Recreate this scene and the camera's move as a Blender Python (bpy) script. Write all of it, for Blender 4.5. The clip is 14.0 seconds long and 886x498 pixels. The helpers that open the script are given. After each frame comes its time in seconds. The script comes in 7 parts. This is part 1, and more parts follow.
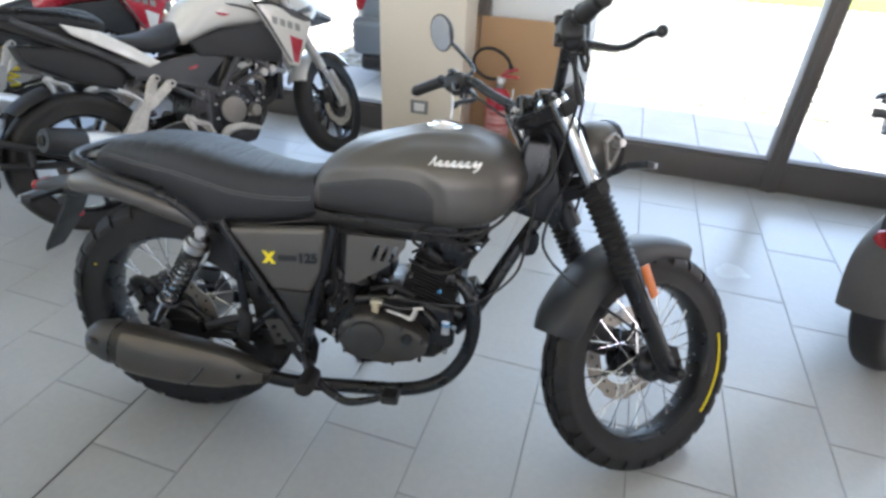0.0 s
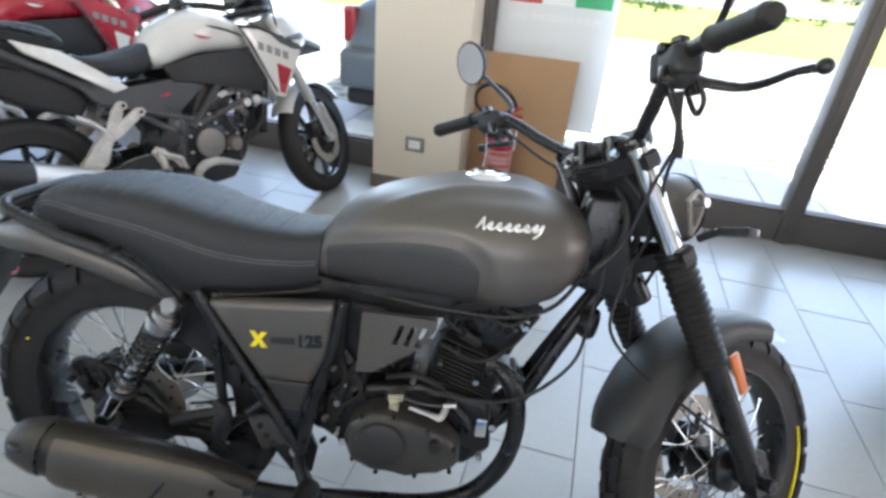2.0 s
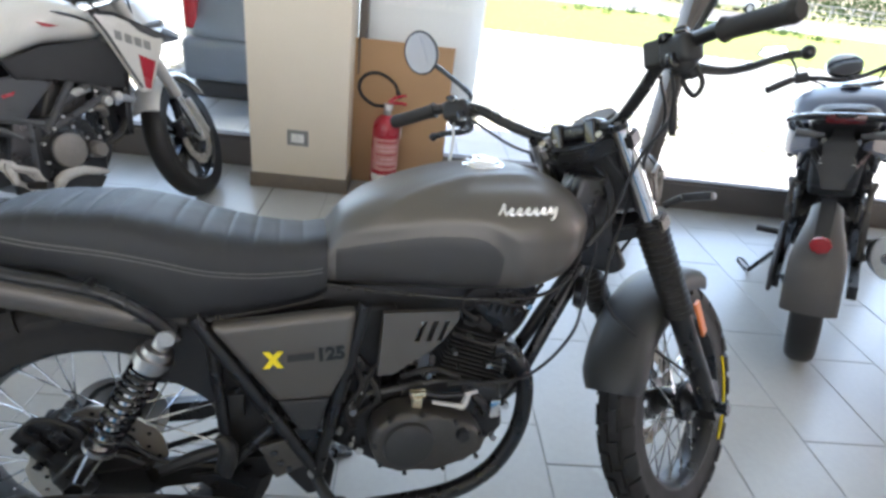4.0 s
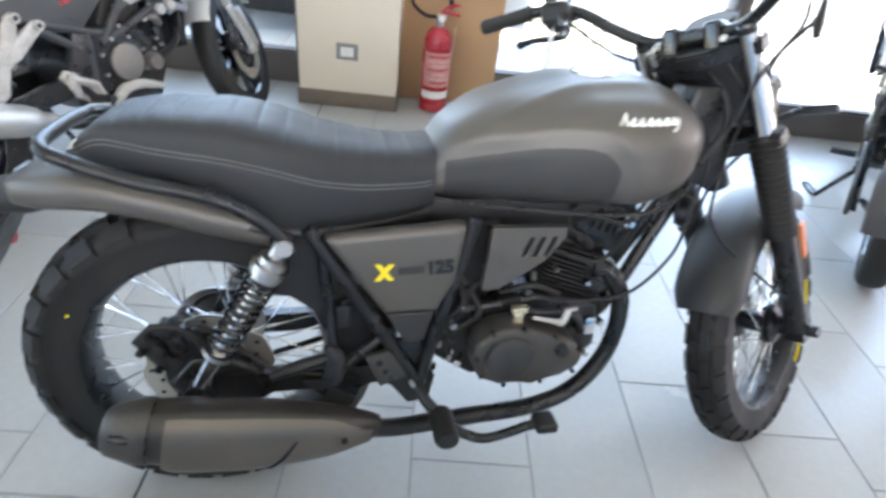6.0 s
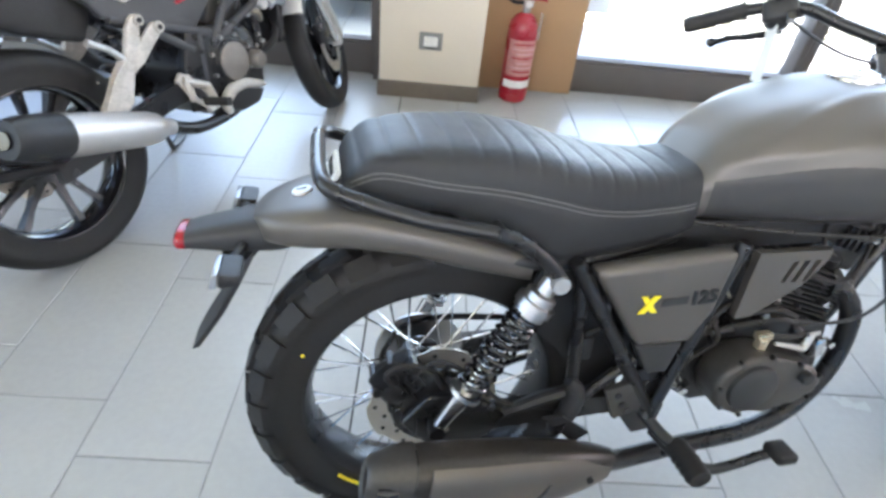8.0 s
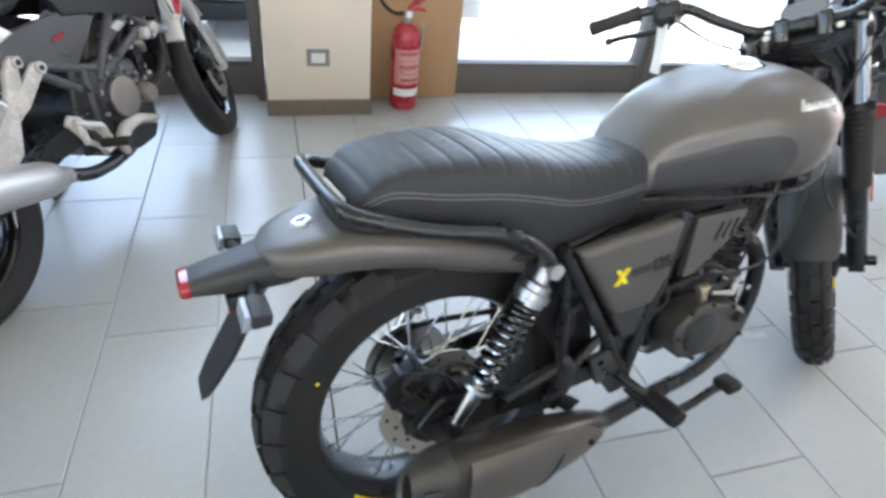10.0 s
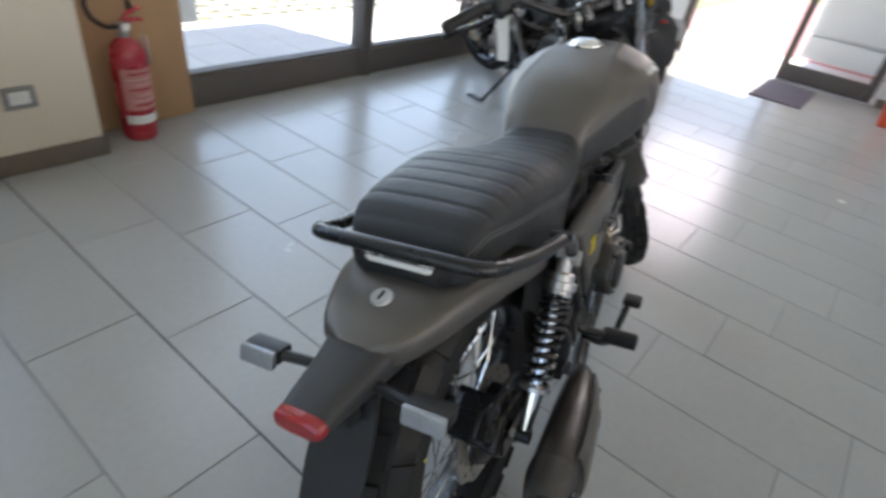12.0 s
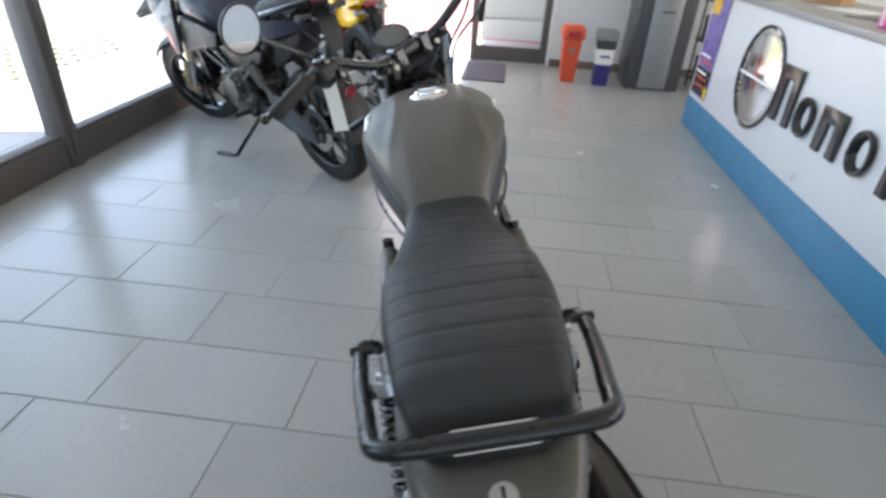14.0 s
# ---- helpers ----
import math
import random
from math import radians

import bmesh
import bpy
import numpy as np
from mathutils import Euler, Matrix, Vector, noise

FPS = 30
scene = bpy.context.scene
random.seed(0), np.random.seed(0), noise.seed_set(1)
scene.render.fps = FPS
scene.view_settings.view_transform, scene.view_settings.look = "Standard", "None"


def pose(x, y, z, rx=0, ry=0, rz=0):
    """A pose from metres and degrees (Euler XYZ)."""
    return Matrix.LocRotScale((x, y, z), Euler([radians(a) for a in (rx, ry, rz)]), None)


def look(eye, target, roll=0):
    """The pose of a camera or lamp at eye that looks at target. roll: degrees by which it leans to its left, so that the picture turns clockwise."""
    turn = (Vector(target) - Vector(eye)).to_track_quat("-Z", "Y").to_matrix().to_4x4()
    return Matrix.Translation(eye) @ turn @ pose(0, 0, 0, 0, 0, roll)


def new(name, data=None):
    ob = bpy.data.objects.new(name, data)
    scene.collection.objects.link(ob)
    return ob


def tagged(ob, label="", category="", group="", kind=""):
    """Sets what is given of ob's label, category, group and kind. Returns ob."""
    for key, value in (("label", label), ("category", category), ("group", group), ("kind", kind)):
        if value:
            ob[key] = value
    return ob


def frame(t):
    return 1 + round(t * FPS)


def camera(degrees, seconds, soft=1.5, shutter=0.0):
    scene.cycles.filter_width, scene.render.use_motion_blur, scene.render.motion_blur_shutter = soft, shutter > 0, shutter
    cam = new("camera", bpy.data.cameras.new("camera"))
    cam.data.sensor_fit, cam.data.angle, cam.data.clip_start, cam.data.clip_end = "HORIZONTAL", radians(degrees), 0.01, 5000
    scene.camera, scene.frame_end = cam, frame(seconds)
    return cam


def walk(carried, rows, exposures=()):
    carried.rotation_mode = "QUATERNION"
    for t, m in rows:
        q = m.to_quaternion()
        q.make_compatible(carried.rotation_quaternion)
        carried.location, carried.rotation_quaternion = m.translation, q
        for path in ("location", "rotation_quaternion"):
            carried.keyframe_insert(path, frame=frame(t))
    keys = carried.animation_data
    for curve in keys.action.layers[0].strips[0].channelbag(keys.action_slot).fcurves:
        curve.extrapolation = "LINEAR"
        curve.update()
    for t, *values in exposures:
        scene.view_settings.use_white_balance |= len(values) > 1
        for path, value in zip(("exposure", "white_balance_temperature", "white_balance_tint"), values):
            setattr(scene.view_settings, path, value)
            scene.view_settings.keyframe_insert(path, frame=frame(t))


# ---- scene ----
cam = camera(77.6, 14.0, soft=3.0, shutter=0.5)
PATH = [
    (0, (0.057, 0.231, 1.401), (-0.428, 1.845, 0.323), 2.6),
    (0.5, (0.03, 0.193, 1.358), (-0.439, 1.839, 0.323), 4.0),
    (1, (-0.004, 0.229, 1.329), (-0.465, 1.906, 0.341), 5.4),
    (1.5, (-0.087, 0.372, 1.313), (-0.563, 2.052, 0.34), 5.5),
    (2, (-0.168, 0.472, 1.317), (-0.574, 2.175, 0.348), 5.2),
    (2.5, (-0.258, 0.522, 1.279), (-0.492, 2.266, 0.329), 6.7),
    (5, (-0.566, 0.385, 1.298), (-0.314, 2.086, 0.276), 7.3),
    (5.5, (-0.579, 0.42, 1.267), (-0.361, 2.071, 0.16), 7.6),
    (6, (-0.654, 0.449, 1.24), (-0.538, 2.055, 0.054), 7.7),
    (6.5, (-0.745, 0.519, 1.205), (-0.771, 2.084, -0.04), 7.9),
    (7, (-0.863, 0.604, 1.185), (-0.94, 2.149, -0.082), 8.0),
    (9.5, (-1.265, 0.479, 1.281), (-0.759, 1.995, 0.08), 5.9),
    (10, (-1.289, 0.547, 1.235), (-0.756, 2.065, 0.047), 7.0),
    (10.5, (-1.403, 0.717, 1.198), (-0.843, 2.26, 0.055), 7.2),
    (11, (-1.484, 0.839, 1.189), (-0.723, 2.326, 0.089), 8.4),
    (11.5, (-1.594, 0.889, 1.194), (-0.501, 2.141, 0.082), 9.3),
    (12, (-1.708, 0.902, 1.219), (-0.336, 1.835, 0.103), 9.4),
    (12.5, (-1.698, 0.957, 1.233), (-0.172, 1.684, 0.165), 6.8),
    (13, (-1.648, 1.123, 1.267), (-0.03, 1.679, 0.231), 4.3),
    (13.5, (-1.601, 1.194, 1.263), (0.085, 1.538, 0.244), 3.2),
    (14, (-1.658, 1.338, 1.263), (0.064, 1.481, 0.256), 3.5),
]
walk(cam, [(t, look(eye, target, roll)) for t, eye, target, roll in PATH],
     [(t, e, k, 13) for t, e, k in ((0, 1.86, 6350), (2.5, 1.92, 6350), (5, 1.74, 6350), (5.5, 2.08, 6250), (6, 2.45, 6250), (6.5, 2.78, 6250), (7, 2.78, 6250), (9.5, 2.20, 6350),
                                    (10, 2.33, 6350), (10.5, 1.86, 6350), (11, 1.46, 6450), (11.5, 1.26, 6550), (12, 1.32, 6600), (12.5, 1.40, 6600), (13, 1.18, 6600), (13.5, 1.20, 6600), (14, 1.48, 6600))])


# ---- world, sun, large lights ----
SUN_EL, SUN_AZ = 59.0, 90.0          # the sun stands high in the east, over the side door
world = bpy.data.worlds.new("sky")
scene.world = world
world.use_nodes = True
wn, wl = world.node_tree.nodes, world.node_tree.links
sky = wn.new("ShaderNodeTexSky")
sky.sky_type, sky.sun_disc = "NISHITA", False
sky.sun_elevation, sky.sun_rotation = radians(SUN_EL), radians(SUN_AZ)
wn["Background"].inputs["Strength"].default_value = 0.15
wl.new(sky.outputs[0], wn["Background"].inputs["Color"])
sun = new("sun", bpy.data.lights.new("sun", "SUN"))
sun.data.energy, sun.data.angle, sun.data.color = 5.0, radians(0.5), (1.0, 0.95, 0.87)
sun_way = Vector((math.cos(radians(SUN_EL)) * math.sin(radians(SUN_AZ)), math.cos(radians(SUN_EL)) * math.cos(radians(SUN_AZ)), math.sin(radians(SUN_EL))))
sun.matrix_world = look(sun_way * 30, (0, 0, 0))


def window_light(name, eye, target, sx, sy, watts, color):
    """Area lamp that gives the daylight of an opening."""
    ob = new(name, bpy.data.lights.new(name, "AREA"))
    ob.data.shape, ob.data.size, ob.data.size_y, ob.data.energy, ob.data.color = "RECTANGLE", sx, sy, watts, color
    ob.matrix_world = look(eye, target)
    return ob


window_light("skylight_north", (0.6, 3.86, 1.65), (0.6, 0, 0.9), 6.3, 2.6, 57, (0.625, 0.82, 1.04))
# south and west: fill lamps added in unseen, assumed windows
window_light("skylight_south", (-0.6, -3.55, 1.75), (-0.6, 0, 1.0), 7.0, 2.2, 49, (1.0, 0.895, 0.80))
window_light("skylight_west", (-4.9, 0.0, 1.7), (0, 0, 0.9), 5.4, 2.2, 3, (1.0, 0.95, 0.88))
window_light("doorway_light", (4.86, 2.19, 1.62), (3.4, 1.9, 0.9), 0.98, 1.12, 11, (1.0, 0.83, 0.82))


# ---- materials ----
def surface(name, color, rough=0.5, metal=0.0, var=0.12, scale=9.0, fine=140.0, bump=0.0, rvar=0.12, coat=0.0, spec=0.5, island=False, dirt=None):
    """A node material with broad and fine variation of colour and gloss and a fine relief."""
    m = bpy.data.materials.new(name)
    m.use_nodes = True
    n, l = m.node_tree.nodes, m.node_tree.links
    b = n["Principled BSDF"]
    tc = n.new("ShaderNodeTexCoord")
    n1, n2 = n.new("ShaderNodeTexNoise"), n.new("ShaderNodeTexNoise")
    where = tc.outputs["Object"]
    if island:
        own, far = n.new("ShaderNodeObjectInfo"), n.new("ShaderNodeVectorMath")
        far.operation = "MULTIPLY_ADD"
        l.new(own.outputs["Random"], far.inputs[0])
        far.inputs[1].default_value = (37.0, 53.0, 19.0)
        l.new(tc.outputs["Object"], far.inputs[2])
        where = far.outputs[0]
    n1.inputs["Scale"].default_value, n1.inputs["Detail"].default_value = scale, 5.0
    n2.inputs["Scale"].default_value, n2.inputs["Detail"].default_value = fine, 2.0
    for k in (n1, n2):
        l.new(where, k.inputs["Vector"])
    mix = n.new("ShaderNodeMath")
    mix.operation = "ADD"
    l.new(n1.outputs["Fac"], mix.inputs[0])
    l.new(n2.outputs["Fac"], mix.inputs[1])
    half = n.new("ShaderNodeMath")
    half.operation, half.inputs[1].default_value = "MULTIPLY", 0.5
    l.new(mix.outputs[0], half.inputs[0])
    ramp = n.new("ShaderNodeMapRange")
    ramp.inputs["From Min"].default_value, ramp.inputs["From Max"].default_value = 0.3, 0.7
    ramp.inputs["To Min"].default_value, ramp.inputs["To Max"].default_value = 1 - var, 1 + var
    l.new(half.outputs[0], ramp.inputs["Value"])
    value = ramp.outputs[0]
    if island:
        info, r2 = n.new("ShaderNodeObjectInfo"), n.new("ShaderNodeMapRange")
        r2.inputs["To Min"].default_value, r2.inputs["To Max"].default_value = 0.97, 1.03
        l.new(info.outputs["Random"], r2.inputs["Value"])
        mul = n.new("ShaderNodeMath")
        mul.operation = "MULTIPLY"
        l.new(value, mul.inputs[0])
        l.new(r2.outputs[0], mul.inputs[1])
        value = mul.outputs[0]
    col = n.new("ShaderNodeVectorMath")
    col.operation, col.inputs[0].default_value = "SCALE", color
    l.new(value, col.inputs["Scale"])
    out = col.outputs["Vector"]
    if dirt:
        n3 = n.new("ShaderNodeTexNoise")
        n3.inputs["Scale"].default_value, n3.inputs["Detail"].default_value = dirt[1], 6.0
        l.new(tc.outputs["Object"], n3.inputs["Vector"])
        r3 = n.new("ShaderNodeMapRange")
        r3.inputs["From Min"].default_value, r3.inputs["From Max"].default_value = 0.52, 0.75
        r3.inputs["To Max"].default_value = dirt[2]
        l.new(n3.outputs["Fac"], r3.inputs["Value"])
        mx = n.new("ShaderNodeMix")
        mx.data_type = "RGBA"
        mx.inputs["B"].default_value = (*dirt[0], 1)
        l.new(r3.outputs[0], mx.inputs["Factor"])
        l.new(out, mx.inputs[6])
        mx.inputs[7].default_value = (*dirt[0], 1)
        out = mx.outputs[2]
    l.new(out, b.inputs["Base Color"])
    rr = n.new("ShaderNodeMapRange")
    rr.inputs["From Min"].default_value, rr.inputs["From Max"].default_value = 0.15, 0.85
    rr.inputs["To Min"].default_value, rr.inputs["To Max"].default_value = max(rough - rvar, 0.02), min(rough + rvar, 1)
    l.new(n1.outputs["Fac"], rr.inputs["Value"])
    l.new(rr.outputs[0], b.inputs["Roughness"])
    b.inputs["Metallic"].default_value = metal
    b.inputs["Specular IOR Level"].default_value = spec
    b.inputs["Coat Weight"].default_value = coat
    b.inputs["Coat Roughness"].default_value = 0.06
    if bump:
        bp = n.new("ShaderNodeBump")
        bp.inputs["Strength"].default_value, bp.inputs["Distance"].default_value = bump, 0.002
        l.new(n2.outputs["Fac"], bp.inputs["Height"])
        l.new(bp.outputs[0], b.inputs["Normal"])
    return m


def clear_glass(name, tint=(1, 1, 1), gloss=0.09):
    """Thin pane: mostly clear, with a reflection that grows at a grazing view."""
    m = bpy.data.materials.new(name)
    m.use_nodes = True
    n, l = m.node_tree.nodes, m.node_tree.links
    n.remove(n["Principled BSDF"])
    t, g, mx, fr = n.new("ShaderNodeBsdfTransparent"), n.new("ShaderNodeBsdfGlossy"), n.new("ShaderNodeMixShader"), n.new("ShaderNodeLayerWeight")
    t.inputs["Color"].default_value = (*tint, 1)
    g.inputs["Roughness"].default_value = 0.02
    fr.inputs["Blend"].default_value = 0.12
    l.new(fr.outputs[0], mx.inputs[0])
    l.new(t.outputs[0], mx.inputs[1])
    l.new(g.outputs[0], mx.inputs[2])
    l.new(mx.outputs[0], n["Material Output"].inputs["Surface"])
    return m


M = {
    "tile": surface("floor_tile", (0.35, 0.345, 0.33), 0.25, var=0.05, scale=2.0, fine=55, rvar=0.04, bump=0.05, island=True),
    "grout": surface("grout", (0.20, 0.20, 0.195), 0.85, var=0.2, scale=6, bump=0.3),
    "film": surface("protective_film", (0.13, 0.125, 0.12), 0.7, var=0.06, spec=0.2),
    "dark_joint": surface("dark_joint", (0.035, 0.034, 0.033), 0.85, var=0.3, scale=10),
    "plaster": surface("cream_plaster", (0.72, 0.64, 0.525), 0.8, var=0.04, scale=2.5, fine=220, bump=0.12),
    "white_wall": surface("white_plaster", (0.74, 0.73, 0.71), 0.75, var=0.04, scale=2.0, fine=220, bump=0.1),
    "ceiling": surface("ceiling_paint", (0.78, 0.77, 0.75), 0.9, var=0.03, scale=2.0),
    "skirting": surface("brown_skirting", (0.16, 0.13, 0.10), 0.45, var=0.18, scale=14, bump=0.1),
    "frame": surface("grey_aluminium_frame", (0.125, 0.110, 0.101), 0.60, var=0.10, scale=12, spec=0.25),
    "frame_edge": surface("bare_aluminium_edge", (0.55, 0.55, 0.56), 0.35, metal=0.8, var=0.1),
    "card": surface("cardboard", (0.40, 0.245, 0.13), 0.85, var=0.07, scale=5, fine=260, bump=0.15),
    "banner": surface("white_banner", (0.80, 0.82, 0.82), 0.7, var=0.02, scale=3),
    "banner_green": surface("green_print", (0.08, 0.50, 0.22), 0.6, var=0.04),
    "banner_red": surface("red_print", (0.62, 0.10, 0.10), 0.6, var=0.04),
    "banner_grey": surface("pale_print", (0.93, 0.93, 0.92), 0.6, var=0.02),
    "red_paint": surface("red_enamel", (0.36, 0.018, 0.032), 0.28, var=0.08, coat=0.3),
    "red_label": surface("label_print", (0.50, 0.22, 0.20), 0.5, var=0.3, scale=60),
    "pale_print": surface("pale_pink_print", (0.60, 0.36, 0.34), 0.5, var=0.25, scale=70),
    "white_plastic": surface("white_plastic", (0.78, 0.77, 0.74), 0.4, var=0.04),
    "grey_plastic": surface("grey_plastic", (0.22, 0.22, 0.21), 0.45, var=0.08),
    "black_rubber": surface("tyre_rubber", (0.0145, 0.0132, 0.0125), 0.58, var=0.25, scale=14, fine=90, bump=0.2, spec=0.4, dirt=((0.027, 0.0235, 0.021), 7.0, 0.4)),
    "black_plastic": surface("black_plastic", (0.019, 0.019, 0.020), 0.46, var=0.2, scale=22, bump=0.06, spec=0.35),
    # dark plastic raised towards grey, haze of the window glare put into its colour
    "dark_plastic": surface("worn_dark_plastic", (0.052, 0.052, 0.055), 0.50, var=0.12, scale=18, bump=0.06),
    "black_metal": surface("black_coated_metal", (0.012, 0.012, 0.013), 0.30, metal=0.1, var=0.2, scale=20, bump=0.06),
    "black_gloss": surface("black_gloss", (0.010, 0.010, 0.012), 0.14, var=0.15, coat=0.4),
    "matte_grey": surface("matte_graphite_paint", (0.115, 0.105, 0.094), 0.42, metal=0.55, var=0.07, scale=5, fine=700, rvar=0.04),
    "matte_dark": surface("matte_dark_paint", (0.036, 0.036, 0.036), 0.46, metal=0.15, var=0.08, scale=6, fine=600, rvar=0.04, spec=0.4),
    # tank paint darkened: shade of the knee hollow put into the colour
    "knee_shade": surface("knee_pad_rubber", (0.036, 0.035, 0.034), 0.50, var=0.08, scale=6, fine=600, rvar=0.04, spec=0.4),
    "engine_grey": surface("engine_coating", (0.075, 0.069, 0.063), 0.42, metal=0.5, var=0.14, scale=18, bump=0.12),
    "seat": surface("black_vinyl", (0.022, 0.023, 0.025), 0.47, var=0.12, scale=30, fine=900, bump=0.4, rvar=0.05, spec=0.38),
    "thread": surface("grey_thread", (0.11, 0.11, 0.11), 0.8, var=0.1),
    "chrome": surface("chrome", (0.72, 0.72, 0.73), 0.12, metal=1.0, var=0.05, rvar=0.06),
    "badge_chrome": surface("polished_badge", (0.86, 0.86, 0.86), 0.13, metal=1.0, var=0.03, scale=8, rvar=0.03),
    "steel": surface("brushed_steel", (0.46, 0.45, 0.44), 0.32, metal=1.0, var=0.10, scale=24, fine=300, rvar=0.05),
    "disc_steel": surface("brake_disc_steel", (0.50, 0.46, 0.40), 0.40, metal=0.85, var=0.10, scale=30, fine=300, rvar=0.05),
    "satin": surface("satin_steel", (0.52, 0.50, 0.48), 0.45, metal=0.85, var=0.05, scale=6, fine=300, rvar=0.04),
    "alu": surface("cast_aluminium", (0.50, 0.49, 0.47), 0.42, metal=0.75, var=0.14, scale=26, bump=0.15),
    "cast_brown": surface("warm_cast_cover", (0.22, 0.20, 0.18), 0.4, metal=0.55, var=0.12, scale=20, bump=0.1),
    "gold": surface("gold_bracket", (0.72, 0.62, 0.42), 0.32, metal=0.8, var=0.1),
    "bronze": surface("dark_exhaust", (0.050, 0.044, 0.039), 0.38, metal=0.5, var=0.18, scale=10),
    "guard_metal": surface("heat_guard_coating", (0.135, 0.118, 0.102), 0.36, metal=0.55, var=0.10, scale=9, fine=500, rvar=0.05),
    "yellow": surface("yellow_decal", (0.85, 0.68, 0.02), 0.4, var=0.03),
    "silver_decal": surface("silver_badge", (0.74, 0.73, 0.70), 0.25, metal=0.5, var=0.04),
    "dark_decal": surface("dark_decal", (0.007, 0.008, 0.009), 0.35, var=0.05),
    "orange": surface("orange_reflector", (0.56, 0.145, 0.03), 0.3, var=0.08, coat=0.2),
    "red_lens": surface("red_lens", (0.30, 0.010, 0.016), 0.15, var=0.08, coat=0.5),
    "lamp_unlit": surface("unlit_tail_lens", (0.055, 0.006, 0.008), 0.15, var=0.05),
    "clear_lens": surface("clear_lens", (0.27, 0.29, 0.32), 0.16, metal=0.2, var=0.1, scale=60),
    "mirror": surface("mirror_glass", (0.88, 0.88, 0.88), 0.02, metal=1.0, var=0.0, rvar=0.0),
    "white_paint": surface("white_bodywork", (0.62, 0.60, 0.56), 0.22, var=0.03, coat=0.5),
    "blue_black": surface("midnight_bodywork", (0.016, 0.019, 0.036), 0.38, var=0.1, coat=0.12),
    "yellow_paint": surface("yellow_bodywork", (0.80, 0.46, 0.01), 0.25, var=0.04, coat=0.4),
    "hugger": surface("grey_brown_plastic", (0.060, 0.054, 0.050), 0.5, var=0.1, scale=20),
    "paving_joint": surface("pale_paving_joint", (0.56, 0.56, 0.54), 0.9, var=0.2, scale=6),
    "plastic_wrap": surface("clear_wrap_film", (0.46, 0.43, 0.39), 0.25, var=0.2, scale=30, coat=0.4),
    "blue_base": surface("blue_laminate", (0.042, 0.21, 0.36), 0.35, var=0.05, scale=6),
    "counter_white": surface("white_laminate", (0.72, 0.72, 0.72), 0.35, var=0.03, scale=5),
    "counter_top": surface("grey_worktop", (0.30, 0.29, 0.28), 0.35, var=0.1, scale=30),
    "letter_black": surface("black_letter", (0.012, 0.012, 0.014), 0.2, var=0.1, coat=0.4),
    "orange_bin": surface("orange_card", (0.62, 0.080, 0.028), 0.5, var=0.06),
    "navy": surface("navy_plastic", (0.035, 0.03, 0.16), 0.45, var=0.1),
    "cabinet_dark": surface("anthracite_metal", (0.060, 0.062, 0.068), 0.4, metal=0.2, var=0.08),
    "cabinet_light": surface("grey_metal_door", (0.26, 0.27, 0.28), 0.35, metal=0.4, var=0.06),
    "mat_fibre": surface("door_mat_fibre", (0.10, 0.09, 0.11), 0.95, var=0.2, scale=40, bump=0.6),
    "poster_violet": surface("violet_print", (0.17, 0.13, 0.36), 0.3, var=0.4, scale=14),
    "poster_dark": surface("dark_print", (0.03, 0.03, 0.035), 0.3, var=0.3, scale=20),
    "pink": surface("pink_wrap", (0.80, 0.08, 0.33), 0.4, var=0.1),
    "slab": surface("concrete_paving", (0.70, 0.70, 0.69), 0.8, var=0.10, scale=4, fine=90, bump=0.3, island=True),
    "paver": surface("grass_paver_concrete", (0.64, 0.63, 0.58), 0.85, var=0.10, scale=5, bump=0.3),
    "ground": surface("worn_lawn_soil", (0.30, 0.30, 0.13), 0.95, var=0.3, scale=1.6, fine=30, bump=0.5),
    "lawn": surface("lawn", (0.22, 0.27, 0.05), 0.9, var=0.35, scale=2.5, fine=60, bump=0.6),
    "asphalt": surface("bleached_asphalt", (0.15, 0.145, 0.14), 0.9, var=0.2, scale=5, fine=160, bump=0.4),
    "terracotta": surface("red_paving", (0.52, 0.25, 0.25), 0.8, var=0.12, scale=6, bump=0.2),
    "render_wall": surface("painted_render", (0.62, 0.60, 0.56), 0.85, var=0.06, scale=2),
    "car_grey": surface("grey_car_paint", (0.15, 0.17, 0.195), 0.36, metal=0.3, var=0.06),
    "car_white": surface("white_car_paint", (0.80, 0.82, 0.80), 0.45, var=0.03),
    "dark_glass": surface("tinted_car_glass", (0.02, 0.022, 0.025), 0.30, var=0.0),
    "leaf": surface("hedge_leaf", (0.06, 0.11, 0.025), 0.6, var=0.4, scale=8),
}
M["glass"] = clear_glass("window_glass")


# ---- building blocks ----
def part(name, bm, material, parent=None, label="", matrix=None, sharp=38.0):
    """Links a bmesh as one mesh object, as a thing of its own or as a part under parent."""
    if matrix is not None:
        bm.transform(matrix)
    bmesh.ops.recalc_face_normals(bm, faces=bm.faces[:])
    me = bpy.data.meshes.new(name)
    bm.to_mesh(me)
    bm.free()
    me.shade_smooth()
    me.set_sharp_from_angle(angle=radians(sharp))
    me.materials.append(material if not isinstance(material, str) else M[material])
    ob = new(name, me)
    if parent is not None:
        ob.parent = parent
    if label:
        tagged(ob, label)
    return ob


def again(ob, m, parent=None):
    """Another object on the same mesh at the pose m under the same parent."""
    c = new(ob.name.split(".")[0], ob.data)
    c.parent = parent if parent is not None else ob.parent
    c.matrix_basis = m
    return c


def thing(name, m, label, category, group="", kind=""):
    ob = new(name)
    ob.empty_display_size = 0.2
    ob.matrix_basis = m
    return tagged(ob, label, category, group, kind)


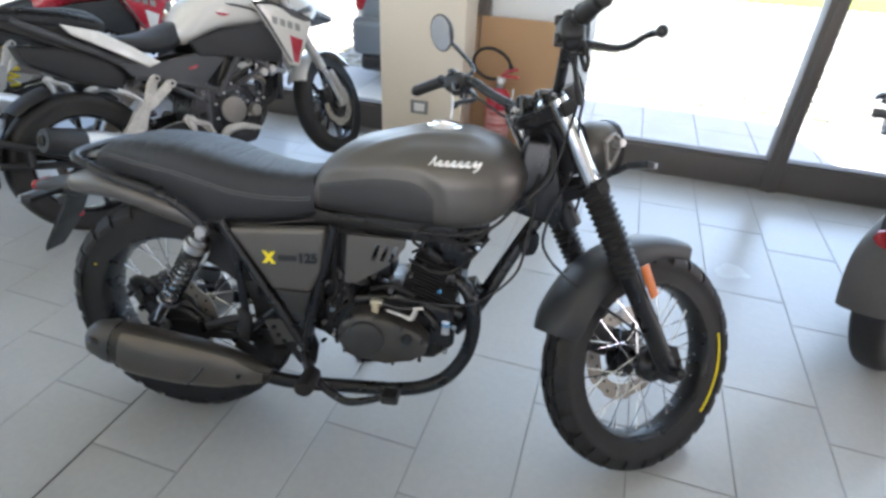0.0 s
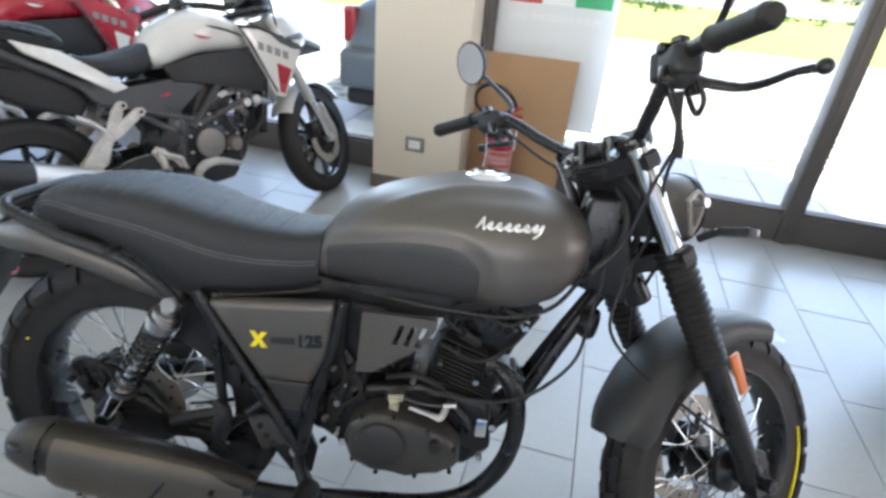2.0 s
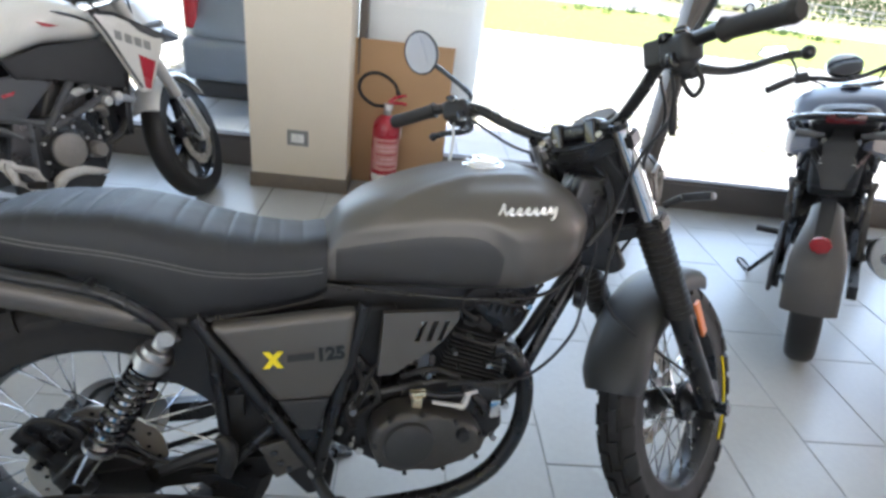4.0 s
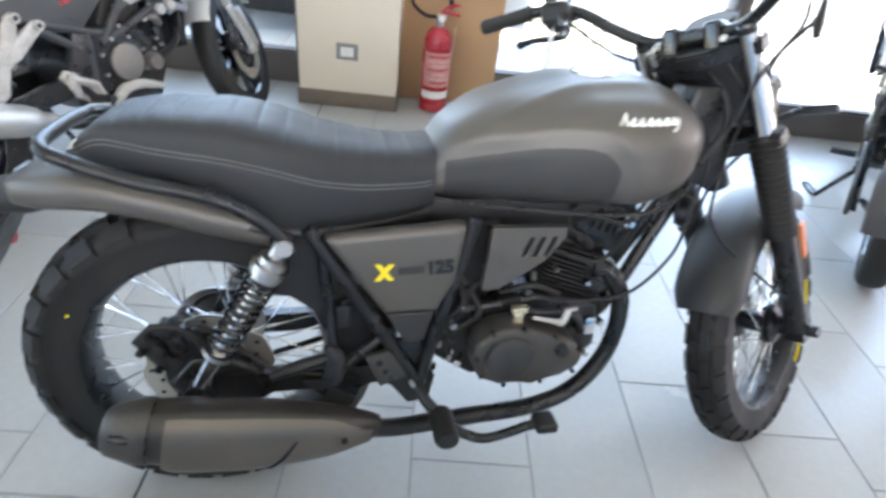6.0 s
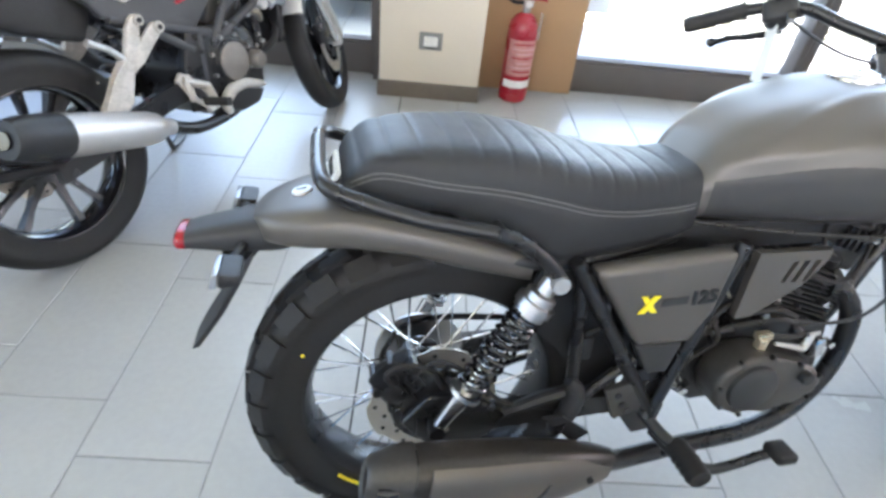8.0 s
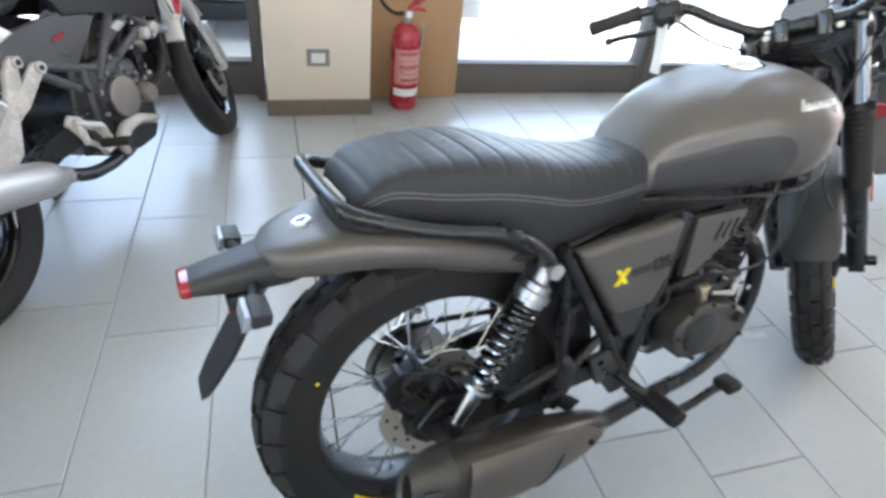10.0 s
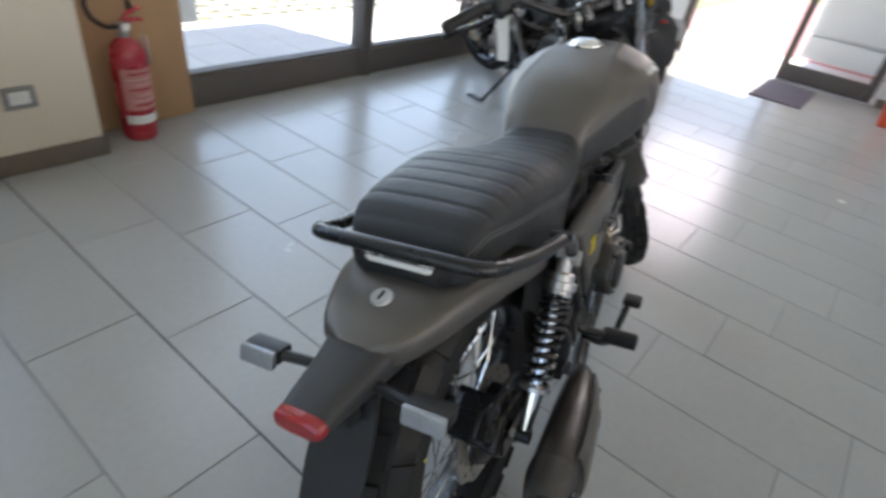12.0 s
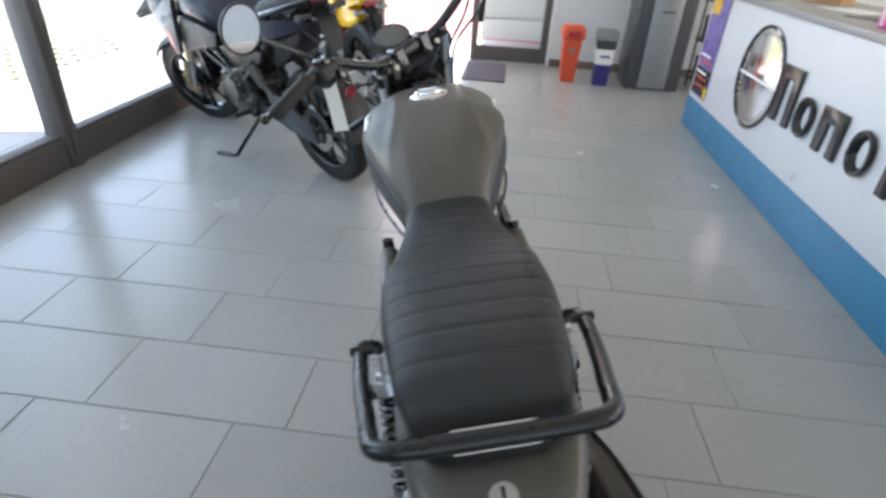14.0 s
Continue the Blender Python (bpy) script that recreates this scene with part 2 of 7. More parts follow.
def box(x0, x1, y0, y1, z0, z1, bevel=0.0, segs=2, bm=None):
    bm = bm or bmesh.new()
    r = bmesh.ops.create_cube(bm, size=1)
    bmesh.ops.transform(bm, matrix=Matrix.Translation(((x0 + x1) / 2, (y0 + y1) / 2, (z0 + z1) / 2)) @ Matrix.Diagonal((x1 - x0, y1 - y0, z1 - z0, 1)), verts=r["verts"])
    if bevel:
        es = list({e for v in r["verts"] for e in v.link_edges})
        bmesh.ops.bevel(bm, geom=es, offset=bevel, segments=segs, affect="EDGES", profile=0.6)
    return bm


def prism(poly, y0, y1, bevel=0.0, segs=2, bm=None, taper=1.0):
    """A polygon of (x, z) drawn out along y from y0 to y1; taper shrinks the y0 end about its middle."""
    bm = bm or bmesh.new()
    cx, cz = sum(p[0] for p in poly) / len(poly), sum(p[1] for p in poly) / len(poly)
    a = [bm.verts.new((cx + (x - cx) * taper, y0, cz + (z - cz) * taper)) for x, z in poly]
    b = [bm.verts.new((x, y1, z)) for x, z in poly]
    n = len(poly)
    fs = [bm.faces.new(a), bm.faces.new(b[::-1])]
    fs += [bm.faces.new((a[i], b[i], b[(i + 1) % n], a[(i + 1) % n])) for i in range(n)]
    if bevel:
        es = list({e for f in fs for e in f.edges})
        bmesh.ops.bevel(bm, geom=es, offset=bevel, segments=segs, affect="EDGES", profile=0.6)
    return bm


def loft(rings, closed_ends=True, bm=None, wrap=False):
    """Skins a row of rings, each a list of the same number of points round a closed outline."""
    bm = bm or bmesh.new()
    vs = [[bm.verts.new(p) for p in ring] for ring in rings]
    n = len(rings[0])
    rows = list(zip(vs, vs[1:])) + ([(vs[-1], vs[0])] if wrap else [])
    for a, b in rows:
        for i in range(n):
            bm.faces.new((a[i], a[(i + 1) % n], b[(i + 1) % n], b[i]))
    if closed_ends and not wrap:
        bm.faces.new(vs[0])
        bm.faces.new(vs[-1][::-1])
    return bm


def spline(pts, n=6, closed=False):
    """Catmull-Rom points through pts."""
    P = [Vector(p) for p in pts]
    k = len(P)
    out = []
    for i in range(k if closed else k - 1):
        p0 = P[(i - 1) % k] if closed or i > 0 else P[0] * 2 - P[1]
        p1, p2 = P[i], P[(i + 1) % k]
        p3 = P[(i + 2) % k] if closed or i + 2 < k else P[-1] * 2 - P[-2]
        for j in range(n):
            t = j / n
            out.append(0.5 * ((2 * p1) + (p2 - p0) * t + (2 * p0 - 5 * p1 + 4 * p2 - p3) * t * t + (3 * p1 - p0 - 3 * p2 + p3) * t ** 3))
    if not closed:
        out.append(P[-1])
    return out


def tube(pts, r, sides=10, smooth=6, closed=False, bm=None, flat=1.0):
    """A round bar along pts; r is one radius or one for each of pts."""
    k = len(pts)
    path = spline(pts, smooth, closed) if smooth > 1 and k > 2 else [Vector(p) for p in pts]
    m = len(path)
    radii = [r] * m if not isinstance(r, (list, tuple)) else list(np.interp(np.linspace(0, 1, m), np.linspace(0, 1, len(r)), r))
    rings, up = [], None
    for i, p in enumerate(path):
        a, b = path[(i - 1) % m] if closed or i else p, path[(i + 1) % m] if closed or i < m - 1 else p
        d = (b - a).normalized()
        if up is None:
            up = d.orthogonal().normalized()
        up = (up - d * up.dot(d)).normalized()
        side = d.cross(up)
        rings.append([p + (up * math.cos(q) + side * math.sin(q) * flat) * radii[i] for q in (2 * math.pi * j / sides for j in range(sides))])
    return loft(rings, bm=bm, wrap=closed)


def lathe(profile, sides=48, bm=None, closed=True, origin=(0, 0, 0)):
    """Turns (radius, y) points round the y axis through origin."""
    o = Vector(origin)
    rings = [[o + Vector((r * math.cos(a), y, r * math.sin(a))) for r, y in profile] for a in (2 * math.pi * i / sides for i in range(sides))]
    bm = bm or bmesh.new()
    vs = [[bm.verts.new(p) for p in ring] for ring in rings]
    n = len(profile)
    for i in range(sides):
        a, b = vs[i], vs[(i + 1) % sides]
        for j in range(n if closed else n - 1):
            bm.faces.new((a[j], a[(j + 1) % n], b[(j + 1) % n], b[j]))
    if not closed:
        for j in (0, n - 1):
            if profile[j][0] > 1e-4:
                bm.faces.new([v[j] for v in vs])
    bmesh.ops.remove_doubles(bm, verts=bm.verts[:], dist=1e-6)
    return bm


def rod(a, b, r, sides=10, r2=None, bm=None):
    return tube([a, b], [r, r if r2 is None else r2], sides, 1, bm=bm)


def ball(c, r, bm=None, sx=1, sy=1, sz=1, seg=16):
    bm = bm or bmesh.new()
    bmesh.ops.create_uvsphere(bm, u_segments=seg, v_segments=max(seg // 2, 6), radius=r, matrix=Matrix.Translation(c) @ Matrix.Diagonal((sx, sy, sz, 1)))
    return bm


def curve_at(x, xs, ys):
    """A smooth curve through the points, with no overshoot."""
    n = len(xs)
    if x <= xs[0] or x >= xs[-1]:
        return ys[0] if x <= xs[0] else ys[-1]
    i = 0
    while x > xs[i + 1]:
        i += 1
    h = xs[i + 1] - xs[i]
    d = (ys[i + 1] - ys[i]) / h
    da = (ys[i] - ys[i - 1]) / (xs[i] - xs[i - 1]) if i > 0 else d
    db = (ys[i + 2] - ys[i + 1]) / (xs[i + 2] - xs[i + 1]) if i + 2 < n else d
    ma = 0.0 if da * d <= 0 else 2 * da * d / (da + d)
    mb = 0.0 if db * d <= 0 else 2 * db * d / (db + d)
    if i == 0:
        ma = d
    if i + 2 >= n:
        mb = d
    t = (x - xs[i]) / h
    return ys[i] * (1 + 2 * t) * (1 - t) ** 2 + ys[i + 1] * t * t * (3 - 2 * t) + h * (ma * t * (1 - t) ** 2 - mb * t * t * (1 - t))


def smooth01(a, b, x):
    t = min(max((x - a) / (b - a), 0), 1)
    return t * t * (3 - 2 * t)


def coil(a, b, r, wire, turns, bm=None, sides=7, wider=0.0):
    """A coil spring from a to b, whose pitch may grow towards b."""
    a, b = Vector(a), Vector(b)
    d = (b - a).normalized()
    u = d.orthogonal().normalized()
    w = d.cross(u)
    n = turns * 14
    pts = [a + (b - a) * ((1 - wider) * i / n + wider * (i / n) ** 2) + (u * math.cos(2 * math.pi * turns * i / n) + w * math.sin(2 * math.pi * turns * i / n)) * r for i in range(n + 1)]
    return tube(pts, wire, sides, 1, bm=bm)


def letters(name, text, size, depth, material, parent, matrix, label="", bold=0.0):
    """Lettering in the built-in font, turned into a mesh."""
    cu = bpy.data.curves.new(name, "FONT")
    cu.offset = bold
    cu.body, cu.size, cu.extrude, cu.align_x, cu.align_y = text, size, depth, "CENTER", "CENTER"
    tmp = bpy.data.objects.new(name, cu)
    scene.collection.objects.link(tmp)
    bpy.context.view_layer.update()
    me = bpy.data.meshes.new_from_object(tmp.evaluated_get(bpy.context.evaluated_depsgraph_get()))
    bpy.data.objects.remove(tmp)
    me.materials.clear()
    me.materials.append(M[material])
    ob = new(name, me)
    ob.parent = parent
    ob.matrix_basis = matrix
    return tagged(ob, label) if label else ob


# ---- the setting ----
X0, X1, Y0, Y1, TOP = -5.2, 4.72, -4.0, 3.65, 3.1     # inner faces of the showroom


def setting(name, bm, material, label, category):
    return tagged(part(name, bm, material), label, category, kind="structure")


# north side: glass front with a pillar
setting("wall_north", box(X0, X1 + 0.15, Y1, Y1 + 0.18, 2.75, TOP, 0.0), "plaster", "plain wall over the shop windows", "wall")
setting("pillar", box(-1.334, -0.814, 3.37, 3.80, 0.0, TOP, 0.004), "plaster", "cream plastered square pillar between the shop windows", "pillar")
skirt = box(-1.342, -0.806, 3.361, 3.369, 0.0, 0.085, 0.002)
box(-1.343, -1.3345, 3.361, 3.64, 0.0, 0.085, 0.002, bm=skirt)
box(-0.8135, -0.805, 3.361, 3.64, 0.0, 0.085, 0.002, bm=skirt)
setting("baseboard_pillar", skirt, "skirting", "brown skirting round the foot of the pillar", "baseboard")


def shop_window(name, xa, xb, posts, label):
    """Glass front from xa to xb with upright posts at the given places."""
    w = thing(name, Matrix(), label, "window", kind="structure")
    part("bottom_rail", box(xa, xb, Y1, Y1 + 0.10, 0.0, 0.165, 0.005), "frame", w)
    part("glazing_bead", box(xa + 0.002, xb - 0.002, Y1 + 0.012, Y1 + 0.088, 0.1655, 0.182, 0.003), "frame", w)
    part("top_rail", box(xa, xb, Y1, Y1 + 0.10, 2.65, 2.748, 0.005), "frame", w)
    edges = [xa] + list(posts) + [xb]
    for k, x in enumerate(edges):
        part("window_post", box(max(x - 0.045, xa), min(x + 0.045, xb), Y1 - 0.018, Y1 + 0.105, 0.0, 2.748, 0.006), "frame", w)
        part("post_rib", box(max(x - 0.014, xa + 0.002), min(x + 0.014, xb - 0.002), Y1 - 0.030, Y1 - 0.0185, 0.0, 2.74, 0.004), "frame", w)
    for a, b in zip(edges, edges[1:]):
        g = part("pane", box(a + 0.04, b - 0.04, Y1 + 0.045, Y1 + 0.055, 0.17, 2.66), "glass", w)
        g.visible_shadow = False
    return w


shop_window("window_1", -0.80, X1, (1.02, 2.84), "tall shop window with dark grey aluminium frame")
shop_window("window_2", X0, -1.36, (-3.2,), "tall shop window with dark grey aluminium frame")
setting("door_frame_pillar", box(-1.385, -1.3455, 3.56, 3.80, 0, 2.75, 0.004), "frame", "dark metal upright beside the pillar", "frame")

# east side: double door, right leaf shut, left leaf open
east = bmesh.new()
box(X1, X1 + 0.2, Y0, 0.84, 0, TOP, bm=east)
box(X1, X1 + 0.2, 2.75, Y1 + 0.2, 0, TOP, bm=east)
box(X1, X1 + 0.2, 0.84, 2.75, 2.2, TOP, bm=east)
setting("wall_east", east, "white_wall", "white plastered wall with the side door", "wall")
setting("baseboard_east", box(X1 - 0.012, X1 - 0.0005, Y0, 0.83, 0, 0.08, 0.003), "skirting", "brown skirting along the wall", "baseboard")


def glass_door():
    d = thing("door_1", Matrix(), "shut glass door leaf in a grey aluminium frame", "door", kind="structure")
    x = X1 + 0.03
    part("bottom_rail", box(x, x + 0.05, 0.94, 1.63, 0.01, 0.16, 0.005), "frame", d)
    part("top_rail", box(x, x + 0.05, 0.94, 1.63, 2.0, 2.1, 0.005), "frame", d)
    for a in (0.865, 1.631):
        part("stile", box(x, x + 0.05, a, a + 0.074, 0.01, 2.1, 0.005), "frame", d)
    g = part("pane", box(x + 0.02, x + 0.03, 0.93, 1.64, 0.15, 2.02), "glass", d)
    g.visible_shadow = False
    part("threshold", box(X1 - 0.01, X1 + 0.2, 0.84, 2.75, -0.004, 0.008, 0.003), "frame_edge", d)
    part("push_bar", tube([(x - 0.001, 1.60, 0.95), (x - 0.05, 1.60, 0.98), (x - 0.05, 1.60, 1.32), (x - 0.001, 1.60, 1.35)], 0.012), "black_metal", d)


glass_door()
setting("door_surround", box(X1 + 0.01, X1 + 0.12, 2.68, 2.749, 0.009, 2.199, 0.004), "frame", "grey aluminium jamb of the open door leaf", "frame")

# south and west sides, unseen behind the camera: walls with long windows added for light
south = bmesh.new()
box(X0, X1 + 0.2, Y0 - 0.2, Y0, 0, 0.6, bm=south)
box(X0, X1 + 0.2, Y0 - 0.2, Y0, 2.8, TOP, bm=south)
box(X0, -4.2, Y0 - 0.2, Y0, 0.6, 2.8, bm=south)
box(3.0, X1 + 0.2, Y0 - 0.2, Y0, 0.6, 2.8, bm=south)
setting("wall_south", south, "white_wall", "unseen white wall with an added long window opening", "wall")
west = bmesh.new()
box(X0 - 0.2, X0, Y0 - 0.2, Y1 + 0.2, 0, 0.5, bm=west)
box(X0 - 0.2, X0, Y0 - 0.2, Y1 + 0.2, 2.8, TOP, bm=west)
box(X0 - 0.2, X0, Y0 - 0.2, -2.8, 0.5, 2.8, bm=west)
box(X0 - 0.2, X0, 2.8, Y1 + 0.2, 0.5, 2.8, bm=west)
setting("wall_west", west, "white_wall", "unseen white wall with an added long window opening", "wall")
setting("ceiling", box(X0 - 0.2, X1 + 0.2, Y0 - 0.2, Y1 + 0.2, TOP, TOP + 0.12), "ceiling", "plain white ceiling", "ceiling")
# unseen slab added over the windows; its slanted end shapes the paving's shadow
cb = bmesh.new()
for poly, z in (([(-8.0, 3.83), (3.62, 3.83), (3.16, 5.2), (-8.0, 5.2)], 3.0),):
    a = [cb.verts.new((x, y, z)) for x, y in poly]
    b = [cb.verts.new((x, y, z + 0.16)) for x, y in poly]
    cb.faces.new(a), cb.faces.new(b[::-1])
    for i in range(4):
        cb.faces.new((a[i], b[i], b[(i + 1) % 4], a[(i + 1) % 4]))
setting("canopy", cb, "render_wall", "unseen flat canopy added to shade the paving by the shop windows", "canopy")

# ground outside: one sheet, paving, grass pavers, lawn, road
setting("ground", box(-60, 60, -60, 90, -0.30, -0.09), "ground", "worn ground round the building", "ground")
setting("lawn", box(-45, 60, 12.75, 25.1, -0.089, -0.062), "lawn", "sunlit lawn beyond the parking area", "lawn")
setting("road", box(-60, 60, 25.5, 39.5, -0.089, -0.075), "asphalt", "asphalt road beyond the lawn", "road")
setting("kerb", box(-60, 60, 25.1, 25.5, -0.089, 0.02, 0.02), "slab", "pale concrete kerb along the road", "kerb")
setting("side_apron", box(X1 + 0.21, 6.25, -6, 3.6, -0.0895, -0.016, 0.006), "slab", "pale concrete strip in front of the side door", "pavement")
setting("side_paving", box(6.252, 14, -6, 3.6, -0.0895, -0.02), "terracotta", "reddish paving outside the side door", "pavement")


# ---- the graphite scrambler ----
def wheel(parent, name, m, R, half, rim_r, style, material_rim="black_metal", disc_side=-1, disc_r=0.13, tread=True, stripe=None, label="", fine=True, hub_r=0.04):
    """A wheel round its y axis: rim with hub, tyre, spokes and brake disc."""
    w = half
    rim = lathe([(rim_r + 0.006, w * .72), (rim_r + 0.006, w * .62), (rim_r - 0.004, w * .55), (rim_r - 0.010, w * .3), (rim_r - 0.010, -w * .3), (rim_r - 0.004, -w * .55),
                 (rim_r + 0.006, -w * .62), (rim_r + 0.006, -w * .72), (rim_r - 0.005, -w * .72), (rim_r - 0.011, -w * .60), (rim_r - 0.018, -w * .30), (rim_r - 0.018, w * .30), (rim_r - 0.011, w * .60), (rim_r - 0.005, w * .72)], 56)
    lathe([(0.0, .055), (.022, .055), (.022, .040), (hub_r + .012, .038), (hub_r + .012, .030), (hub_r * .7, .022), (hub_r * .7, -.022), (hub_r + .012, -.030), (hub_r + .012, -.038), (.022, -.040), (.022, -.055), (0.0, -.055)], 24, bm=rim, closed=False)
    hub = part(name, rim, material_rim, parent, label)
    hub.matrix_basis = m
    prof, n = [], 22
    for i in range(n + 1):
        a = math.pi * i / n
        prof.append((rim_r + (R - rim_r - (0.006 if tread else 0)) * math.sin(a) ** 0.62, w * math.copysign(abs(math.cos(a)) ** 0.8, math.cos(a)) * (0.80 + 0.2 * math.sin(a)) * (1.0 if 2 < i < n - 2 else 0.92)))
    part("tyre", lathe(prof, 64), "black_rubber", hub, sharp=50)
    if tread:
        tb = bmesh.new()
        rows = 27 if fine else 24
        for i in range(rows):
            for lat, wid, sh in ((-.72, .32, .5), (-.24, .34, 0), (.24, .34, .5), (.72, .32, 0)):
                a = 2 * math.pi * (i + sh) / rows
                da = 2 * math.pi / rows * 0.36
                y0, y1 = (lat - wid / 2) * w, (lat + wid / 2) * w

                def rad(y):
                    q = min(abs(y) / (w * 1.0), 0.985)
                    return rim_r + (R - rim_r) * max(1 - q ** 2.5, 0.02) ** 0.31
                ring = []
                for up in (-0.011, 0.0030):
                    for aa, yy in ((a - da, y0), (a + da * (0.8 if lat > 0 else 1), y0), (a + da, y1), (a - da * (0.8 if lat < 0 else 1), y1)):
                        r = rad(yy) + up
                        ring.append(tb.verts.new((r * math.cos(aa), yy, r * math.sin(aa))))
                tb.faces.new(ring[4:])
                for q in range(4):
                    tb.faces.new((ring[q], ring[(q + 1) % 4], ring[4 + (q + 1) % 4], ring[4 + q]))
        part("tread", tb, "black_rubber", hub, "raised rubber tread blocks")
    if style == "wire":
        first = None
        for i in range(36):
            side = 1 if i % 2 else -1
            lean = 0.85 if (i // 2) % 2 else -0.85
            a = 2 * math.pi * i / 36
            if i < 4:
                p = Vector(((hub_r + .008) * math.cos(lean), side * 0.033, (hub_r + .008) * math.sin(lean)))
                q = Vector(((rim_r - .014), side * 0.006, 0.0))
                sb = rod(p, q, 0.0020, 6)
                rod(q, q - (q - p).normalized() * 0.016, 0.0034, 6, bm=sb)
                o = part("spoke", sb, "chrome", hub)
                kinds = (kinds + [o]) if i else [o]
                o.matrix_basis = pose(0, 0, 0, 0, -math.degrees(a), 0)
            else:
                again(kinds[i % 4], pose(0, 0, 0, 0, -math.degrees(a), 0), hub)
    else:
        for i in range(style):
            sb = loft([[Vector((r, y * s, z * s2)) for y, z in ((.014, -.012), (.014, .012), (-.014, .012), (-.014, -.012))] for r, s, s2 in ((.03, 1.3, 1.6), (.08, 1, .9), (.14, .8, .65), (rim_r - .02, 1.2, .9))])
            bmesh.ops.rotate(sb, verts=sb.verts[:], cent=(0, 0, 0), matrix=Matrix.Rotation(0.22 * (1 if i % 2 else -1), 3, "Y"))
            o = part("spoke", sb, material_rim, hub) if i < 2 else again(firsts[i % 2], Matrix(), hub)
            firsts = [o] if i == 0 else (firsts + [o] if i == 1 else firsts)
            o.matrix_basis = pose(0, 0, 0, 0, 360 * (i // 2) / (style / 2), 0)
    if disc_r:
        y = disc_side * 0.062
        n = 54
        db = bmesh.new()
        rings = []
        for yy in (y - .002, y + .002):
            outer, inner = [], []
            for i in range(n):
                a = 2 * math.pi * i / n
                ro = disc_r + (0.004 if i % 9 < 6 else -0.003)
                outer.append(db.verts.new((ro * math.cos(a), yy, ro * math.sin(a))))
                inner.append(db.verts.new((disc_r * .68 * math.cos(a), yy, disc_r * .68 * math.sin(a))))
            rings.append((outer, inner))
        (o0, i0), (o1, i1) = rings
        for i in range(n):
            j = (i + 1) % n
            db.faces.new((o0[i], o0[j], i0[j], i0[i])), db.faces.new((o1[i], i1[i], i1[j], o1[j]))
            db.faces.new((o0[i], o1[i], o1[j], o0[j])), db.faces.new((i0[i], i0[j], i1[j], i1[i]))
        d = part("brake_disc", db, "disc_steel", hub, "drilled steel brake disc")
        hb = bmesh.new()
        for i in range(24):
            a = 2 * math.pi * i / 24
            r = disc_r * (.78 if i % 2 else .90)
            rod((r * math.cos(a), y - .0026, r * math.sin(a)), (r * math.cos(a), y + .0026, r * math.sin(a)), .0045, 8, bm=hb)
        tagged(part("disc_perforation", hb, "black_metal", hub), kind="stuff")
        cb_ = lathe([(hub_r, y - .003), (disc_r * .52, y - .003), (disc_r * .52, y + .003), (hub_r, y + .003)], 24)
        for i in range(5):
            a = 2 * math.pi * i / 5
            rod((disc_r * .5 * math.cos(a), y, disc_r * .5 * math.sin(a)), (disc_r * .72 * math.cos(a), y, disc_r * .72 * math.sin(a)), .007, 6, bm=cb_)
        part("disc_carrier", cb_, "black_metal", hub)
    if style == "wire" and R > .33:
        part("paint_dot", ball((.266 * math.cos(radians(149.5)), -.0640, .266 * math.sin(radians(149.5))), .0034, sy=.35, seg=12), "yellow", hub, "yellow paint dot on the tyre wall")
    if stripe:
        a0, a1, rs = stripe
        n = 20
        y = -w * 0.80
        pts = [(rs * math.cos(a), y, rs * math.sin(a)) for a in (radians(a0 + (a1 - a0) * i / n) for i in range(n + 1))]
        part("stripe", tube(pts, 0.0035, 6, 1), "yellow", hub, "yellow paint stripe on the tyre wall")
    return hub


TANK = ([-.372, -.35, -.32, -.25, -.16, -.077, .02, .10, .148, .170, .181], [.775, .803, .842, .886, .912, .928, .933, .916, .889, .865, .838],
        [.706, .699, .697, .697, .697, .697, .698, .718, .758, .790, .815], [.086, .095, .105, .130, .158, .178, .183, .166, .128, .090, .048])


def knee_edge(x, z, inset=0.0):
    """Distance of (x, z) outside the rounded border of the knee hollow; minus inside it."""
    top_ = .850 - .30 * (.5 * (-.17 - x) + .5 * math.hypot(-.17 - x, .05))
    r = .080
    qx, qz = x + .012 + inset + r, z - (top_ - inset - r)
    return math.hypot(max(qx, 0), max(qz, 0)) + min(max(qx, qz), 0) - r


def tank_ring(x, a):
    """Half width and height of the tank's outline at x and the angle a, knee hollow included."""
    xs, zt, zb, hw_ = TANK
    top_, bot, wd = curve_at(x, xs, zt), curve_at(x, xs, zb), curve_at(x, xs, hw_)
    zm = bot + (top_ - bot) * 0.50
    ca, sa = math.cos(a), math.sin(a)
    y = wd * math.copysign(abs(ca) ** (0.88 - 0.20 * smooth01(.02, -.2, x) if sa > 0 else 0.50), ca)
    z = zm + ((top_ - zm) * abs(sa) ** 0.95 if sa > 0 else -(zm - bot) * abs(sa) ** 0.60)
    k = smooth01(.014, -.016, knee_edge(x, z)) * smooth01(.35, .6, abs(ca))
    k += 0.35 * smooth01(-.010, -.05, knee_edge(x, z)) * smooth01(.35, .6, abs(ca))
    # pressed edges along the flat top panel
    if sa > 0:
        q = abs(y) - (.078 + .035 * smooth01(-.05, -.3, x) - .02 * smooth01(-.28, -.36, x))
        z += (.0034 * math.exp(-(q / .011) ** 2) - .0030 * math.exp(-((q - .030) / .018) ** 2)) * smooth01(.10, .02, x) * smooth01(-.365, -.33, x)
    return y - math.copysign(0.0058 * k, y), z


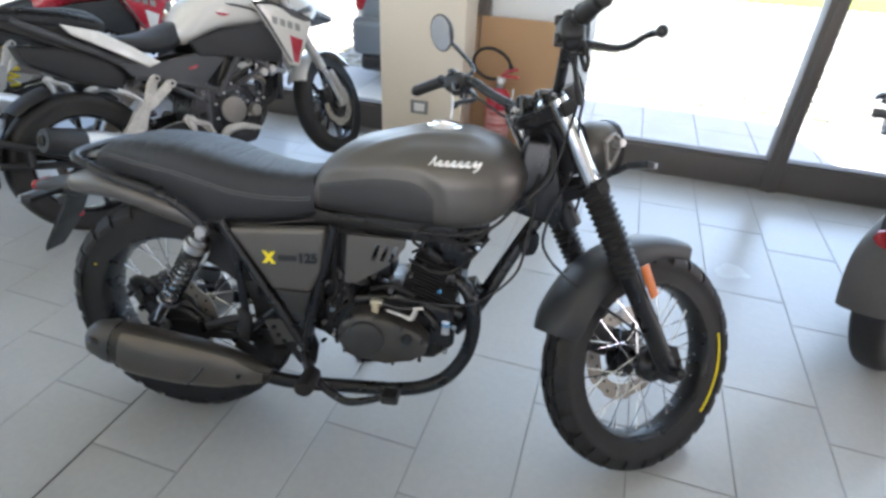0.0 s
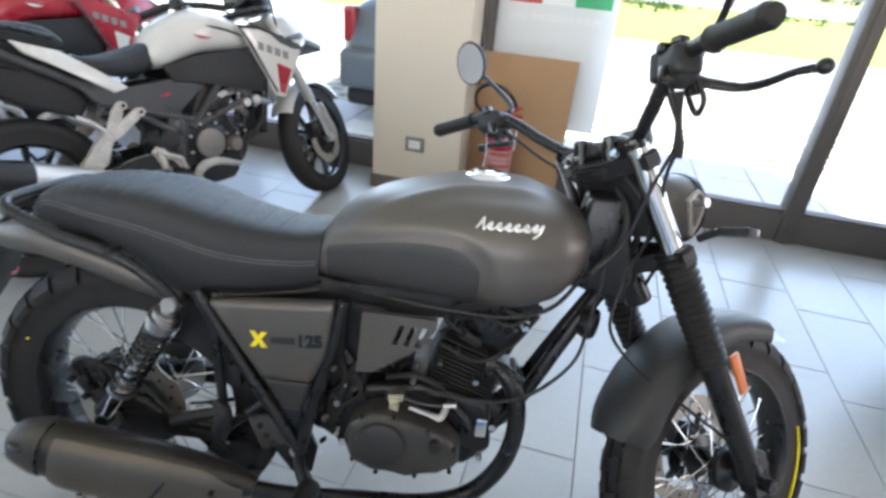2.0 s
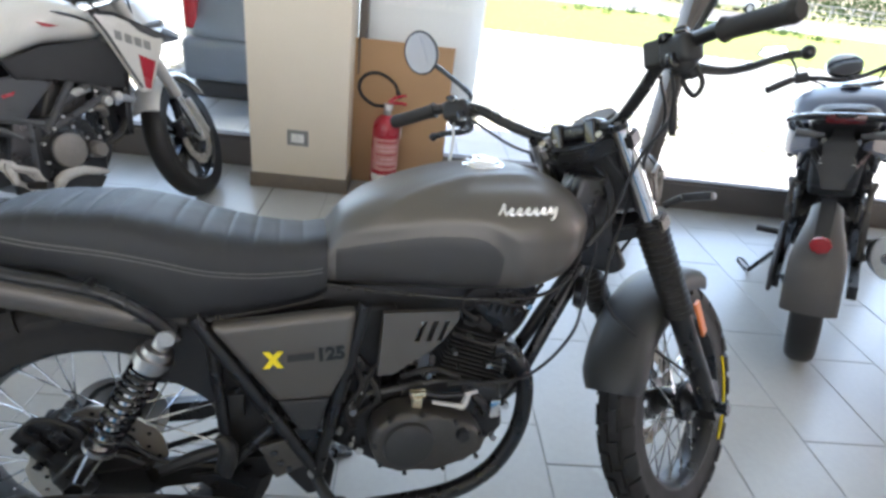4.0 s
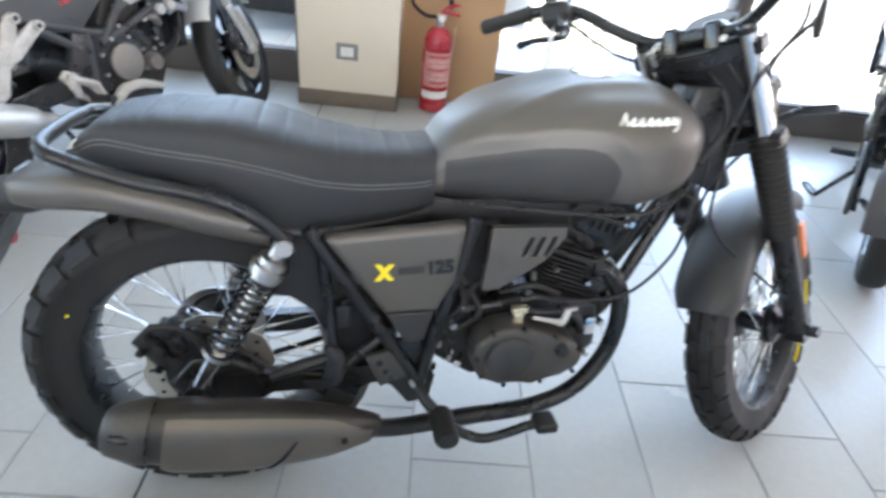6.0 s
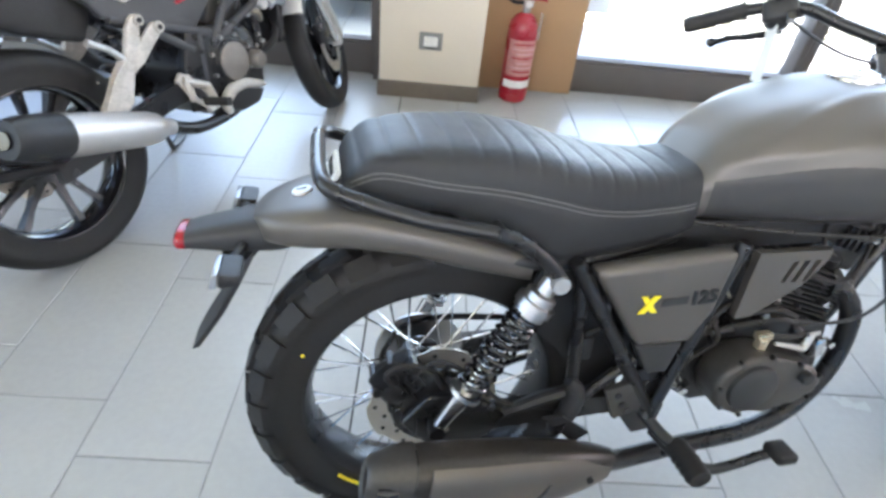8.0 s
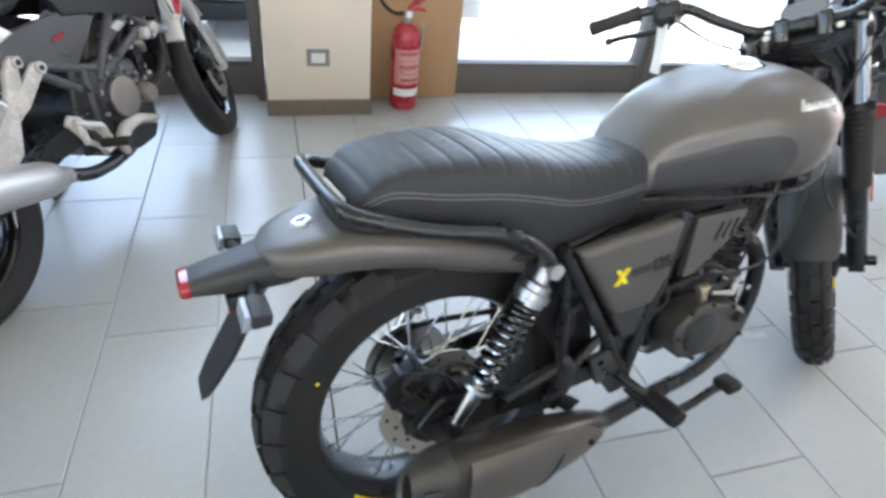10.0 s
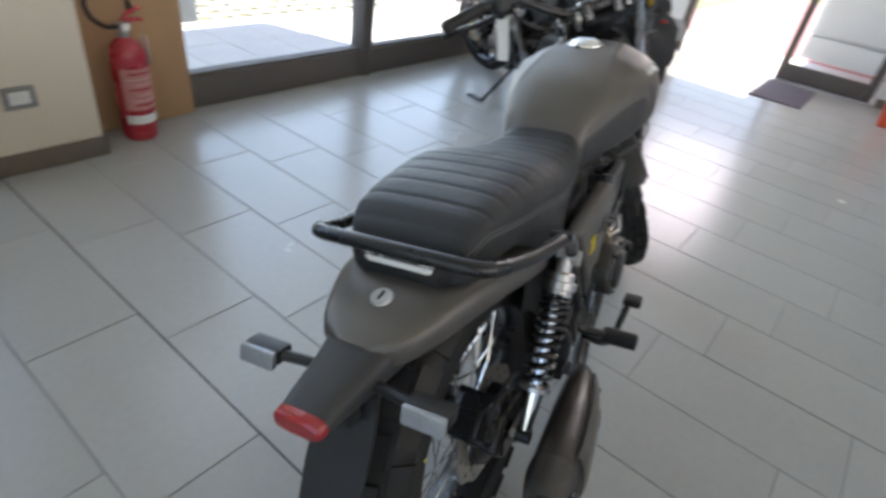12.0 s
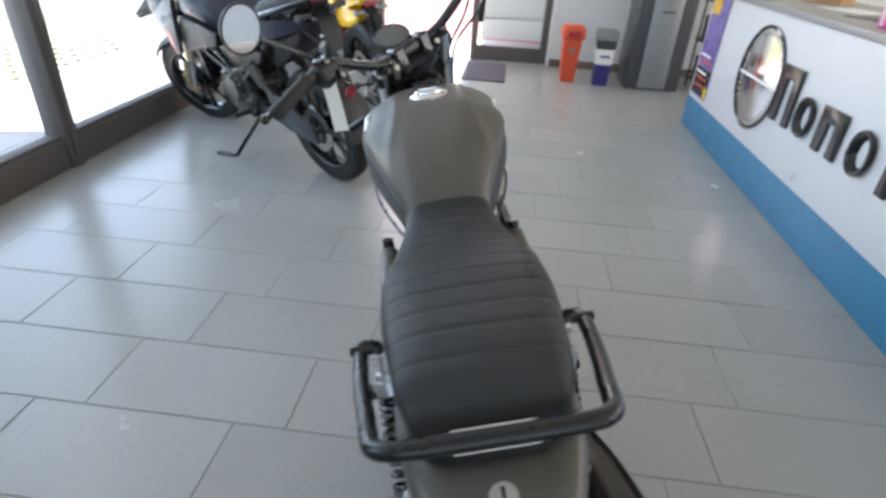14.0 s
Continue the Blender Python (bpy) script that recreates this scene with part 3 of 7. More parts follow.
def tank_side(x, z):
    """Half width of the tank at x and height z."""
    zs, ys = zip(*sorted((q[1], q[0]) for q in (tank_ring(x, a) for a in np.linspace(-1.3, 1.45, 110))))
    return float(np.interp(z, zs, ys))


def scrambler():
    bike = thing("motorcycle", Matrix.Translation((-0.266, 1.346, 0)) @ Euler((0, 0, radians(11.2))).to_matrix().to_4x4() @ Euler((radians(-10.6), 0, 0)).to_matrix().to_4x4(),
                 "matte graphite scrambler motorcycle with ribbed black seat on side stand", "motorcycle")
    A, AX = Vector((0.26, 0, 0.787)), Vector((-0.511, 0, 0.86)).normalized()
    S = Matrix.Translation(A) @ Matrix.Rotation(radians(33.5), 4, AX) @ Matrix.Translation(-A)

    # wheels
    wheel(bike, "rear_wheel", Matrix.Translation((-0.782, 0, 0.338)), 0.339, 0.074, 0.240, "wire", "black_metal", -1, 0.120, stripe=(-136, -119, 0.250), label="black spoked rear wheel")
    wheel(bike, "front_wheel", S @ Matrix.Translation((0.567, 0, 0.315)), 0.320, 0.054, 0.230, "wire", "black_metal", 1, 0.137, stripe=(-40, 14, 0.262), label="black spoked front wheel")

    # fuel tank
    xs, zt, zb, hw_ = TANK
    rings = []
    nx, na = 150, 132
    for i in range(nx + 1):
        x = xs[0] + (xs[-1] - xs[0]) * (0.5 - 0.5 * math.cos(math.pi * i / nx))
        ring = []
        for j in range(na):
            y, z = tank_ring(x, 2 * math.pi * j / na)
            # pressed line along the flank
            ln = math.exp(-((z - (.800 + .02 * (x + .1))) / .006) ** 2) * smooth01(-.02, .03, x) * smooth01(.15, .08, x)
            ring.append((x, y - math.copysign(0.0022 * ln, y) if abs(y) > .05 else y, z))
        rings.append(ring)
    tank = part("fuel_tank", loft(rings), "matte_grey", bike, "matte graphite fuel tank with knee hollows", sharp=60)
    part("knee_pad", tank_pad(-1), "knee_shade", tank, "knee pad of tank paint, darkened for the shade in the hollow")
    part("knee_pad", tank_pad(1), "knee_shade", tank, "knee pad of tank paint, darkened for the shade in the hollow")
    seam = [(x, -curve_at(x, xs, hw_) * .93, curve_at(x, xs, zb) + .006) for x in (-.36, -.25, -.1, .02, .1, .148, .172)]
    part("tank_seam", tube(seam, 0.0042, 8), "black_metal", tank)
    part("tank_seam", tube([(x, -y, z) for x, y, z in seam], 0.0042, 8), "black_metal", tank)
    cap = lathe([(0, .004), (.018, .007), (.030, .007), (.034, .005), (.035, .001), (.043, -.001), (.047, -.006), (.047, -.014), (0, -.014)][::-1], 32, closed=False)
    box(-.010, .010, .006, .0105, -.024, .024, .002, bm=cap)
    part("filler_cap", cap, "chrome", tank, "chromed filler cap", matrix=Matrix.Translation((-.035, 0, .936)) @ Euler((radians(90), 0, 0)).to_matrix().to_4x4() @ Matrix.Rotation(radians(-2), 4, "Z"))
    # badge on the tank: joined silver strokes
    pen = [(-.050, 0, .001), (-.046, 0, .010), (-.043, 0, .019), (-.041, 0, .010), (-.037, 0, .001)]
    for k in range(6):
        a = -.034 + .015 * k
        pen += [(a, 0, .004), (a + .006, 0, .012), (a + .008, 0, .007), (a + .004, 0, .003), (a + .010, 0, .001)]
    pen += [(.060, 0, .010), (.057, 0, -.004), (.050, 0, -.010)]
    for s in (-1, 1):
        line = [(x * 1.06 + z * .35, .868 + z * .95 + .03 * x) for x, y, z in pen]
        part("badge", tube([(x, s * (tank_side(x, z) + .0012), z) for x, z in line], .0025, 6, 3), "silver_decal", tank, "silver script badge")

    # seat
    sx = [-.934, -.927, -.915, -.884, -.80, -.72, -.633, -.543, -.45, -.40, -.352]
    st = [.790, .806, .820, .840, .852, .852, .838, .814, .798, .795, .800]
    sb_ = [.776, .764, .757, .754, .750, .712, .662, .656, .664, .672, .688]
    sw = [.078, .092, .100, .109, .122, .131, .133, .121, .105, .098, .092]
    stz = [.792, .798, .806, .818, .806, .797, .778, .752, .742, .742, .747]
    rings, nx = [], 220
    for i in range(nx + 1):
        x = sx[0] + (sx[-1] - sx[0]) * i / nx
        T, B, wd, sz = (curve_at(x, sx, q) for q in (st, sb_, sw, stz))
        pitch = 0.043
        g = abs(math.sin(math.pi * (x + .352) / pitch)) if x < -.385 else 1.0
        rib = (1 - g) ** 3.5
        ring = []
        for y, z, rb in ((.60, B, 0), (.93, B + .004, 0), (.985, B + (sz - B) * .3, 0), (1.0, B + (sz - B) * .75, 0), (.995, sz - .006, 0), (.975, sz - .002, .2), (.975, sz + .003, .3), (.965, sz + (T - sz) * .34, .5),
                         (.90, sz + (T - sz) * .66, .8), (.78, sz + (T - sz) * .86, 1), (.60, sz + (T - sz) * .95, 1), (.40, sz + (T - sz) * .985, 1), (.20, T, 1), (0, T + .001, 1)):
            ring.append((x, y * wd, z - .0024 * rib * rb))
        ring = ring + [(p[0], -p[1], p[2]) for p in ring[-2::-1]]
        rings.append(ring)
    seat = part("seat", loft(rings), "seat", bike, "black vinyl seat with cross ribs", sharp=70)
    for dz in (0.0, -.0075):
        pts = [(x, curve_at(x, sx, sw) * .985 + .0012, curve_at(x, sx, stz) - .004 + dz) for x in np.linspace(-.924, -.36, 40)]
        for s in (-1, 1):
            part("stitching", tube([(p[0], s * p[1], p[2]) for p in pts], 0.0013, 5, 1), "thread", seat, "pale double stitching")
    tilt = Matrix.Translation((-.946, -.002, .784)) @ Matrix.Rotation(radians(36), 4, "Y")
    plate = prism([(y, z) for y, z in ((-.056, -.008), (-.049, -.014), (.049, -.014), (.056, -.008), (.056, .008), (.049, .014), (-.049, .014), (-.056, .008))], -.003, .003, .0015)
    plate.transform(Matrix.Rotation(radians(-90), 4, "Z"))
    part("seat_base", loft([[(x, w_ * y, z + dz) for y, dz in ((-1, -.012), (-.9, -.018), (.9, -.018), (1, -.012), (1, .006), (.9, .012), (-.9, .012), (-1, .006))] for x, w_, z in ((-.952, .062, .770), (-.944, .080, .772), (-.925, .098, .768), (-.87, .108, .762))]), "black_plastic", seat, "black plastic base under the seat's tail")
    part("seat_plate", plate, "white_plastic", seat, "white maker's plate behind the seat", matrix=tilt)
    marks = prism([(.041, -.005), (.035, -.005), (.030, .001), (.024, .007), (.030, .007), (.034, .003), (.040, .007), (.046, .007)], .0031, .0042)
    for k in range(7):
        box(.018 - .0085 * k, .0245 - .0085 * k, .0031, .0042, -.006, .004, bm=marks)
    marks.transform(Matrix.Rotation(radians(90), 4, "Z"))
    part("plate_mark", marks, "dark_decal", seat, matrix=tilt)

    # rear cowl and lamp
    def shell(xs_, top_z, bot_z, half_w, n=28, e=.55):
        rr = []
        for x in np.linspace(xs_[0], xs_[-1], 26):
            T, B, wd = (curve_at(x, xs_, q) for q in (top_z, bot_z, half_w))
            rr.append([(x, wd * math.copysign(abs(math.cos(a)) ** e, math.cos(a)), (T + B) / 2 + (T - B) / 2 * math.copysign(abs(math.sin(a)) ** .7, math.sin(a))) for a in (2 * math.pi * j / n for j in range(n))])
        return loft(rr)
    part("rear_cowl", shell([-1.068, -1.05, -1.0, -.93, -.85, -.75, -.645], [.720, .730, .745, .756, .745, .718, .684], [.690, .684, .682, .686, .676, .646, .618], [.030, .062, .090, .112, .124, .126, .124], e=.36), "matte_grey", bike, "matte graphite rear cowl")
    part("rear_hugger", shell([-1.172, -1.15, -1.09, -1.04, -.99, -.93], [.694, .700, .712, .722, .724, .718], [.668, .665, .660, .662, .678, .690], [.036, .039, .047, .056, .064, .070]), "matte_dark", bike)
    part("tail_lamp", shell([-1.186, -1.182, -1.1705], [.691, .695, .696], [.670, .667, .666], [.032, .036, .037]), "red_lens", bike, "red tail lamp lens")
    part("seat_lock", lathe([(0, .003), (.005, .003), (.006, .0015), (.015, .002), (.017, -.003), (0, -.004)][::-1], 20, closed=False), "alu", bike, "chromed seat lock", matrix=Matrix.Translation((-.995, 0, .748)) @ Euler((radians(90), radians(-12), 0)).to_matrix().to_4x4())
    part("key_slot", box(-.0085, .0085, -.0022, .0022, .0030, .0042, .0008, 1), "black_gloss", bike, matrix=Matrix.Translation((-.995, 0, .7478)) @ Euler((0, radians(-12), 0)).to_matrix().to_4x4())
    mud = loft([[(x + .006, -w_, z), (x + .006, w_, z), (x - .006, w_, z - .004), (x - .006, -w_, z - .004)] for x, z, w_ in ((-1.05, .690, .040), (-1.080, .655, .043), (-1.104, .61, .047), (-1.134, .56, .048), (-1.165, .515, .042), (-1.184, .485, .030))])
    part("number_plate_holder", mud, "black_plastic", bike, "black plastic plate holder")
    part("plate_lamp", box(-1.125, -1.095, -.025, .025, .628, .652, .006), "black_plastic", bike)
    part("rear_reflector", lathe([(0, .004), (.012, .004), (.013, -.004), (0, -.004)][::-1], 20, closed=False), "red_lens", bike, "small red reflector", matrix=Matrix.Translation((-1.118, .045, .585)) @ Euler((0, 0, radians(90))).to_matrix().to_4x4())
    for s in (-1, 1):
        stalk = tube([(-1.085, s * .045, .680), (-1.09, s * .08, .682), (-1.095, s * .10, .684)], .008, 8)
        sig = part("rear_indicator", stalk, "black_plastic", bike)
        part("indicator_body", prism([(-1.108, .674), (-1.080, .675), (-1.076, .692), (-1.104, .696)], s * .098, s * .160, .005), "black_plastic", sig)
        part("indicator_lens", prism([(-1.120, .673), (-1.1085, .673), (-1.1045, .696), (-1.113, .696)], s * .100, s * .159, .003), "clear_lens", sig, "clear indicator lens")

    # grab rail
    side = [(-.606, -.158, .640), (-.628, -.163, .674), (-.660, -.168, .706), (-.698, -.171, .732), (-.740, -.170, .747), (-.82, -.161, .762), (-.88, -.150, .777), (-.920, -.143, .790), (-.948, -.136, .800), (-.962, -.116, .806), (-.967, -.070, .809)]
    rail = side + [(-.968, 0, .810)] + [(x, -y, z) for x, y, z in side[::-1]]
    part("grab_rail", tube(rail, .0115, 12, 5), "black_metal", bike, "black tubular grab rail")
    for s in (-1, 1):
        part("rail_bolt", rod((-.722, s * .150, .748), (-.722, s * .185, .750), .007, 10), "black_metal", bike)
    # frame
    for s in (-1, 1):
        y = s * .128
        part("frame_tube", rod((-.580, s * .138, .672), (-.365, s * .140, .315), .0135, 12), "black_metal", bike)
        part("frame_tube", rod((-.284, s * .142, .690), (-.372, s * .142, .318), .0125, 12), "black_metal", bike)
        part("frame_tube", rod((-.556, y, .63), (-.535, y, .345), .011, 10), "black_metal", bike)
        part("frame_tube", rod((-.535, y, .352), (-.425, y, .452), .0105, 10), "black_metal", bike)
        part("frame_tube", tube([(-.30, s * .05, .68), (-.45, s * .085, .660), (-.60, s * .115, .655), (-.80, s * .10, .690)], .0125, 10), "black_metal", bike)
        part("frame_tube", tube([(.235, s * .010, .735), (.165, s * .022, .60), (.095, s * .034, .46), (.03, s * .04, .37)], .0155, 10), "black_metal", bike)
        part("peg_plate", prism([(-.43, .425), (-.375, .43), (-.335, .33), (-.345, .27), (-.39, .265), (-.445, .34)], y - .006, y + .006, .003), "black_metal", bike)
        part("pivot_bolt", rod((-.377, s * .118, .330), (-.377, s * .152, .330), .013, 12), "steel", bike)
    part("head_gusset", prism([(.13, .74), (.27, .70), (.285, .76), (.235, .92), (.17, .92)], -.042, .042, .012, 3), "black_metal", bike)
    for y in (-.07, .07):
        part("clamp_bolt", rod(tuple(S @ Vector((.168, y, .985))), tuple(S @ Vector((.156, y, .990))), .008, 8), "chrome", bike)
    part("head_tube", rod(A + AX * .09, A - AX * .10, .028, 16), "black_metal", bike)
    part("spine", rod((.245, 0, .80), (-.30, 0, .74), .026, 12), "black_metal", bike)

    # dark filler added to keep the gap under the tank dark
    part("under_tank_tray", box(-.50, .02, -.075, .075, .640, .700, .010), "black_plastic", bike)
    part("coil_box", box(-.02, .10, -.045, .045, .640, .700, .010), "black_metal", bike)

    # side covers
    for s in (-1, 1):
        poly = [(-.556, .662), (-.300, .684), (-.316, .565), (-.346, .503), (-.446, .503)]
        cover = part("side_cover", prism(poly, s * .122, s * .160, .016, 4), "matte_grey", bike, "matte graphite side cover")
        part("cover_insert", prism([(-.445, .499), (-.348, .499), (-.365, .43), (-.405, .43)], s * .124, s * .150, .008, 3), "matte_dark", cover)
        if s < 0:
            x, z, q = -.449, .594, .0178
            xb = bmesh.new()
            prism([(x - q, z + q * .95), (x - q * .35, z + q * .95), (x + q, z - q * .9), (x + q * .35, z - q * .9)], -0.1625, -0.1608, bm=xb)
            prism([(x + q, z + q * .95), (x + q * .35, z + q * .95), (x - q, z - q * .9), (x - q * .35, z - q * .9)], -0.1635, -0.1609, bm=xb)
            part("cross_mark", xb, "yellow", cover, "yellow cross-shaped decal")
            part("decal_bar", prism([(x + .024, z - .006), (x + .072, z - .003), (x + .072, z + .011), (x + .024, z + .008)], -0.1618, -0.1608), "matte_dark", cover)
            letters("numeral_decal", "125", .035, .0008, "dark_decal", cover, pose(x + .101, -.1612, z + .006, 90, 0, 0) @ pose(0, 0, 0, 0, 0, 4), "dark numeral decal 125", .0018)

    # engine
    eng = part("engine", prism([(-.33, .47), (-.12, .50), (.02, .47), (.035, .36), (-.02, .31), (-.25, .30), (-.34, .36)], -.105, .115, .016, 3), "black_metal", bike, "black single-cylinder engine")
    cov = prism([(-.272, .395), (-.262, .435), (-.225, .462), (-.185, .466), (-.125, .448), (-.06, .425), (-.030, .392), (-.038, .362), (-.075, .338), (-.14, .328), (-.21, .328), (-.255, .348)], -.178, -.106, .016, 4)
    part("clutch_cover", cov, "engine_grey", eng, "grey cast clutch cover")
    part("clutch_boss", lathe([(0, -.190), (.044, -.190), (.050, -.186), (.052, -.176), (.0, -.170)], 28, closed=False, origin=(-.195, 0, .397)), "matte_dark", eng)
    part("generator_cover", lathe([(0, .17), (.055, .17), (.068, .155), (.072, .116), (0, .112)], 28, closed=False, origin=(-.14, 0, .395)), "engine_grey", eng)
    bolt0 = None
    for x, z in ((-.262, .40), (-.235, .457), (-.17, .463), (-.10, .438), (-.045, .405), (-.05, .352), (-.12, .332), (-.2, .330), (-.25, .355)):
        if bolt0 is None:
            bolt0 = part("cover_bolt", rod((0, -.003, 0), (0, .006, 0), .0050, 6), "black_metal", eng)
            bolt0.matrix_basis = pose(x, -.178, z)
        else:
            again(bolt0, pose(x, -.178, z))
    # cylinder leans forward
    C = Matrix.Translation((-.055, 0, .47)) @ Matrix.Rotation(radians(19), 4, "Y")
    part("cylinder", box(-.052, .052, -.058, .058, -.02, .15, .008), "black_metal", eng, matrix=C)
    fin0 = None
    for k in range(12):
        if fin0 is None:
            fin0 = part("cooling_fin", box(-.074, .074, -.088, .088, -.0016, .0016, .0012, 1), "matte_dark", eng)
            fin0.matrix_basis = C @ pose(0, 0, .012)
        else:
            again(fin0, C @ pose(0, 0, .008 + k * .0098))
    part("cylinder_head", box(-.064, .068, -.074, .074, .128, .196, .012, 3), "black_metal", eng, matrix=C)
    part("rocker_cover", box(-.055, .060, -.060, .060, .197, .222, .010, 3), "black_plastic", eng, matrix=C)
    for k in range(4):
        part("head_fin", box(-.02 + .018 * k, -.013 + .018 * k, -.084, .084, .170, .214, .001, 1), "black_metal", eng, matrix=C)
    part("spark_plug_cap", rod((-.02, -.086, .60), (-.055, -.115, .635), .011, 10), "black_plastic", eng)
    gb = bmesh.new()
    box(-.186, -.166, -.152, -.136, .436, .486, .004, bm=gb)
    box(-.190, -.158, -.150, -.134, .482, .496, .003, bm=gb)
    part("lever_bracket", gb, "gold", eng, "gold cable bracket")
    part("clutch_rod", tube([(-.165, -.140, .488), (-.12, -.140, .478), (-.065, -.138, .478)], .006, 8), "black_metal", eng)
    part("clutch_arm", tube([(-.145, -.146, .470), (-.105, -.150, .462), (-.080, -.148, .456), (-.068, -.146, .482)], [.004, .0055, .0085, .0065], 8), "alu", eng)
    part("coolant_pipe", tube([(-.07, -.10, .468), (-.03, -.115, .44), (-.015, -.115, .41)], .011, 10), "black_metal", eng)
    for k, (x, y, z, r) in enumerate(((.030, -.112, .425, .008), (.010, -.112, .345, .008), (-.285, -.112, .345, .009), (-.300, -.112, .440, .008), (-.015, -.100, .520, .007), (-.145, -.100, .505, .007), (.075, -.070, .640, .007), (-.060, -.098, .585, .006))):
        part("engine_bolt", rod((x, y - .008, z), (x, y + .012, z), r, 6), "steel" if k % 2 else "chrome", eng)
    rnd = random.Random(5)
    for k in range(34):
        x, z = (rnd.uniform(-.335, -.255), rnd.uniform(.32, .53)) if k % 3 else (rnd.uniform(-.25, -.08), rnd.uniform(.49, .56))
        y = -.104 - .018 * rnd.random()
        part("fitting", rod((x, y, z), (x + rnd.uniform(-.006, .006), y + .014, z + rnd.uniform(-.004, .012)), rnd.uniform(.003, .0065), 7), ("steel", "black_metal", "alu", "black_plastic")[k % 4], eng)
    for k, pts in enumerate((((-.27, -.105, .52), (-.25, -.118, .47), (-.29, -.116, .43), (-.31, -.10, .38)), ((-.30, -.10, .55), (-.285, -.118, .50), (-.315, -.114, .45), (-.30, -.11, .40)), ((-.10, -.10, .60), (-.02, -.112, .575), (.045, -.09, .60), (.10, -.05, .66)), ((-.20, -.09, .50), (-.14, -.112, .525), (-.08, -.108, .50)))):
        part("hose", tube(pts, (.005, .006, .0045, .007)[k], 8, 5), "black_rubber", eng)
    part("front_mount", prism([(.02, .50), (.075, .515), (.11, .47), (.09, .40), (.045, .36), (.03, .40), (.062, .43), (.055, .475)], -.035, .035, .006), "black_metal", eng)
    part("mount_bolt", rod((.085, -.046, .455), (.085, .046, .455), .009, 8), "steel", eng)
    part("oil_cap", lathe([(0, -.192), (.012, -.192), (.014, -.188), (.014, -.176), (0, -.176)], 14, closed=False, origin=(-.085, 0, .412)), "black_plastic", eng)
    part("breather_hose", tube([(-.16, -.06, .60), (-.20, -.11, .585), (-.265, -.115, .53), (-.285, -.105, .46), (-.31, -.11, .41)], .006, 8), "black_rubber", eng)
    part("vacuum_hose", tube([(-.05, -.08, .655), (-.02, -.10, .668), (.045, -.095, .655), (.10, -.07, .69)], .005, 8), "black_rubber", eng)
    part("plug_lead", tube([(-.055, -.115, .635), (-.09, -.115, .662), (-.06, -.08, .685), (.02, -.05, .69)], .004, 7), "black_rubber", eng)
    part("cable_end", rod((-.076, -.146, .483), (-.050, -.144, .486), .005, 8), "steel", eng)
    part("case_plate", box(-.005, .020, -.116, -.106, .395, .440, .006), "chrome", eng, "polished plate on the crankcase")
    part("starter_motor", rod((-.03, -.05, .46), (.045, -.05, .43), .026, 14), "black_metal", eng)
    part("intake_body", prism([(-.30, .66), (-.215, .66), (-.205, .60), (-.21, .50), (-.29, .50)], -.085, .085, .012, 3), "black_plastic", bike)
    part("carburettor", box(-.235, -.15, -.06, .05, .515, .590, .012, 3), "black_metal", bike)
    part("intake_hose", rod((-.235, 0, .55), (-.30, 0, .56), .03, 14), "black_plastic", bike)
    part("air_box", prism([(-.29, .43), (-.29, .65), (-.49, .65), (-.445, .56), (-.405, .45)], -.10, .10, .012, 3), "black_plastic", bike)
    # slotted heat shield under the tank
    hs = prism([(-.258, .538), (-.226, .540), (-.150, .592), (-.132, .608), (-.2535, .608)], -.146, -.130)
    prism([(-.2515, .650), (-.104, .650), (-.104, .669), (-.250, .670)], -.146, -.130, bm=hs)
    cuts = [(-.2535, -.2515)] + [(-.190 + k * .0225 + d, -.176 + k * .0225 + d) for k in range(3) for d in (0, .0105)] + [(-.132, -.104)]
    for (a0, a1), (b0, b1) in zip(cuts[::2], cuts[1::2]):
        prism([(a0, .608), (b0, .608), (b1, .650), (a1, .650)], -.146, -.130, bm=hs)
    bmesh.ops.remove_doubles(hs, verts=hs.verts[:], dist=1e-4)
    part("heat_shield", hs, "matte_grey", bike, "graphite side shield with three open slots")

    # exhaust
    part("header_pipe", tube([(.00, -.06, .545), (.042, -.078, .535), (.074, -.092, .485), (.081, -.098, .405), (.060, -.102, .318), (.000, -.108, .243), (-.10, -.118, .210), (-.26, -.130, .207), (-.40, -.150, .215), (-.47, -.172, .240)], .0195, 14, 7), "black_metal", bike, "black exhaust header pipe")
    part("header_clamp", lathe([(.02, -.01), (.036, -.01), (.036, .01), (.02, .01)], 18), "black_metal", bike, matrix=Matrix.Translation((.012, -.06, .548)) @ Matrix.Rotation(radians(90), 4, "Z"))
    mx, my, mz = [-.924, -.868, -.845, -.79, -.70, -.60, -.52, -.475, -.455], [-.227, -.225, -.224, -.220, -.211, -.198, -.186, -.179, -.176], [.345, .336, .331, .318, .299, .279, .262, .253, .250]
    mry, mrz = [.040, .043, .045, .047, .046, .041, .033, .024, .018], [.048, .053, .056, .062, .062, .053, .040, .028, .020]

    def can(x, a, grow=0.0):
        """A point on the muffler's skin at x; a turns from straight outward (0) to the top."""
        ry, rz = curve_at(x, mx, mry) + grow, curve_at(x, mx, mrz) + grow
        ca, sa = math.cos(a), math.sin(a)
        return (x + .22 * rz * sa, curve_at(x, mx, my) - ry * math.copysign(abs(ca) ** .72, ca), curve_at(x, mx, mz) + rz * math.copysign(abs(sa) ** .86, sa))
    turn = [2 * math.pi * j / 32 for j in range(32)]
    muf = part("muffler", loft([[can(x, a) for a in turn] for x in np.linspace(-.455, -.862, 26)]), "bronze", bike, "dark matte muffler low beside the rear wheel")
    er = []
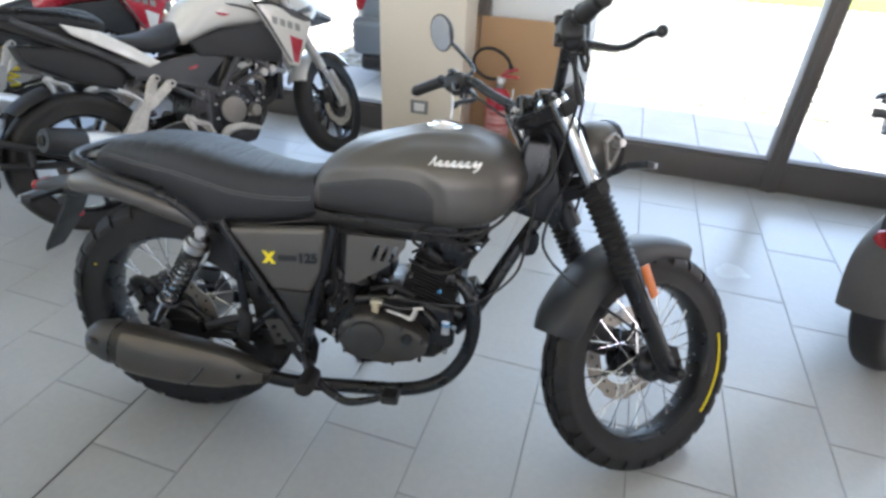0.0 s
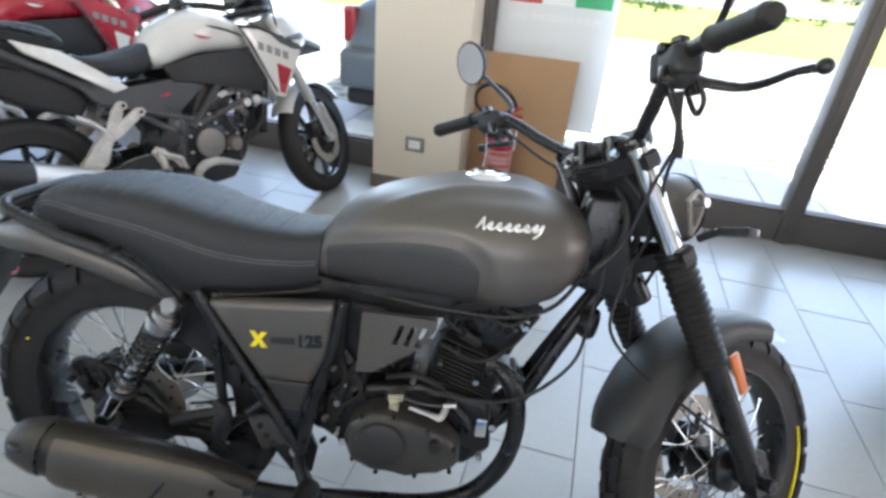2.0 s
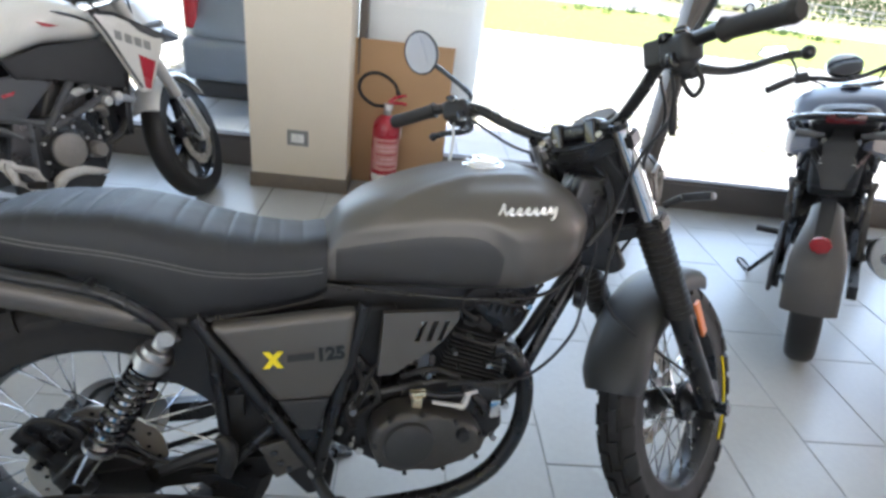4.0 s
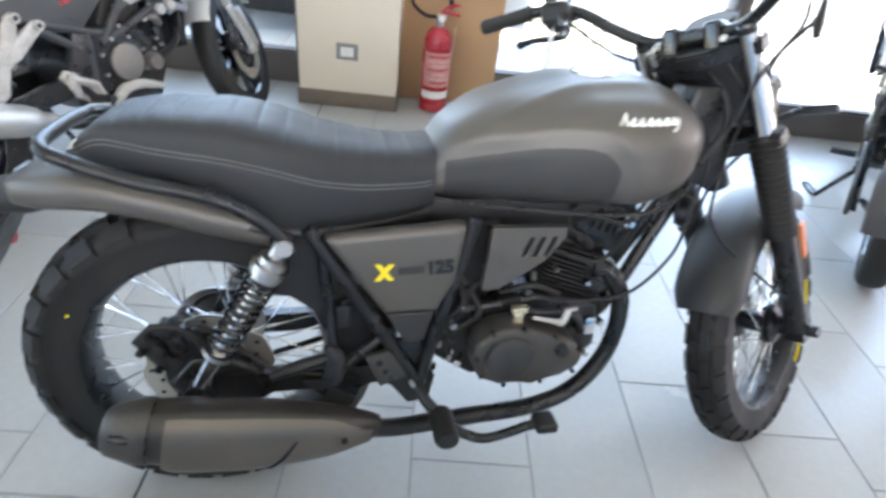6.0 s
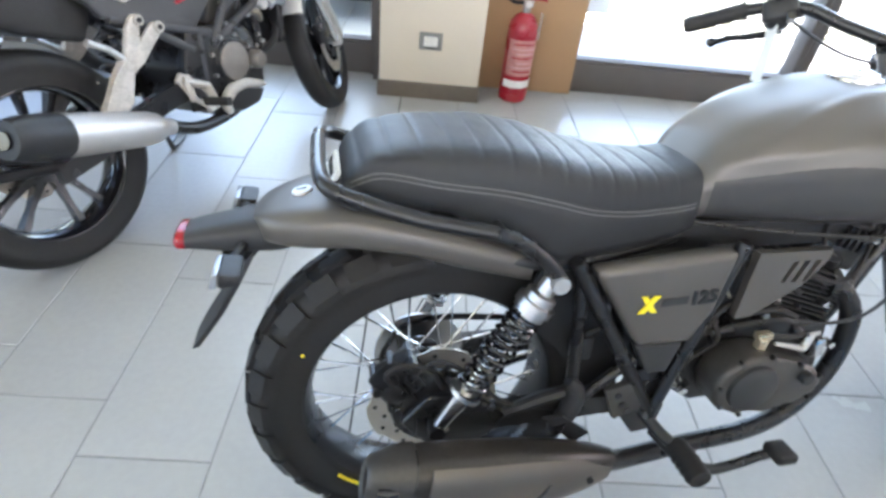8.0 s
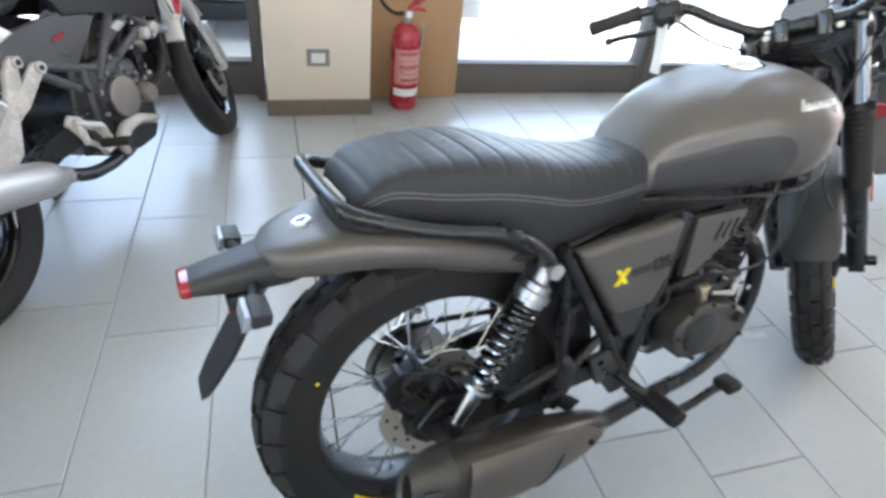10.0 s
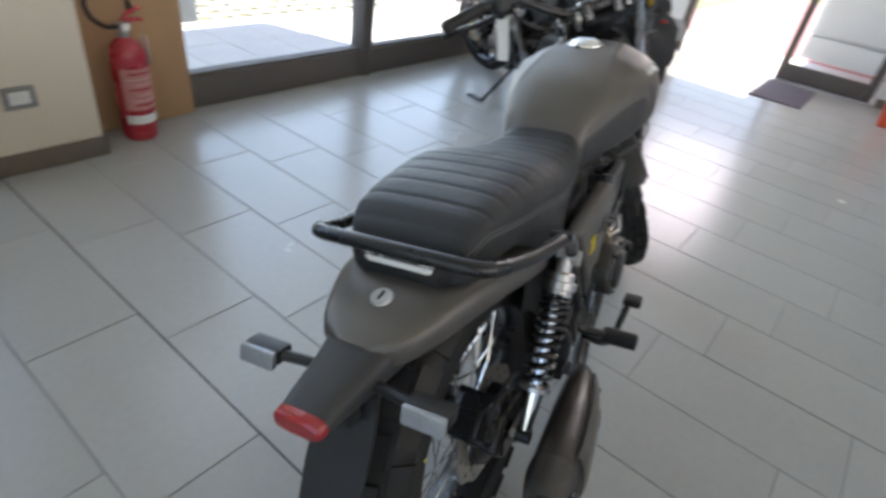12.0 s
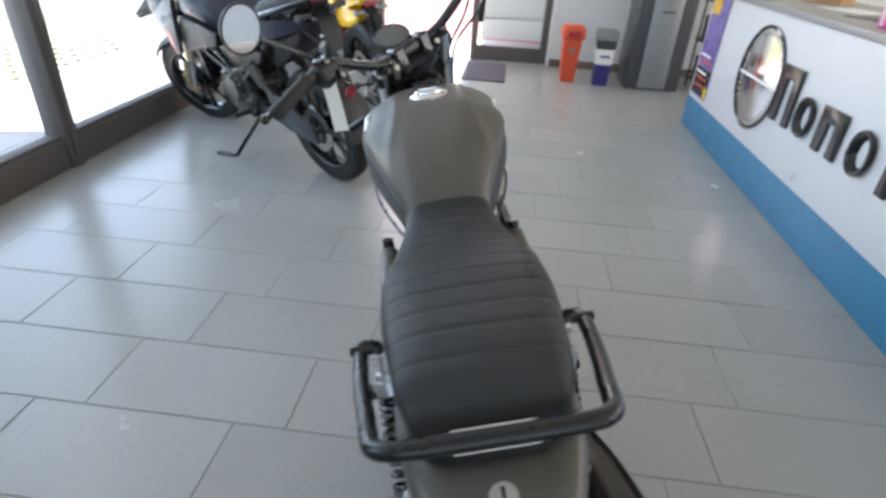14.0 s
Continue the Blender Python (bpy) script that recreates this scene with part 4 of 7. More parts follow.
    for x, g, k in ((-.854, .003, 1), (-.870, .004, 1), (-.899, .000, .96), (-.918, -.003, .90), (-.925, -.008, .82), (-.920, -.014, .70), (-.895, -.017, .62)):
        c = Vector((x, curve_at(x, mx, my), curve_at(x, mx, mz)))
        er.append([c + (Vector(can(x, a, g)) - c) * k for a in turn])
    part("end_cap", loft(er), "engine_grey", muf, "dark muffler end cap")
    part("outlet", tube([can(-.908, .30, -.003), can(-.893, .28, .000), can(-.877, .26, -.001)], [.006, .0085, .006], 12, 4), "black_gloss", muf, "dark oval outlet in the end cap")
    part("cap_seam", tube([can(-.853, a, .001) for a in turn], .0022, 6, 1, closed=True), "black_metal", muf)
    gr = []
    for x in np.linspace(-.472, -.828, 24):
        lo = -1.22 + .95 * smooth01(-.63, -.472, x)
        hi = 1.0 - .55 * smooth01(-.56, -.472, x)
        edge = .0035 * smooth01(-.828, -.816, x)
        row = [can(x, a, .0045 + edge) for a in np.linspace(lo, hi, 16)]
        gr.append(row + [can(x, a, .0005) for a in np.linspace(hi, lo, 16)])
    part("heat_guard", loft(gr), "guard_metal", muf, "graphite heat guard over the muffler")
    part("guard_slot", tube([can(-.612 - .046 * t, .22 - 1.2 * t, .0078) for t in np.linspace(0, 1, 7)], [.002, .004, .004, .004, .004, .004, .002], 8, 2), "black_gloss", muf)
    for x, a in ((-.525, .10), (-.770, -1.05)):
        part("guard_screw", rod(can(x, a, .004), can(x, a, .0125), .0065, 10), "black_metal", muf)
    part("muffler_bracket", prism([(-.60, .36), (-.56, .36), (-.50, .31), (-.53, .29)], -.160, -.152, .002), "black_metal", bike)

    # rear suspension
    for s in (-1, 1):
        top_p, low_p = Vector((-.618, s * .150, .652)), Vector((-.792, s * .146, .352))
        d = (low_p - top_p).normalized()
        sh_ = part("shock_absorber", rod(top_p + d * .03, low_p - d * .03, .0135, 14), "chrome", bike, "twin rear shock absorber")
        part("shock_eye", rod(top_p + Vector((0, -.015, 0)), top_p + Vector((0, .015, 0)), .013, 16), "steel", sh_)
        part("shock_bolt", rod(top_p + Vector((0, s * .014, 0)), top_p + Vector((0, s * .027, 0)), .0145, 14), "alu", sh_)
        part("shock_neck", rod(top_p + d * .004, top_p + d * .034, .016, 16), "steel", sh_)
        part("shock_collar", tube([top_p + d * .030, top_p + d * .034, top_p + d * .046, top_p + d * .048, top_p + d * .062, top_p + d * .064, top_p + d * .074], [.020, .026, .026, .0325, .0325, .028, .028], 20, 1), "steel", sh_, "bright collar of the shock absorber")
        part("spring", coil(top_p + d * .072, low_p - d * .094, .0250, .0043, 11, wider=.45), "black_gloss", sh_, "black coil spring")
        part("spring_seat", rod(low_p - d * .098, low_p - d * .090, .0295, 18), "steel", sh_)
        part("damper_foot", tube([low_p - d * .092, low_p - d * .055, low_p - d * .012], [.019, .016, .012], 14, 1), "chrome", sh_)
        part("shock_foot", rod(low_p + Vector((0, -.014, 0)), low_p + Vector((0, .014, 0)), .0145, 12), "black_metal", sh_)
    for s in (-1, 1):
        part("swingarm", loft([[(x, s * .105 + a * .013, z + b * h) for a, b in ((-1, -1), (1, -1), (1, 1), (-1, 1))] for x, z, h in ((-.37, .335, .02), (-.55, .332, .024), (-.74, .330, .024), (-.82, .328, .020))]), "black_metal", bike)
    part("axle", rod((-.782, -.135, .338), (-.782, .135, .338), .011, 12), "steel", bike)
    part("hub_cover", lathe([(0, -.104), (.030, -.104), (.036, -.098), (.062, -.090), (.078, -.082), (.082, -.070), (0, -.068)], 32, closed=False, origin=(-.782, 0, .338)), "black_metal", bike, "black hub cover")
    part("caliper_bracket", prism([(-.82, .31), (-.75, .31), (-.73, .36), (-.79, .45), (-.87, .465), (-.905, .43), (-.86, .37)], -.100, -.086, .005), "black_metal", bike)
    part("hose_loop", tube([(-.86, -.105, .42), (-.875, -.112, .455), (-.845, -.115, .475), (-.80, -.113, .455), (-.775, -.108, .41)], .005, 7), "black_rubber", bike)
    part("axle_nut", rod((-.782, -.135, .338), (-.782, -.120, .338), .018, 6), "steel", bike)
    cal = box(-.920, -.815, -.116, -.050, .372, .438, .014, 3)
    box(-.902, -.865, -.128, -.114, .382, .428, .008, bm=cal)
    box(-.855, -.822, -.126, -.114, .386, .424, .008, bm=cal)
    for x, z in ((-.912, .432), (-.868, .436), (-.825, .432), (-.912, .380)):
        rod((x, -.125, z), (x, -.05, z), .009, 8, bm=cal)
    part("rear_caliper", cal, "black_metal", bike, "black rear brake caliper", matrix=Matrix.Translation((-.842, .018, .412)) @ Matrix.Rotation(radians(-34), 4, "Y") @ Matrix.Diagonal((.88, 1, .92, 1)) @ Matrix.Translation((.865, 0, -.405)))
    part("hub_carrier", prism([(-.85, .335), (-.80, .275), (-.70, .268), (-.655, .300), (-.665, .345), (-.72, .385), (-.80, .395)], -.112, -.092, .010, 3), "black_metal", bike)
    part("chain_guard", tube([(-.66, -.118, .345), (-.60, -.124, .372), (-.53, -.128, .395)], [.010, .014, .012], 9, 4), "black_plastic", bike)
    part("pedal_linkage", tube([(-.56, -.135, .305), (-.54, -.140, .36), (-.535, -.140, .40), (-.552, -.138, .425)], [.016, .020, .018, .010], 10, 4), "black_plastic", bike)
    part("brake_hose", tube([(-.83, -.10, .43), (-.79, -.11, .47), (-.74, -.115, .45), (-.66, -.118, .37), (-.55, -.12, .34)], .0045, 7), "black_plastic", bike)
    part("sprocket", lathe([(.04, .088), (.095, .088), (.095, .094), (.04, .094)], 36), "steel", bike, matrix=Matrix.Translation((-.782, 0, .338)))
    part("chain", tube([(-.76, .09, .421), (-.40, .09, .382), (-.30, .09, .40), (-.26, .09, .375), (-.30, .09, .35), (-.40, .09, .335), (-.76, .09, .231), (-.85, .09, .29), (-.85, .09, .36)], .007, 6, 5, closed=True), "black_metal", bike)
    part("inner_mudguard", loft([[(-.765 + r * math.cos(a), y, .338 + r * math.sin(a)) for r, y in ((.352, -.078), (.364, -.05), (.368, 0), (.364, .05), (.352, .078), (.349, .074), (.362, 0), (.349, -.074))] for a in np.linspace(radians(-12), radians(62), 22)]), "black_plastic", bike, "curved black splash guard ahead of the rear wheel")
    part("guard_flank", loft([[(-.765 + r * math.cos(a), y, .338 + r * math.sin(a)) for r, y in ((.350, -.082), (.262 - .05 * math.sin(a), -.086), (.262 - .05 * math.sin(a), -.083), (.350, -.078))] for a in np.linspace(radians(4), radians(62), 16)]), "black_plastic", bike, "black side flank of the splash guard")
    part("rear_engine_block", prism([(-.36, .36), (-.25, .33), (-.24, .50), (-.29, .56), (-.35, .52)], -.098, .098, .012, 2), "black_metal", bike)
    part("relay", box(-.535, -.505, -.118, -.095, .45, .50, .005), "black_plastic", bike)
    part("harness", tube([(-.52, -.11, .50), (-.49, -.118, .53), (-.50, -.112, .58), (-.46, -.105, .62)], .005, 7), "black_plastic", bike)
    part("plug_connector", box(-.515, -.49, -.122, -.108, .545, .57, .003), "clear_lens", bike)

    # pegs, pedal, stand
    part("foot_peg_mount", tube([(-.378, -.13, .318), (-.36, -.17, .302), (-.345, -.19, .292)], .012, 10), "black_metal", bike)
    peg = bmesh.new()
    lathe([(0, -.275), (.017, -.273), (.020, -.262), (.018, -.255), (.020, -.248), (.018, -.241), (.020, -.234), (.018, -.227), (.020, -.220), (.018, -.213), (.020, -.205), (.017, -.190), (0, -.19)], 16, bm=peg, closed=False)
    part("foot_peg", peg, "black_rubber", bike, "ribbed black rubber foot peg", matrix=Matrix.Translation((-.333, 0, .284)) @ Matrix.Diagonal((1.25, 1, 1.05, 1)))
    part("foot_peg", peg_left(), "black_rubber", bike, "ribbed black rubber foot peg")
    part("brake_pedal", tube([(-.36, -.150, .285), (-.315, -.185, .245), (-.25, -.20, .212), (-.20, -.205, .218), (-.15, -.21, .24), (-.115, -.215, .255)], [.010, .012, .011, .010, .010, .011], 10), "black_metal", bike, "black brake pedal")
    part("pedal_pad", box(-.138, -.092, -.248, -.198, .248, .272, .010, 3), "black_rubber", bike)
    part("gear_lever", tube([(-.33, .15, .31), (-.24, .16, .30), (-.18, .17, .30), (-.17, .21, .305)], .008, 8), "black_metal", bike)
    part("side_stand", tube([(-.36, .12, .25), (-.33, .18, .15), (-.30, .250, .054)], .010, 8), "black_metal", bike, "black side stand, folded out")
    part("stand_foot", box(-.33, -.26, .235, .275, .050, .058, .003), "black_metal", bike)
    part("passenger_peg_bracket", prism([(-.48, .40), (-.42, .415), (-.39, .35), (-.45, .325)], -.150, -.135, .004), "engine_grey", bike)
    for x, z in ((-.452, .385), (-.44, .362), (-.425, .345)):
        part("bracket_hole", rod((x, -.152, z), (x, -.149, z), .007, 10), "black_gloss", bike)

    # front end, turned to the left
    F = Vector((.290, 0, .807))
    D = Vector((.490, 0, -.872)).normalized()
    for s in (-1, 1):
        y = Vector((0, s * .102, 0))
        leg = part("fork_leg", rod(F + y + D * .22, F + y + D * .56, .026, 18), "black_metal", bike, "black lower fork leg", matrix=S)
        part("fork_tube", rod(F + y - D * .22, F + y + D * .02, .0225, 18), "chrome", leg, "bright fork tube", matrix=S)
        g = []
        for k in range(61):
            t = k / 60
            r = .0295 + .0048 * math.cos(2 * math.pi * 15 * t) + .002 * (1 - t)
            g.append((r, t))
        gv_ = [[F + y + D * (.0 + .255 * t) + (Vector((D.z, 0, -D.x)) * math.cos(a) + Vector((0, 1, 0)) * math.sin(a)) * r for a in (2 * math.pi * j / 18 for j in range(18))] for r, t in g]
        part("gaiter", loft(gv_), "black_rubber", leg, "ribbed black rubber fork gaiter", matrix=S, sharp=80)
        part("axle_lug", loft([[(.567 + dx + q[0], s * .102 + q[1] * .020, .315 + dz + q[2]) for q in ((-.024, -1, .03), (.030, -1, .016), (.034, -1, -.02), (-.012, -1, -.026), (-.012, 1, -.026), (.034, 1, -.02), (.030, 1, .016), (-.024, 1, .03))] for dx, dz in ((-.02, .05), (.004, -.008))]), "black_metal", leg, matrix=S)
        part("fork_reflector", prism([(.428, .600), (.450, .610), (.487, .530), (.466, .518)], s * .1305, s * .138, .003), "orange", leg, "orange side reflector", matrix=S)
        part("fork_cap", rod(F + y - D * .232, F + y - D * .214, .019, 14), "black_metal", leg, matrix=S)
    part("front_axle", rod((.567, -.130, .315), (.567, .125, .315), .010, 12), "black_metal", bike, matrix=S)
    part("axle_end", rod((.567, -.150, .315), (.567, -.118, .315), .015, 12), "black_metal", bike, matrix=S)

    def yoke(s0, thick, wid):
        c = F - D * s0
        n = Vector((D.z, 0, -D.x)).normalized()
        b = bmesh.new()
        out = [(-.055, 0)] + [(-.048, .045), (-.020, .080), (-.018, .135), (.022, .138), (.028, .085), (.018, 0)]
        full = out + [(q[0], -q[1]) for q in out[-2:0:-1]]
        lo = [b.verts.new(c - n * q[0] * -1 * -1 + Vector((0, q[1] * wid, 0)) - D * thick / 2) for q in full]
        hi = [b.verts.new(c - n * q[0] + Vector((0, q[1] * wid, 0)) + D * thick / 2) for q in full]
        m_ = len(full)
        fs = [b.faces.new(lo), b.faces.new(hi[::-1])] + [b.faces.new((lo[i], hi[i], hi[(i + 1) % m_], lo[(i + 1) % m_])) for i in range(m_)]
        bmesh.ops.bevel(b, geom=list({e for f_ in fs for e in f_.edges}), offset=.005, segments=2, affect="EDGES")
        return b
    part("top_yoke", yoke(.192, .034, .95), "black_metal", bike, "black top yoke", matrix=S)
    part("lower_yoke", yoke(-.010, .036, 1.0), "black_metal", bike, "black lower yoke", matrix=S)
    # handlebar
    bar = [(.03, -.43, 1.090), (.07, -.33, 1.104), (.115, -.235, 1.096), (.150, -.165, 1.050), (.182, -.10, 1.012), (.190, -.05, 1.006), (.190, .05, 1.006)]
    bar = bar + [(x, -y, z) for x, y, z in bar[-3::-1]]
    hb_ = part("handlebar", tube(bar, .0125, 12, 6), "black_metal", bike, "wide black handlebar", matrix=S)
    for s in (-1, 1):
        a, b = Vector((.030, s * .43, 1.090) if s > 0 else (.018, -.460, 1.087)), Vector((.076, s * .315, 1.1045))
        d = (b - a).normalized()
        part("grip", tube([a - d * .004, a + d * .006, a + d * .02, a + d * .06, a + d * .105, a + d * .118], [.013, .0175, .0165, .0165, .0165, .020], 14, 3), "black_rubber", hb_, "black rubber grip", matrix=S)
        sw_ = box(-.024, .024, -.034, .030, -.024, .024, .016, 4)
        ball((.004, .0, -.012), .026, sy=1.1, bm=sw_, seg=14)
        part("switch_box", sw_, "black_plastic", hb_, matrix=S @ Matrix.Translation((.093, s * .268, 1.094)) @ Matrix.Rotation(radians(22 * s), 4, "Z"))
        part("switch_button", box(-.010, .010, -.010, .010, .026, .036, .003), "black_gloss", hb_, matrix=S @ Matrix.Translation((.085, s * .275, 1.094)))
        for k, (dx, dy, dz, sx, sz) in enumerate(((.016, -.012, .016, .009, .006), (-.014, .006, .022, .008, .007), (.012, .018, -.016, .010, .008), (-.018, -.014, -.014, .007, .010), (.022, .004, -.022, .008, .012))):
            part("switch_detail", box(dx - sx, dx + sx, dy - .008, dy + .008, dz - sz, dz + sz, .003), "black_gloss" if k % 2 else "black_metal", hb_, matrix=S @ Matrix.Translation((.096, s * .262, 1.092)) @ Matrix.Rotation(radians(22 * s), 4, "Z") @ Matrix.Diagonal((1.35, 1, 1.2, 1)))
        if s < 0:
            part("front_brake_reservoir", box(.0, .05, -.03, .03, -.008, .040, .008, 3), "black_plastic", hb_, matrix=S @ Matrix.Translation((.105, s * .225, 1.09)))
        lev = [(.118, s * .262, 1.078), (.152, s * .280, 1.070), (.176, s * .31, 1.062), (.176, s * .350, 1.060), (.168, s * .395, 1.063), (.165, s * .430, 1.060)]
        part("lever", tube(lev, [.011, .0105, .009, .0085, .0075, .0085], 10, 4, flat=.8), "black_metal", hb_, "dark hand lever with ball end", matrix=S)
        part("lever_ball", ball((.165, s * .435, 1.060), .0115, seg=12), "black_metal", hb_, matrix=S)
        part("lever_perch", box(.095, .135, -.018, .018, -.014, .014, .005), "black_metal", hb_, matrix=S @ Matrix.Translation((0, s * .25, 1.090)))
    part("bar_clamp", box(.174, .206, -.050, .050, .990, 1.022, .010, 3), "black_metal", bike, matrix=S)
    rnd = random.Random(21)
    for k in range(10):
        x, y, z = rnd.uniform(.165, .235), rnd.uniform(-.115, .115), rnd.uniform(.955, .992)
        part("yoke_bolt", rod((x, y, z), (x - .010, y, z + .018), rnd.uniform(.005, .009), 8), ("alu", "steel", "black_metal")[k % 3], bike, matrix=S)
    for s in (-1, 1):
        part("riser", box(.165, .215, s * .042 - .016, s * .042 + .016, .965, 1.028, .008, 3), "black_gloss", bike, matrix=S)
    # mirrors
    for s in (1, -1):
        side_name = "left" if s > 0 else "right"
        st_ = part("mirror_stem", tube([(.105, s * .262, 1.095), (.135, s * .264, 1.118), (.150, s * .275, 1.140), (.140, s * .310, 1.178), (.115, s * .358, 1.228), (.104, s * .375, 1.246)], .0062, 8, 4), "black_metal", bike, side_name + " mirror stem", matrix=S)
        mm = Matrix.Translation(S @ Vector((.097, s * .382, 1.260))) @ Matrix.Rotation(radians(-43 if s > 0 else 100), 4, "Z") @ Matrix.Rotation(radians(11), 4, "X")
        part("mirror_housing", lathe([(0, .016), (.030, .014), (.046, .006), (.050, -.003), (.0495, -.006), (.046, -.006), (0, -.004)], 32, closed=False), "black_plastic", st_, "round black mirror housing", matrix=mm @ Matrix.Diagonal((1, 1, 1.08, 1)))
        part("mirror_glass", lathe([(0, -.0052), (.0455, -.0066), (.0455, -.0052), (0, -.004)], 32, closed=False), "mirror", st_, "round mirror glass", matrix=mm @ Matrix.Diagonal((1, 1, 1.08, 1)))
    tg = []
    for t in np.linspace(0, 1, 9):
        p = Vector(tuple(S @ Vector((.085, .275, 1.070)))) + Vector((-.002 * t, -.006 * t, -.115 * t)) + Vector((.004 * math.sin(4 * t), 0, 0))
        tg.append([p + Vector((-.0015, -.0170, 0)), p + Vector((.0015, .0170, 0)), p + Vector((.0019, .0170, 0)), p + Vector((-.0011, -.0170, 0))])
    part("paper_tag", loft(tg), "white_plastic", bike, "white paper tag hanging from the left grip")
    # gauge
    gm = S @ Matrix.Translation((.262, 0, 1.030)) @ Euler((0, radians(-28), 0)).to_matrix().to_4x4() @ Euler((radians(90), 0, 0)).to_matrix().to_4x4()
    ga = part("gauge", lathe([(0, -.034), (.034, -.032), (.048, -.014), (.051, .010), (.048, .014), (.045, .012), (0, .012)], 36, closed=False), "black_plastic", bike, "round instrument", matrix=gm)
    part("gauge_face", lathe([(0, .0121), (.0445, .0121), (.0445, .0135), (0, .0150)], 36, closed=False), "film", ga, "grey protective film on the round instrument", matrix=gm)
    part("ignition_lock", rod((.215, 0, .99), (.205, 0, 1.012), .017, 14), "steel", bike, matrix=S)
    # headlight
    hm = S @ Matrix.Translation((.372, 0, .900)) @ Matrix.Rotation(radians(-90), 4, "Z")
    hl_ = part("headlight", lathe([(0, -.072), (.028, -.070), (.052, -.055), (.068, -.024), (.073, .010), (.075, .030), (.072, .034), (0, .034)], 40, closed=False), "matte_grey", bike, "round matte graphite headlight", matrix=hm)
    part("headlight_rim", lathe([(.068, .030), (.077, .024), (.079, .036), (.072, .042)], 40), "black_metal", hl_, matrix=hm)
    part("headlight_glass", lathe([(0, .050), (.035, .047), (.068, .036), (.068, .034), (0, .034)], 36, closed=False), "clear_lens", hl_, "clear headlight glass", matrix=hm)
    for s in (-1, 1):
        br = bmesh.new()
        tube([(.325, s * .100, .905), (.360, s * .096, .928), (.383, s * .090, .910)], .0052, 7, 3, bm=br)
        tube([(.383, s * .090, .905), (.362, s * .094, .865), (.335, s * .098, .840)], .0052, 7, 3, bm=br)
        rod((.330, s * .100, .91), (.340, s * .100, .84), .0050, 7, bm=br)
        part("headlight_bracket", br, "cast_brown", bike, "pale cast headlight bracket", matrix=S)
        part("bracket_bolt", rod((.383, s * .070, .908), (.383, s * .100, .908), .010, 12), "alu", bike, matrix=S)
        fs_ = part("front_indicator", tube([(.355, s * .105, .835), (.360, s * .13, .845), (.362, s * .145, .850)], .008, 8), "black_plastic", bike, matrix=S)
        part("indicator_body", prism([(.360, .842), (.385, .840), (.388, .856), (.363, .860)], s * .140, s * .207, .005), "black_plastic", fs_, matrix=S)
        part("indicator_lens", prism([(.3875, .840), (.396, .841), (.398, .855), (.3895, .857)], s * .142, s * .205, .003), "clear_lens", fs_, matrix=S)
    # front mudguard
    fr = []
    for a in np.linspace(radians(72), radians(162), 26):
        t = (a - radians(72)) / radians(98)
        hwid = (.070 + .004 * math.sin(math.pi * t)) * (1 - .30 * smooth01(.80, .95, t) ** 2)
        r0 = .345 + .010 * (t - .3) ** 2
        prof = [(r0 - .040 - .03 * t, -hwid), (r0 - .012, -hwid * .97), (r0 + .004, -hwid * .75), (r0 + .012, -hwid * .35), (r0 + .013, 0), (r0 + .012, hwid * .35), (r0 + .004, hwid * .75), (r0 - .012, hwid * .97), (r0 - .040 - .03 * t, hwid)]
        prof += [(r - .005, y * .955) for r, y in prof[::-1]]
        fr.append([(.567 + r * math.cos(a), y, .315 + r * math.sin(a)) for r, y in prof])
    part("front_mudguard", loft(fr), "matte_dark", bike, "matte dark front mudguard", matrix=S, sharp=60)
    for s in (-1, 1):
        part("mudguard_stay", prism([(.44, .585), (.475, .60), (.50, .535), (.475, .52)], s * .072, s * .078, .002), "black_metal", bike, matrix=S)
    part("front_caliper", box(-.035, .035, -.028, .028, -.045, .045, .012, 3), "black_metal", bike, "black front brake caliper", matrix=S @ Matrix.Translation((.468, .074, .37)) @ Matrix.Rotation(radians(20), 4, "Y"))
    part("hub_boss", lathe([(0, -.036), (.048, -.036), (.052, -.041), (.052, -.052), (.044, -.058), (.026, -.062), (.022, -.066), (.022, -.084), (0, -.084)][::-1], 28, closed=False, origin=(.567, 0, .315)), "black_metal", bike, "black hub plate of the front wheel", matrix=S)
    # cables
    SB = lambda p: tuple(S @ Vector(p))
    part("brake_line", tube([SB((.13, -.215, 1.07)), SB((.185, -.195, 1.0)), SB((.225, -.13, .93)), SB((.275, -.085, .80)), SB((.33, .03, .68)), SB((.40, .098, .53)), SB((.462, .092, .42))], .0036, 7), "black_plastic", bike)
    part("throttle_cable", tube([SB((.10, -.25, 1.065)), SB((.150, -.225, 1.0)), SB((.20, -.13, .93)), (.215, -.075, .80), (.10, -.07, .72), (-.10, -.05, .60)], .0036, 7), "black_plastic", bike)
    part("clutch_cable", tube([SB((.12, .26, 1.08)), SB((.19, .18, 1.0)), SB((.235, .05, .93)), (.205, -.075, .80), (.195, -.085, .68), (.17, -.10, .58), (.06, -.125, .50), (-.11, -.135, .50)], .0036, 7), "black_plastic", bike)
    part("speedometer_cable", tube([SB((.27, -.02, 1.0)), SB((.30, -.065, .90)), (.240, -.085, .74), (.27, -.095, .62), SB((.50, -.10, .40))], .0036, 7), "black_plastic", bike)
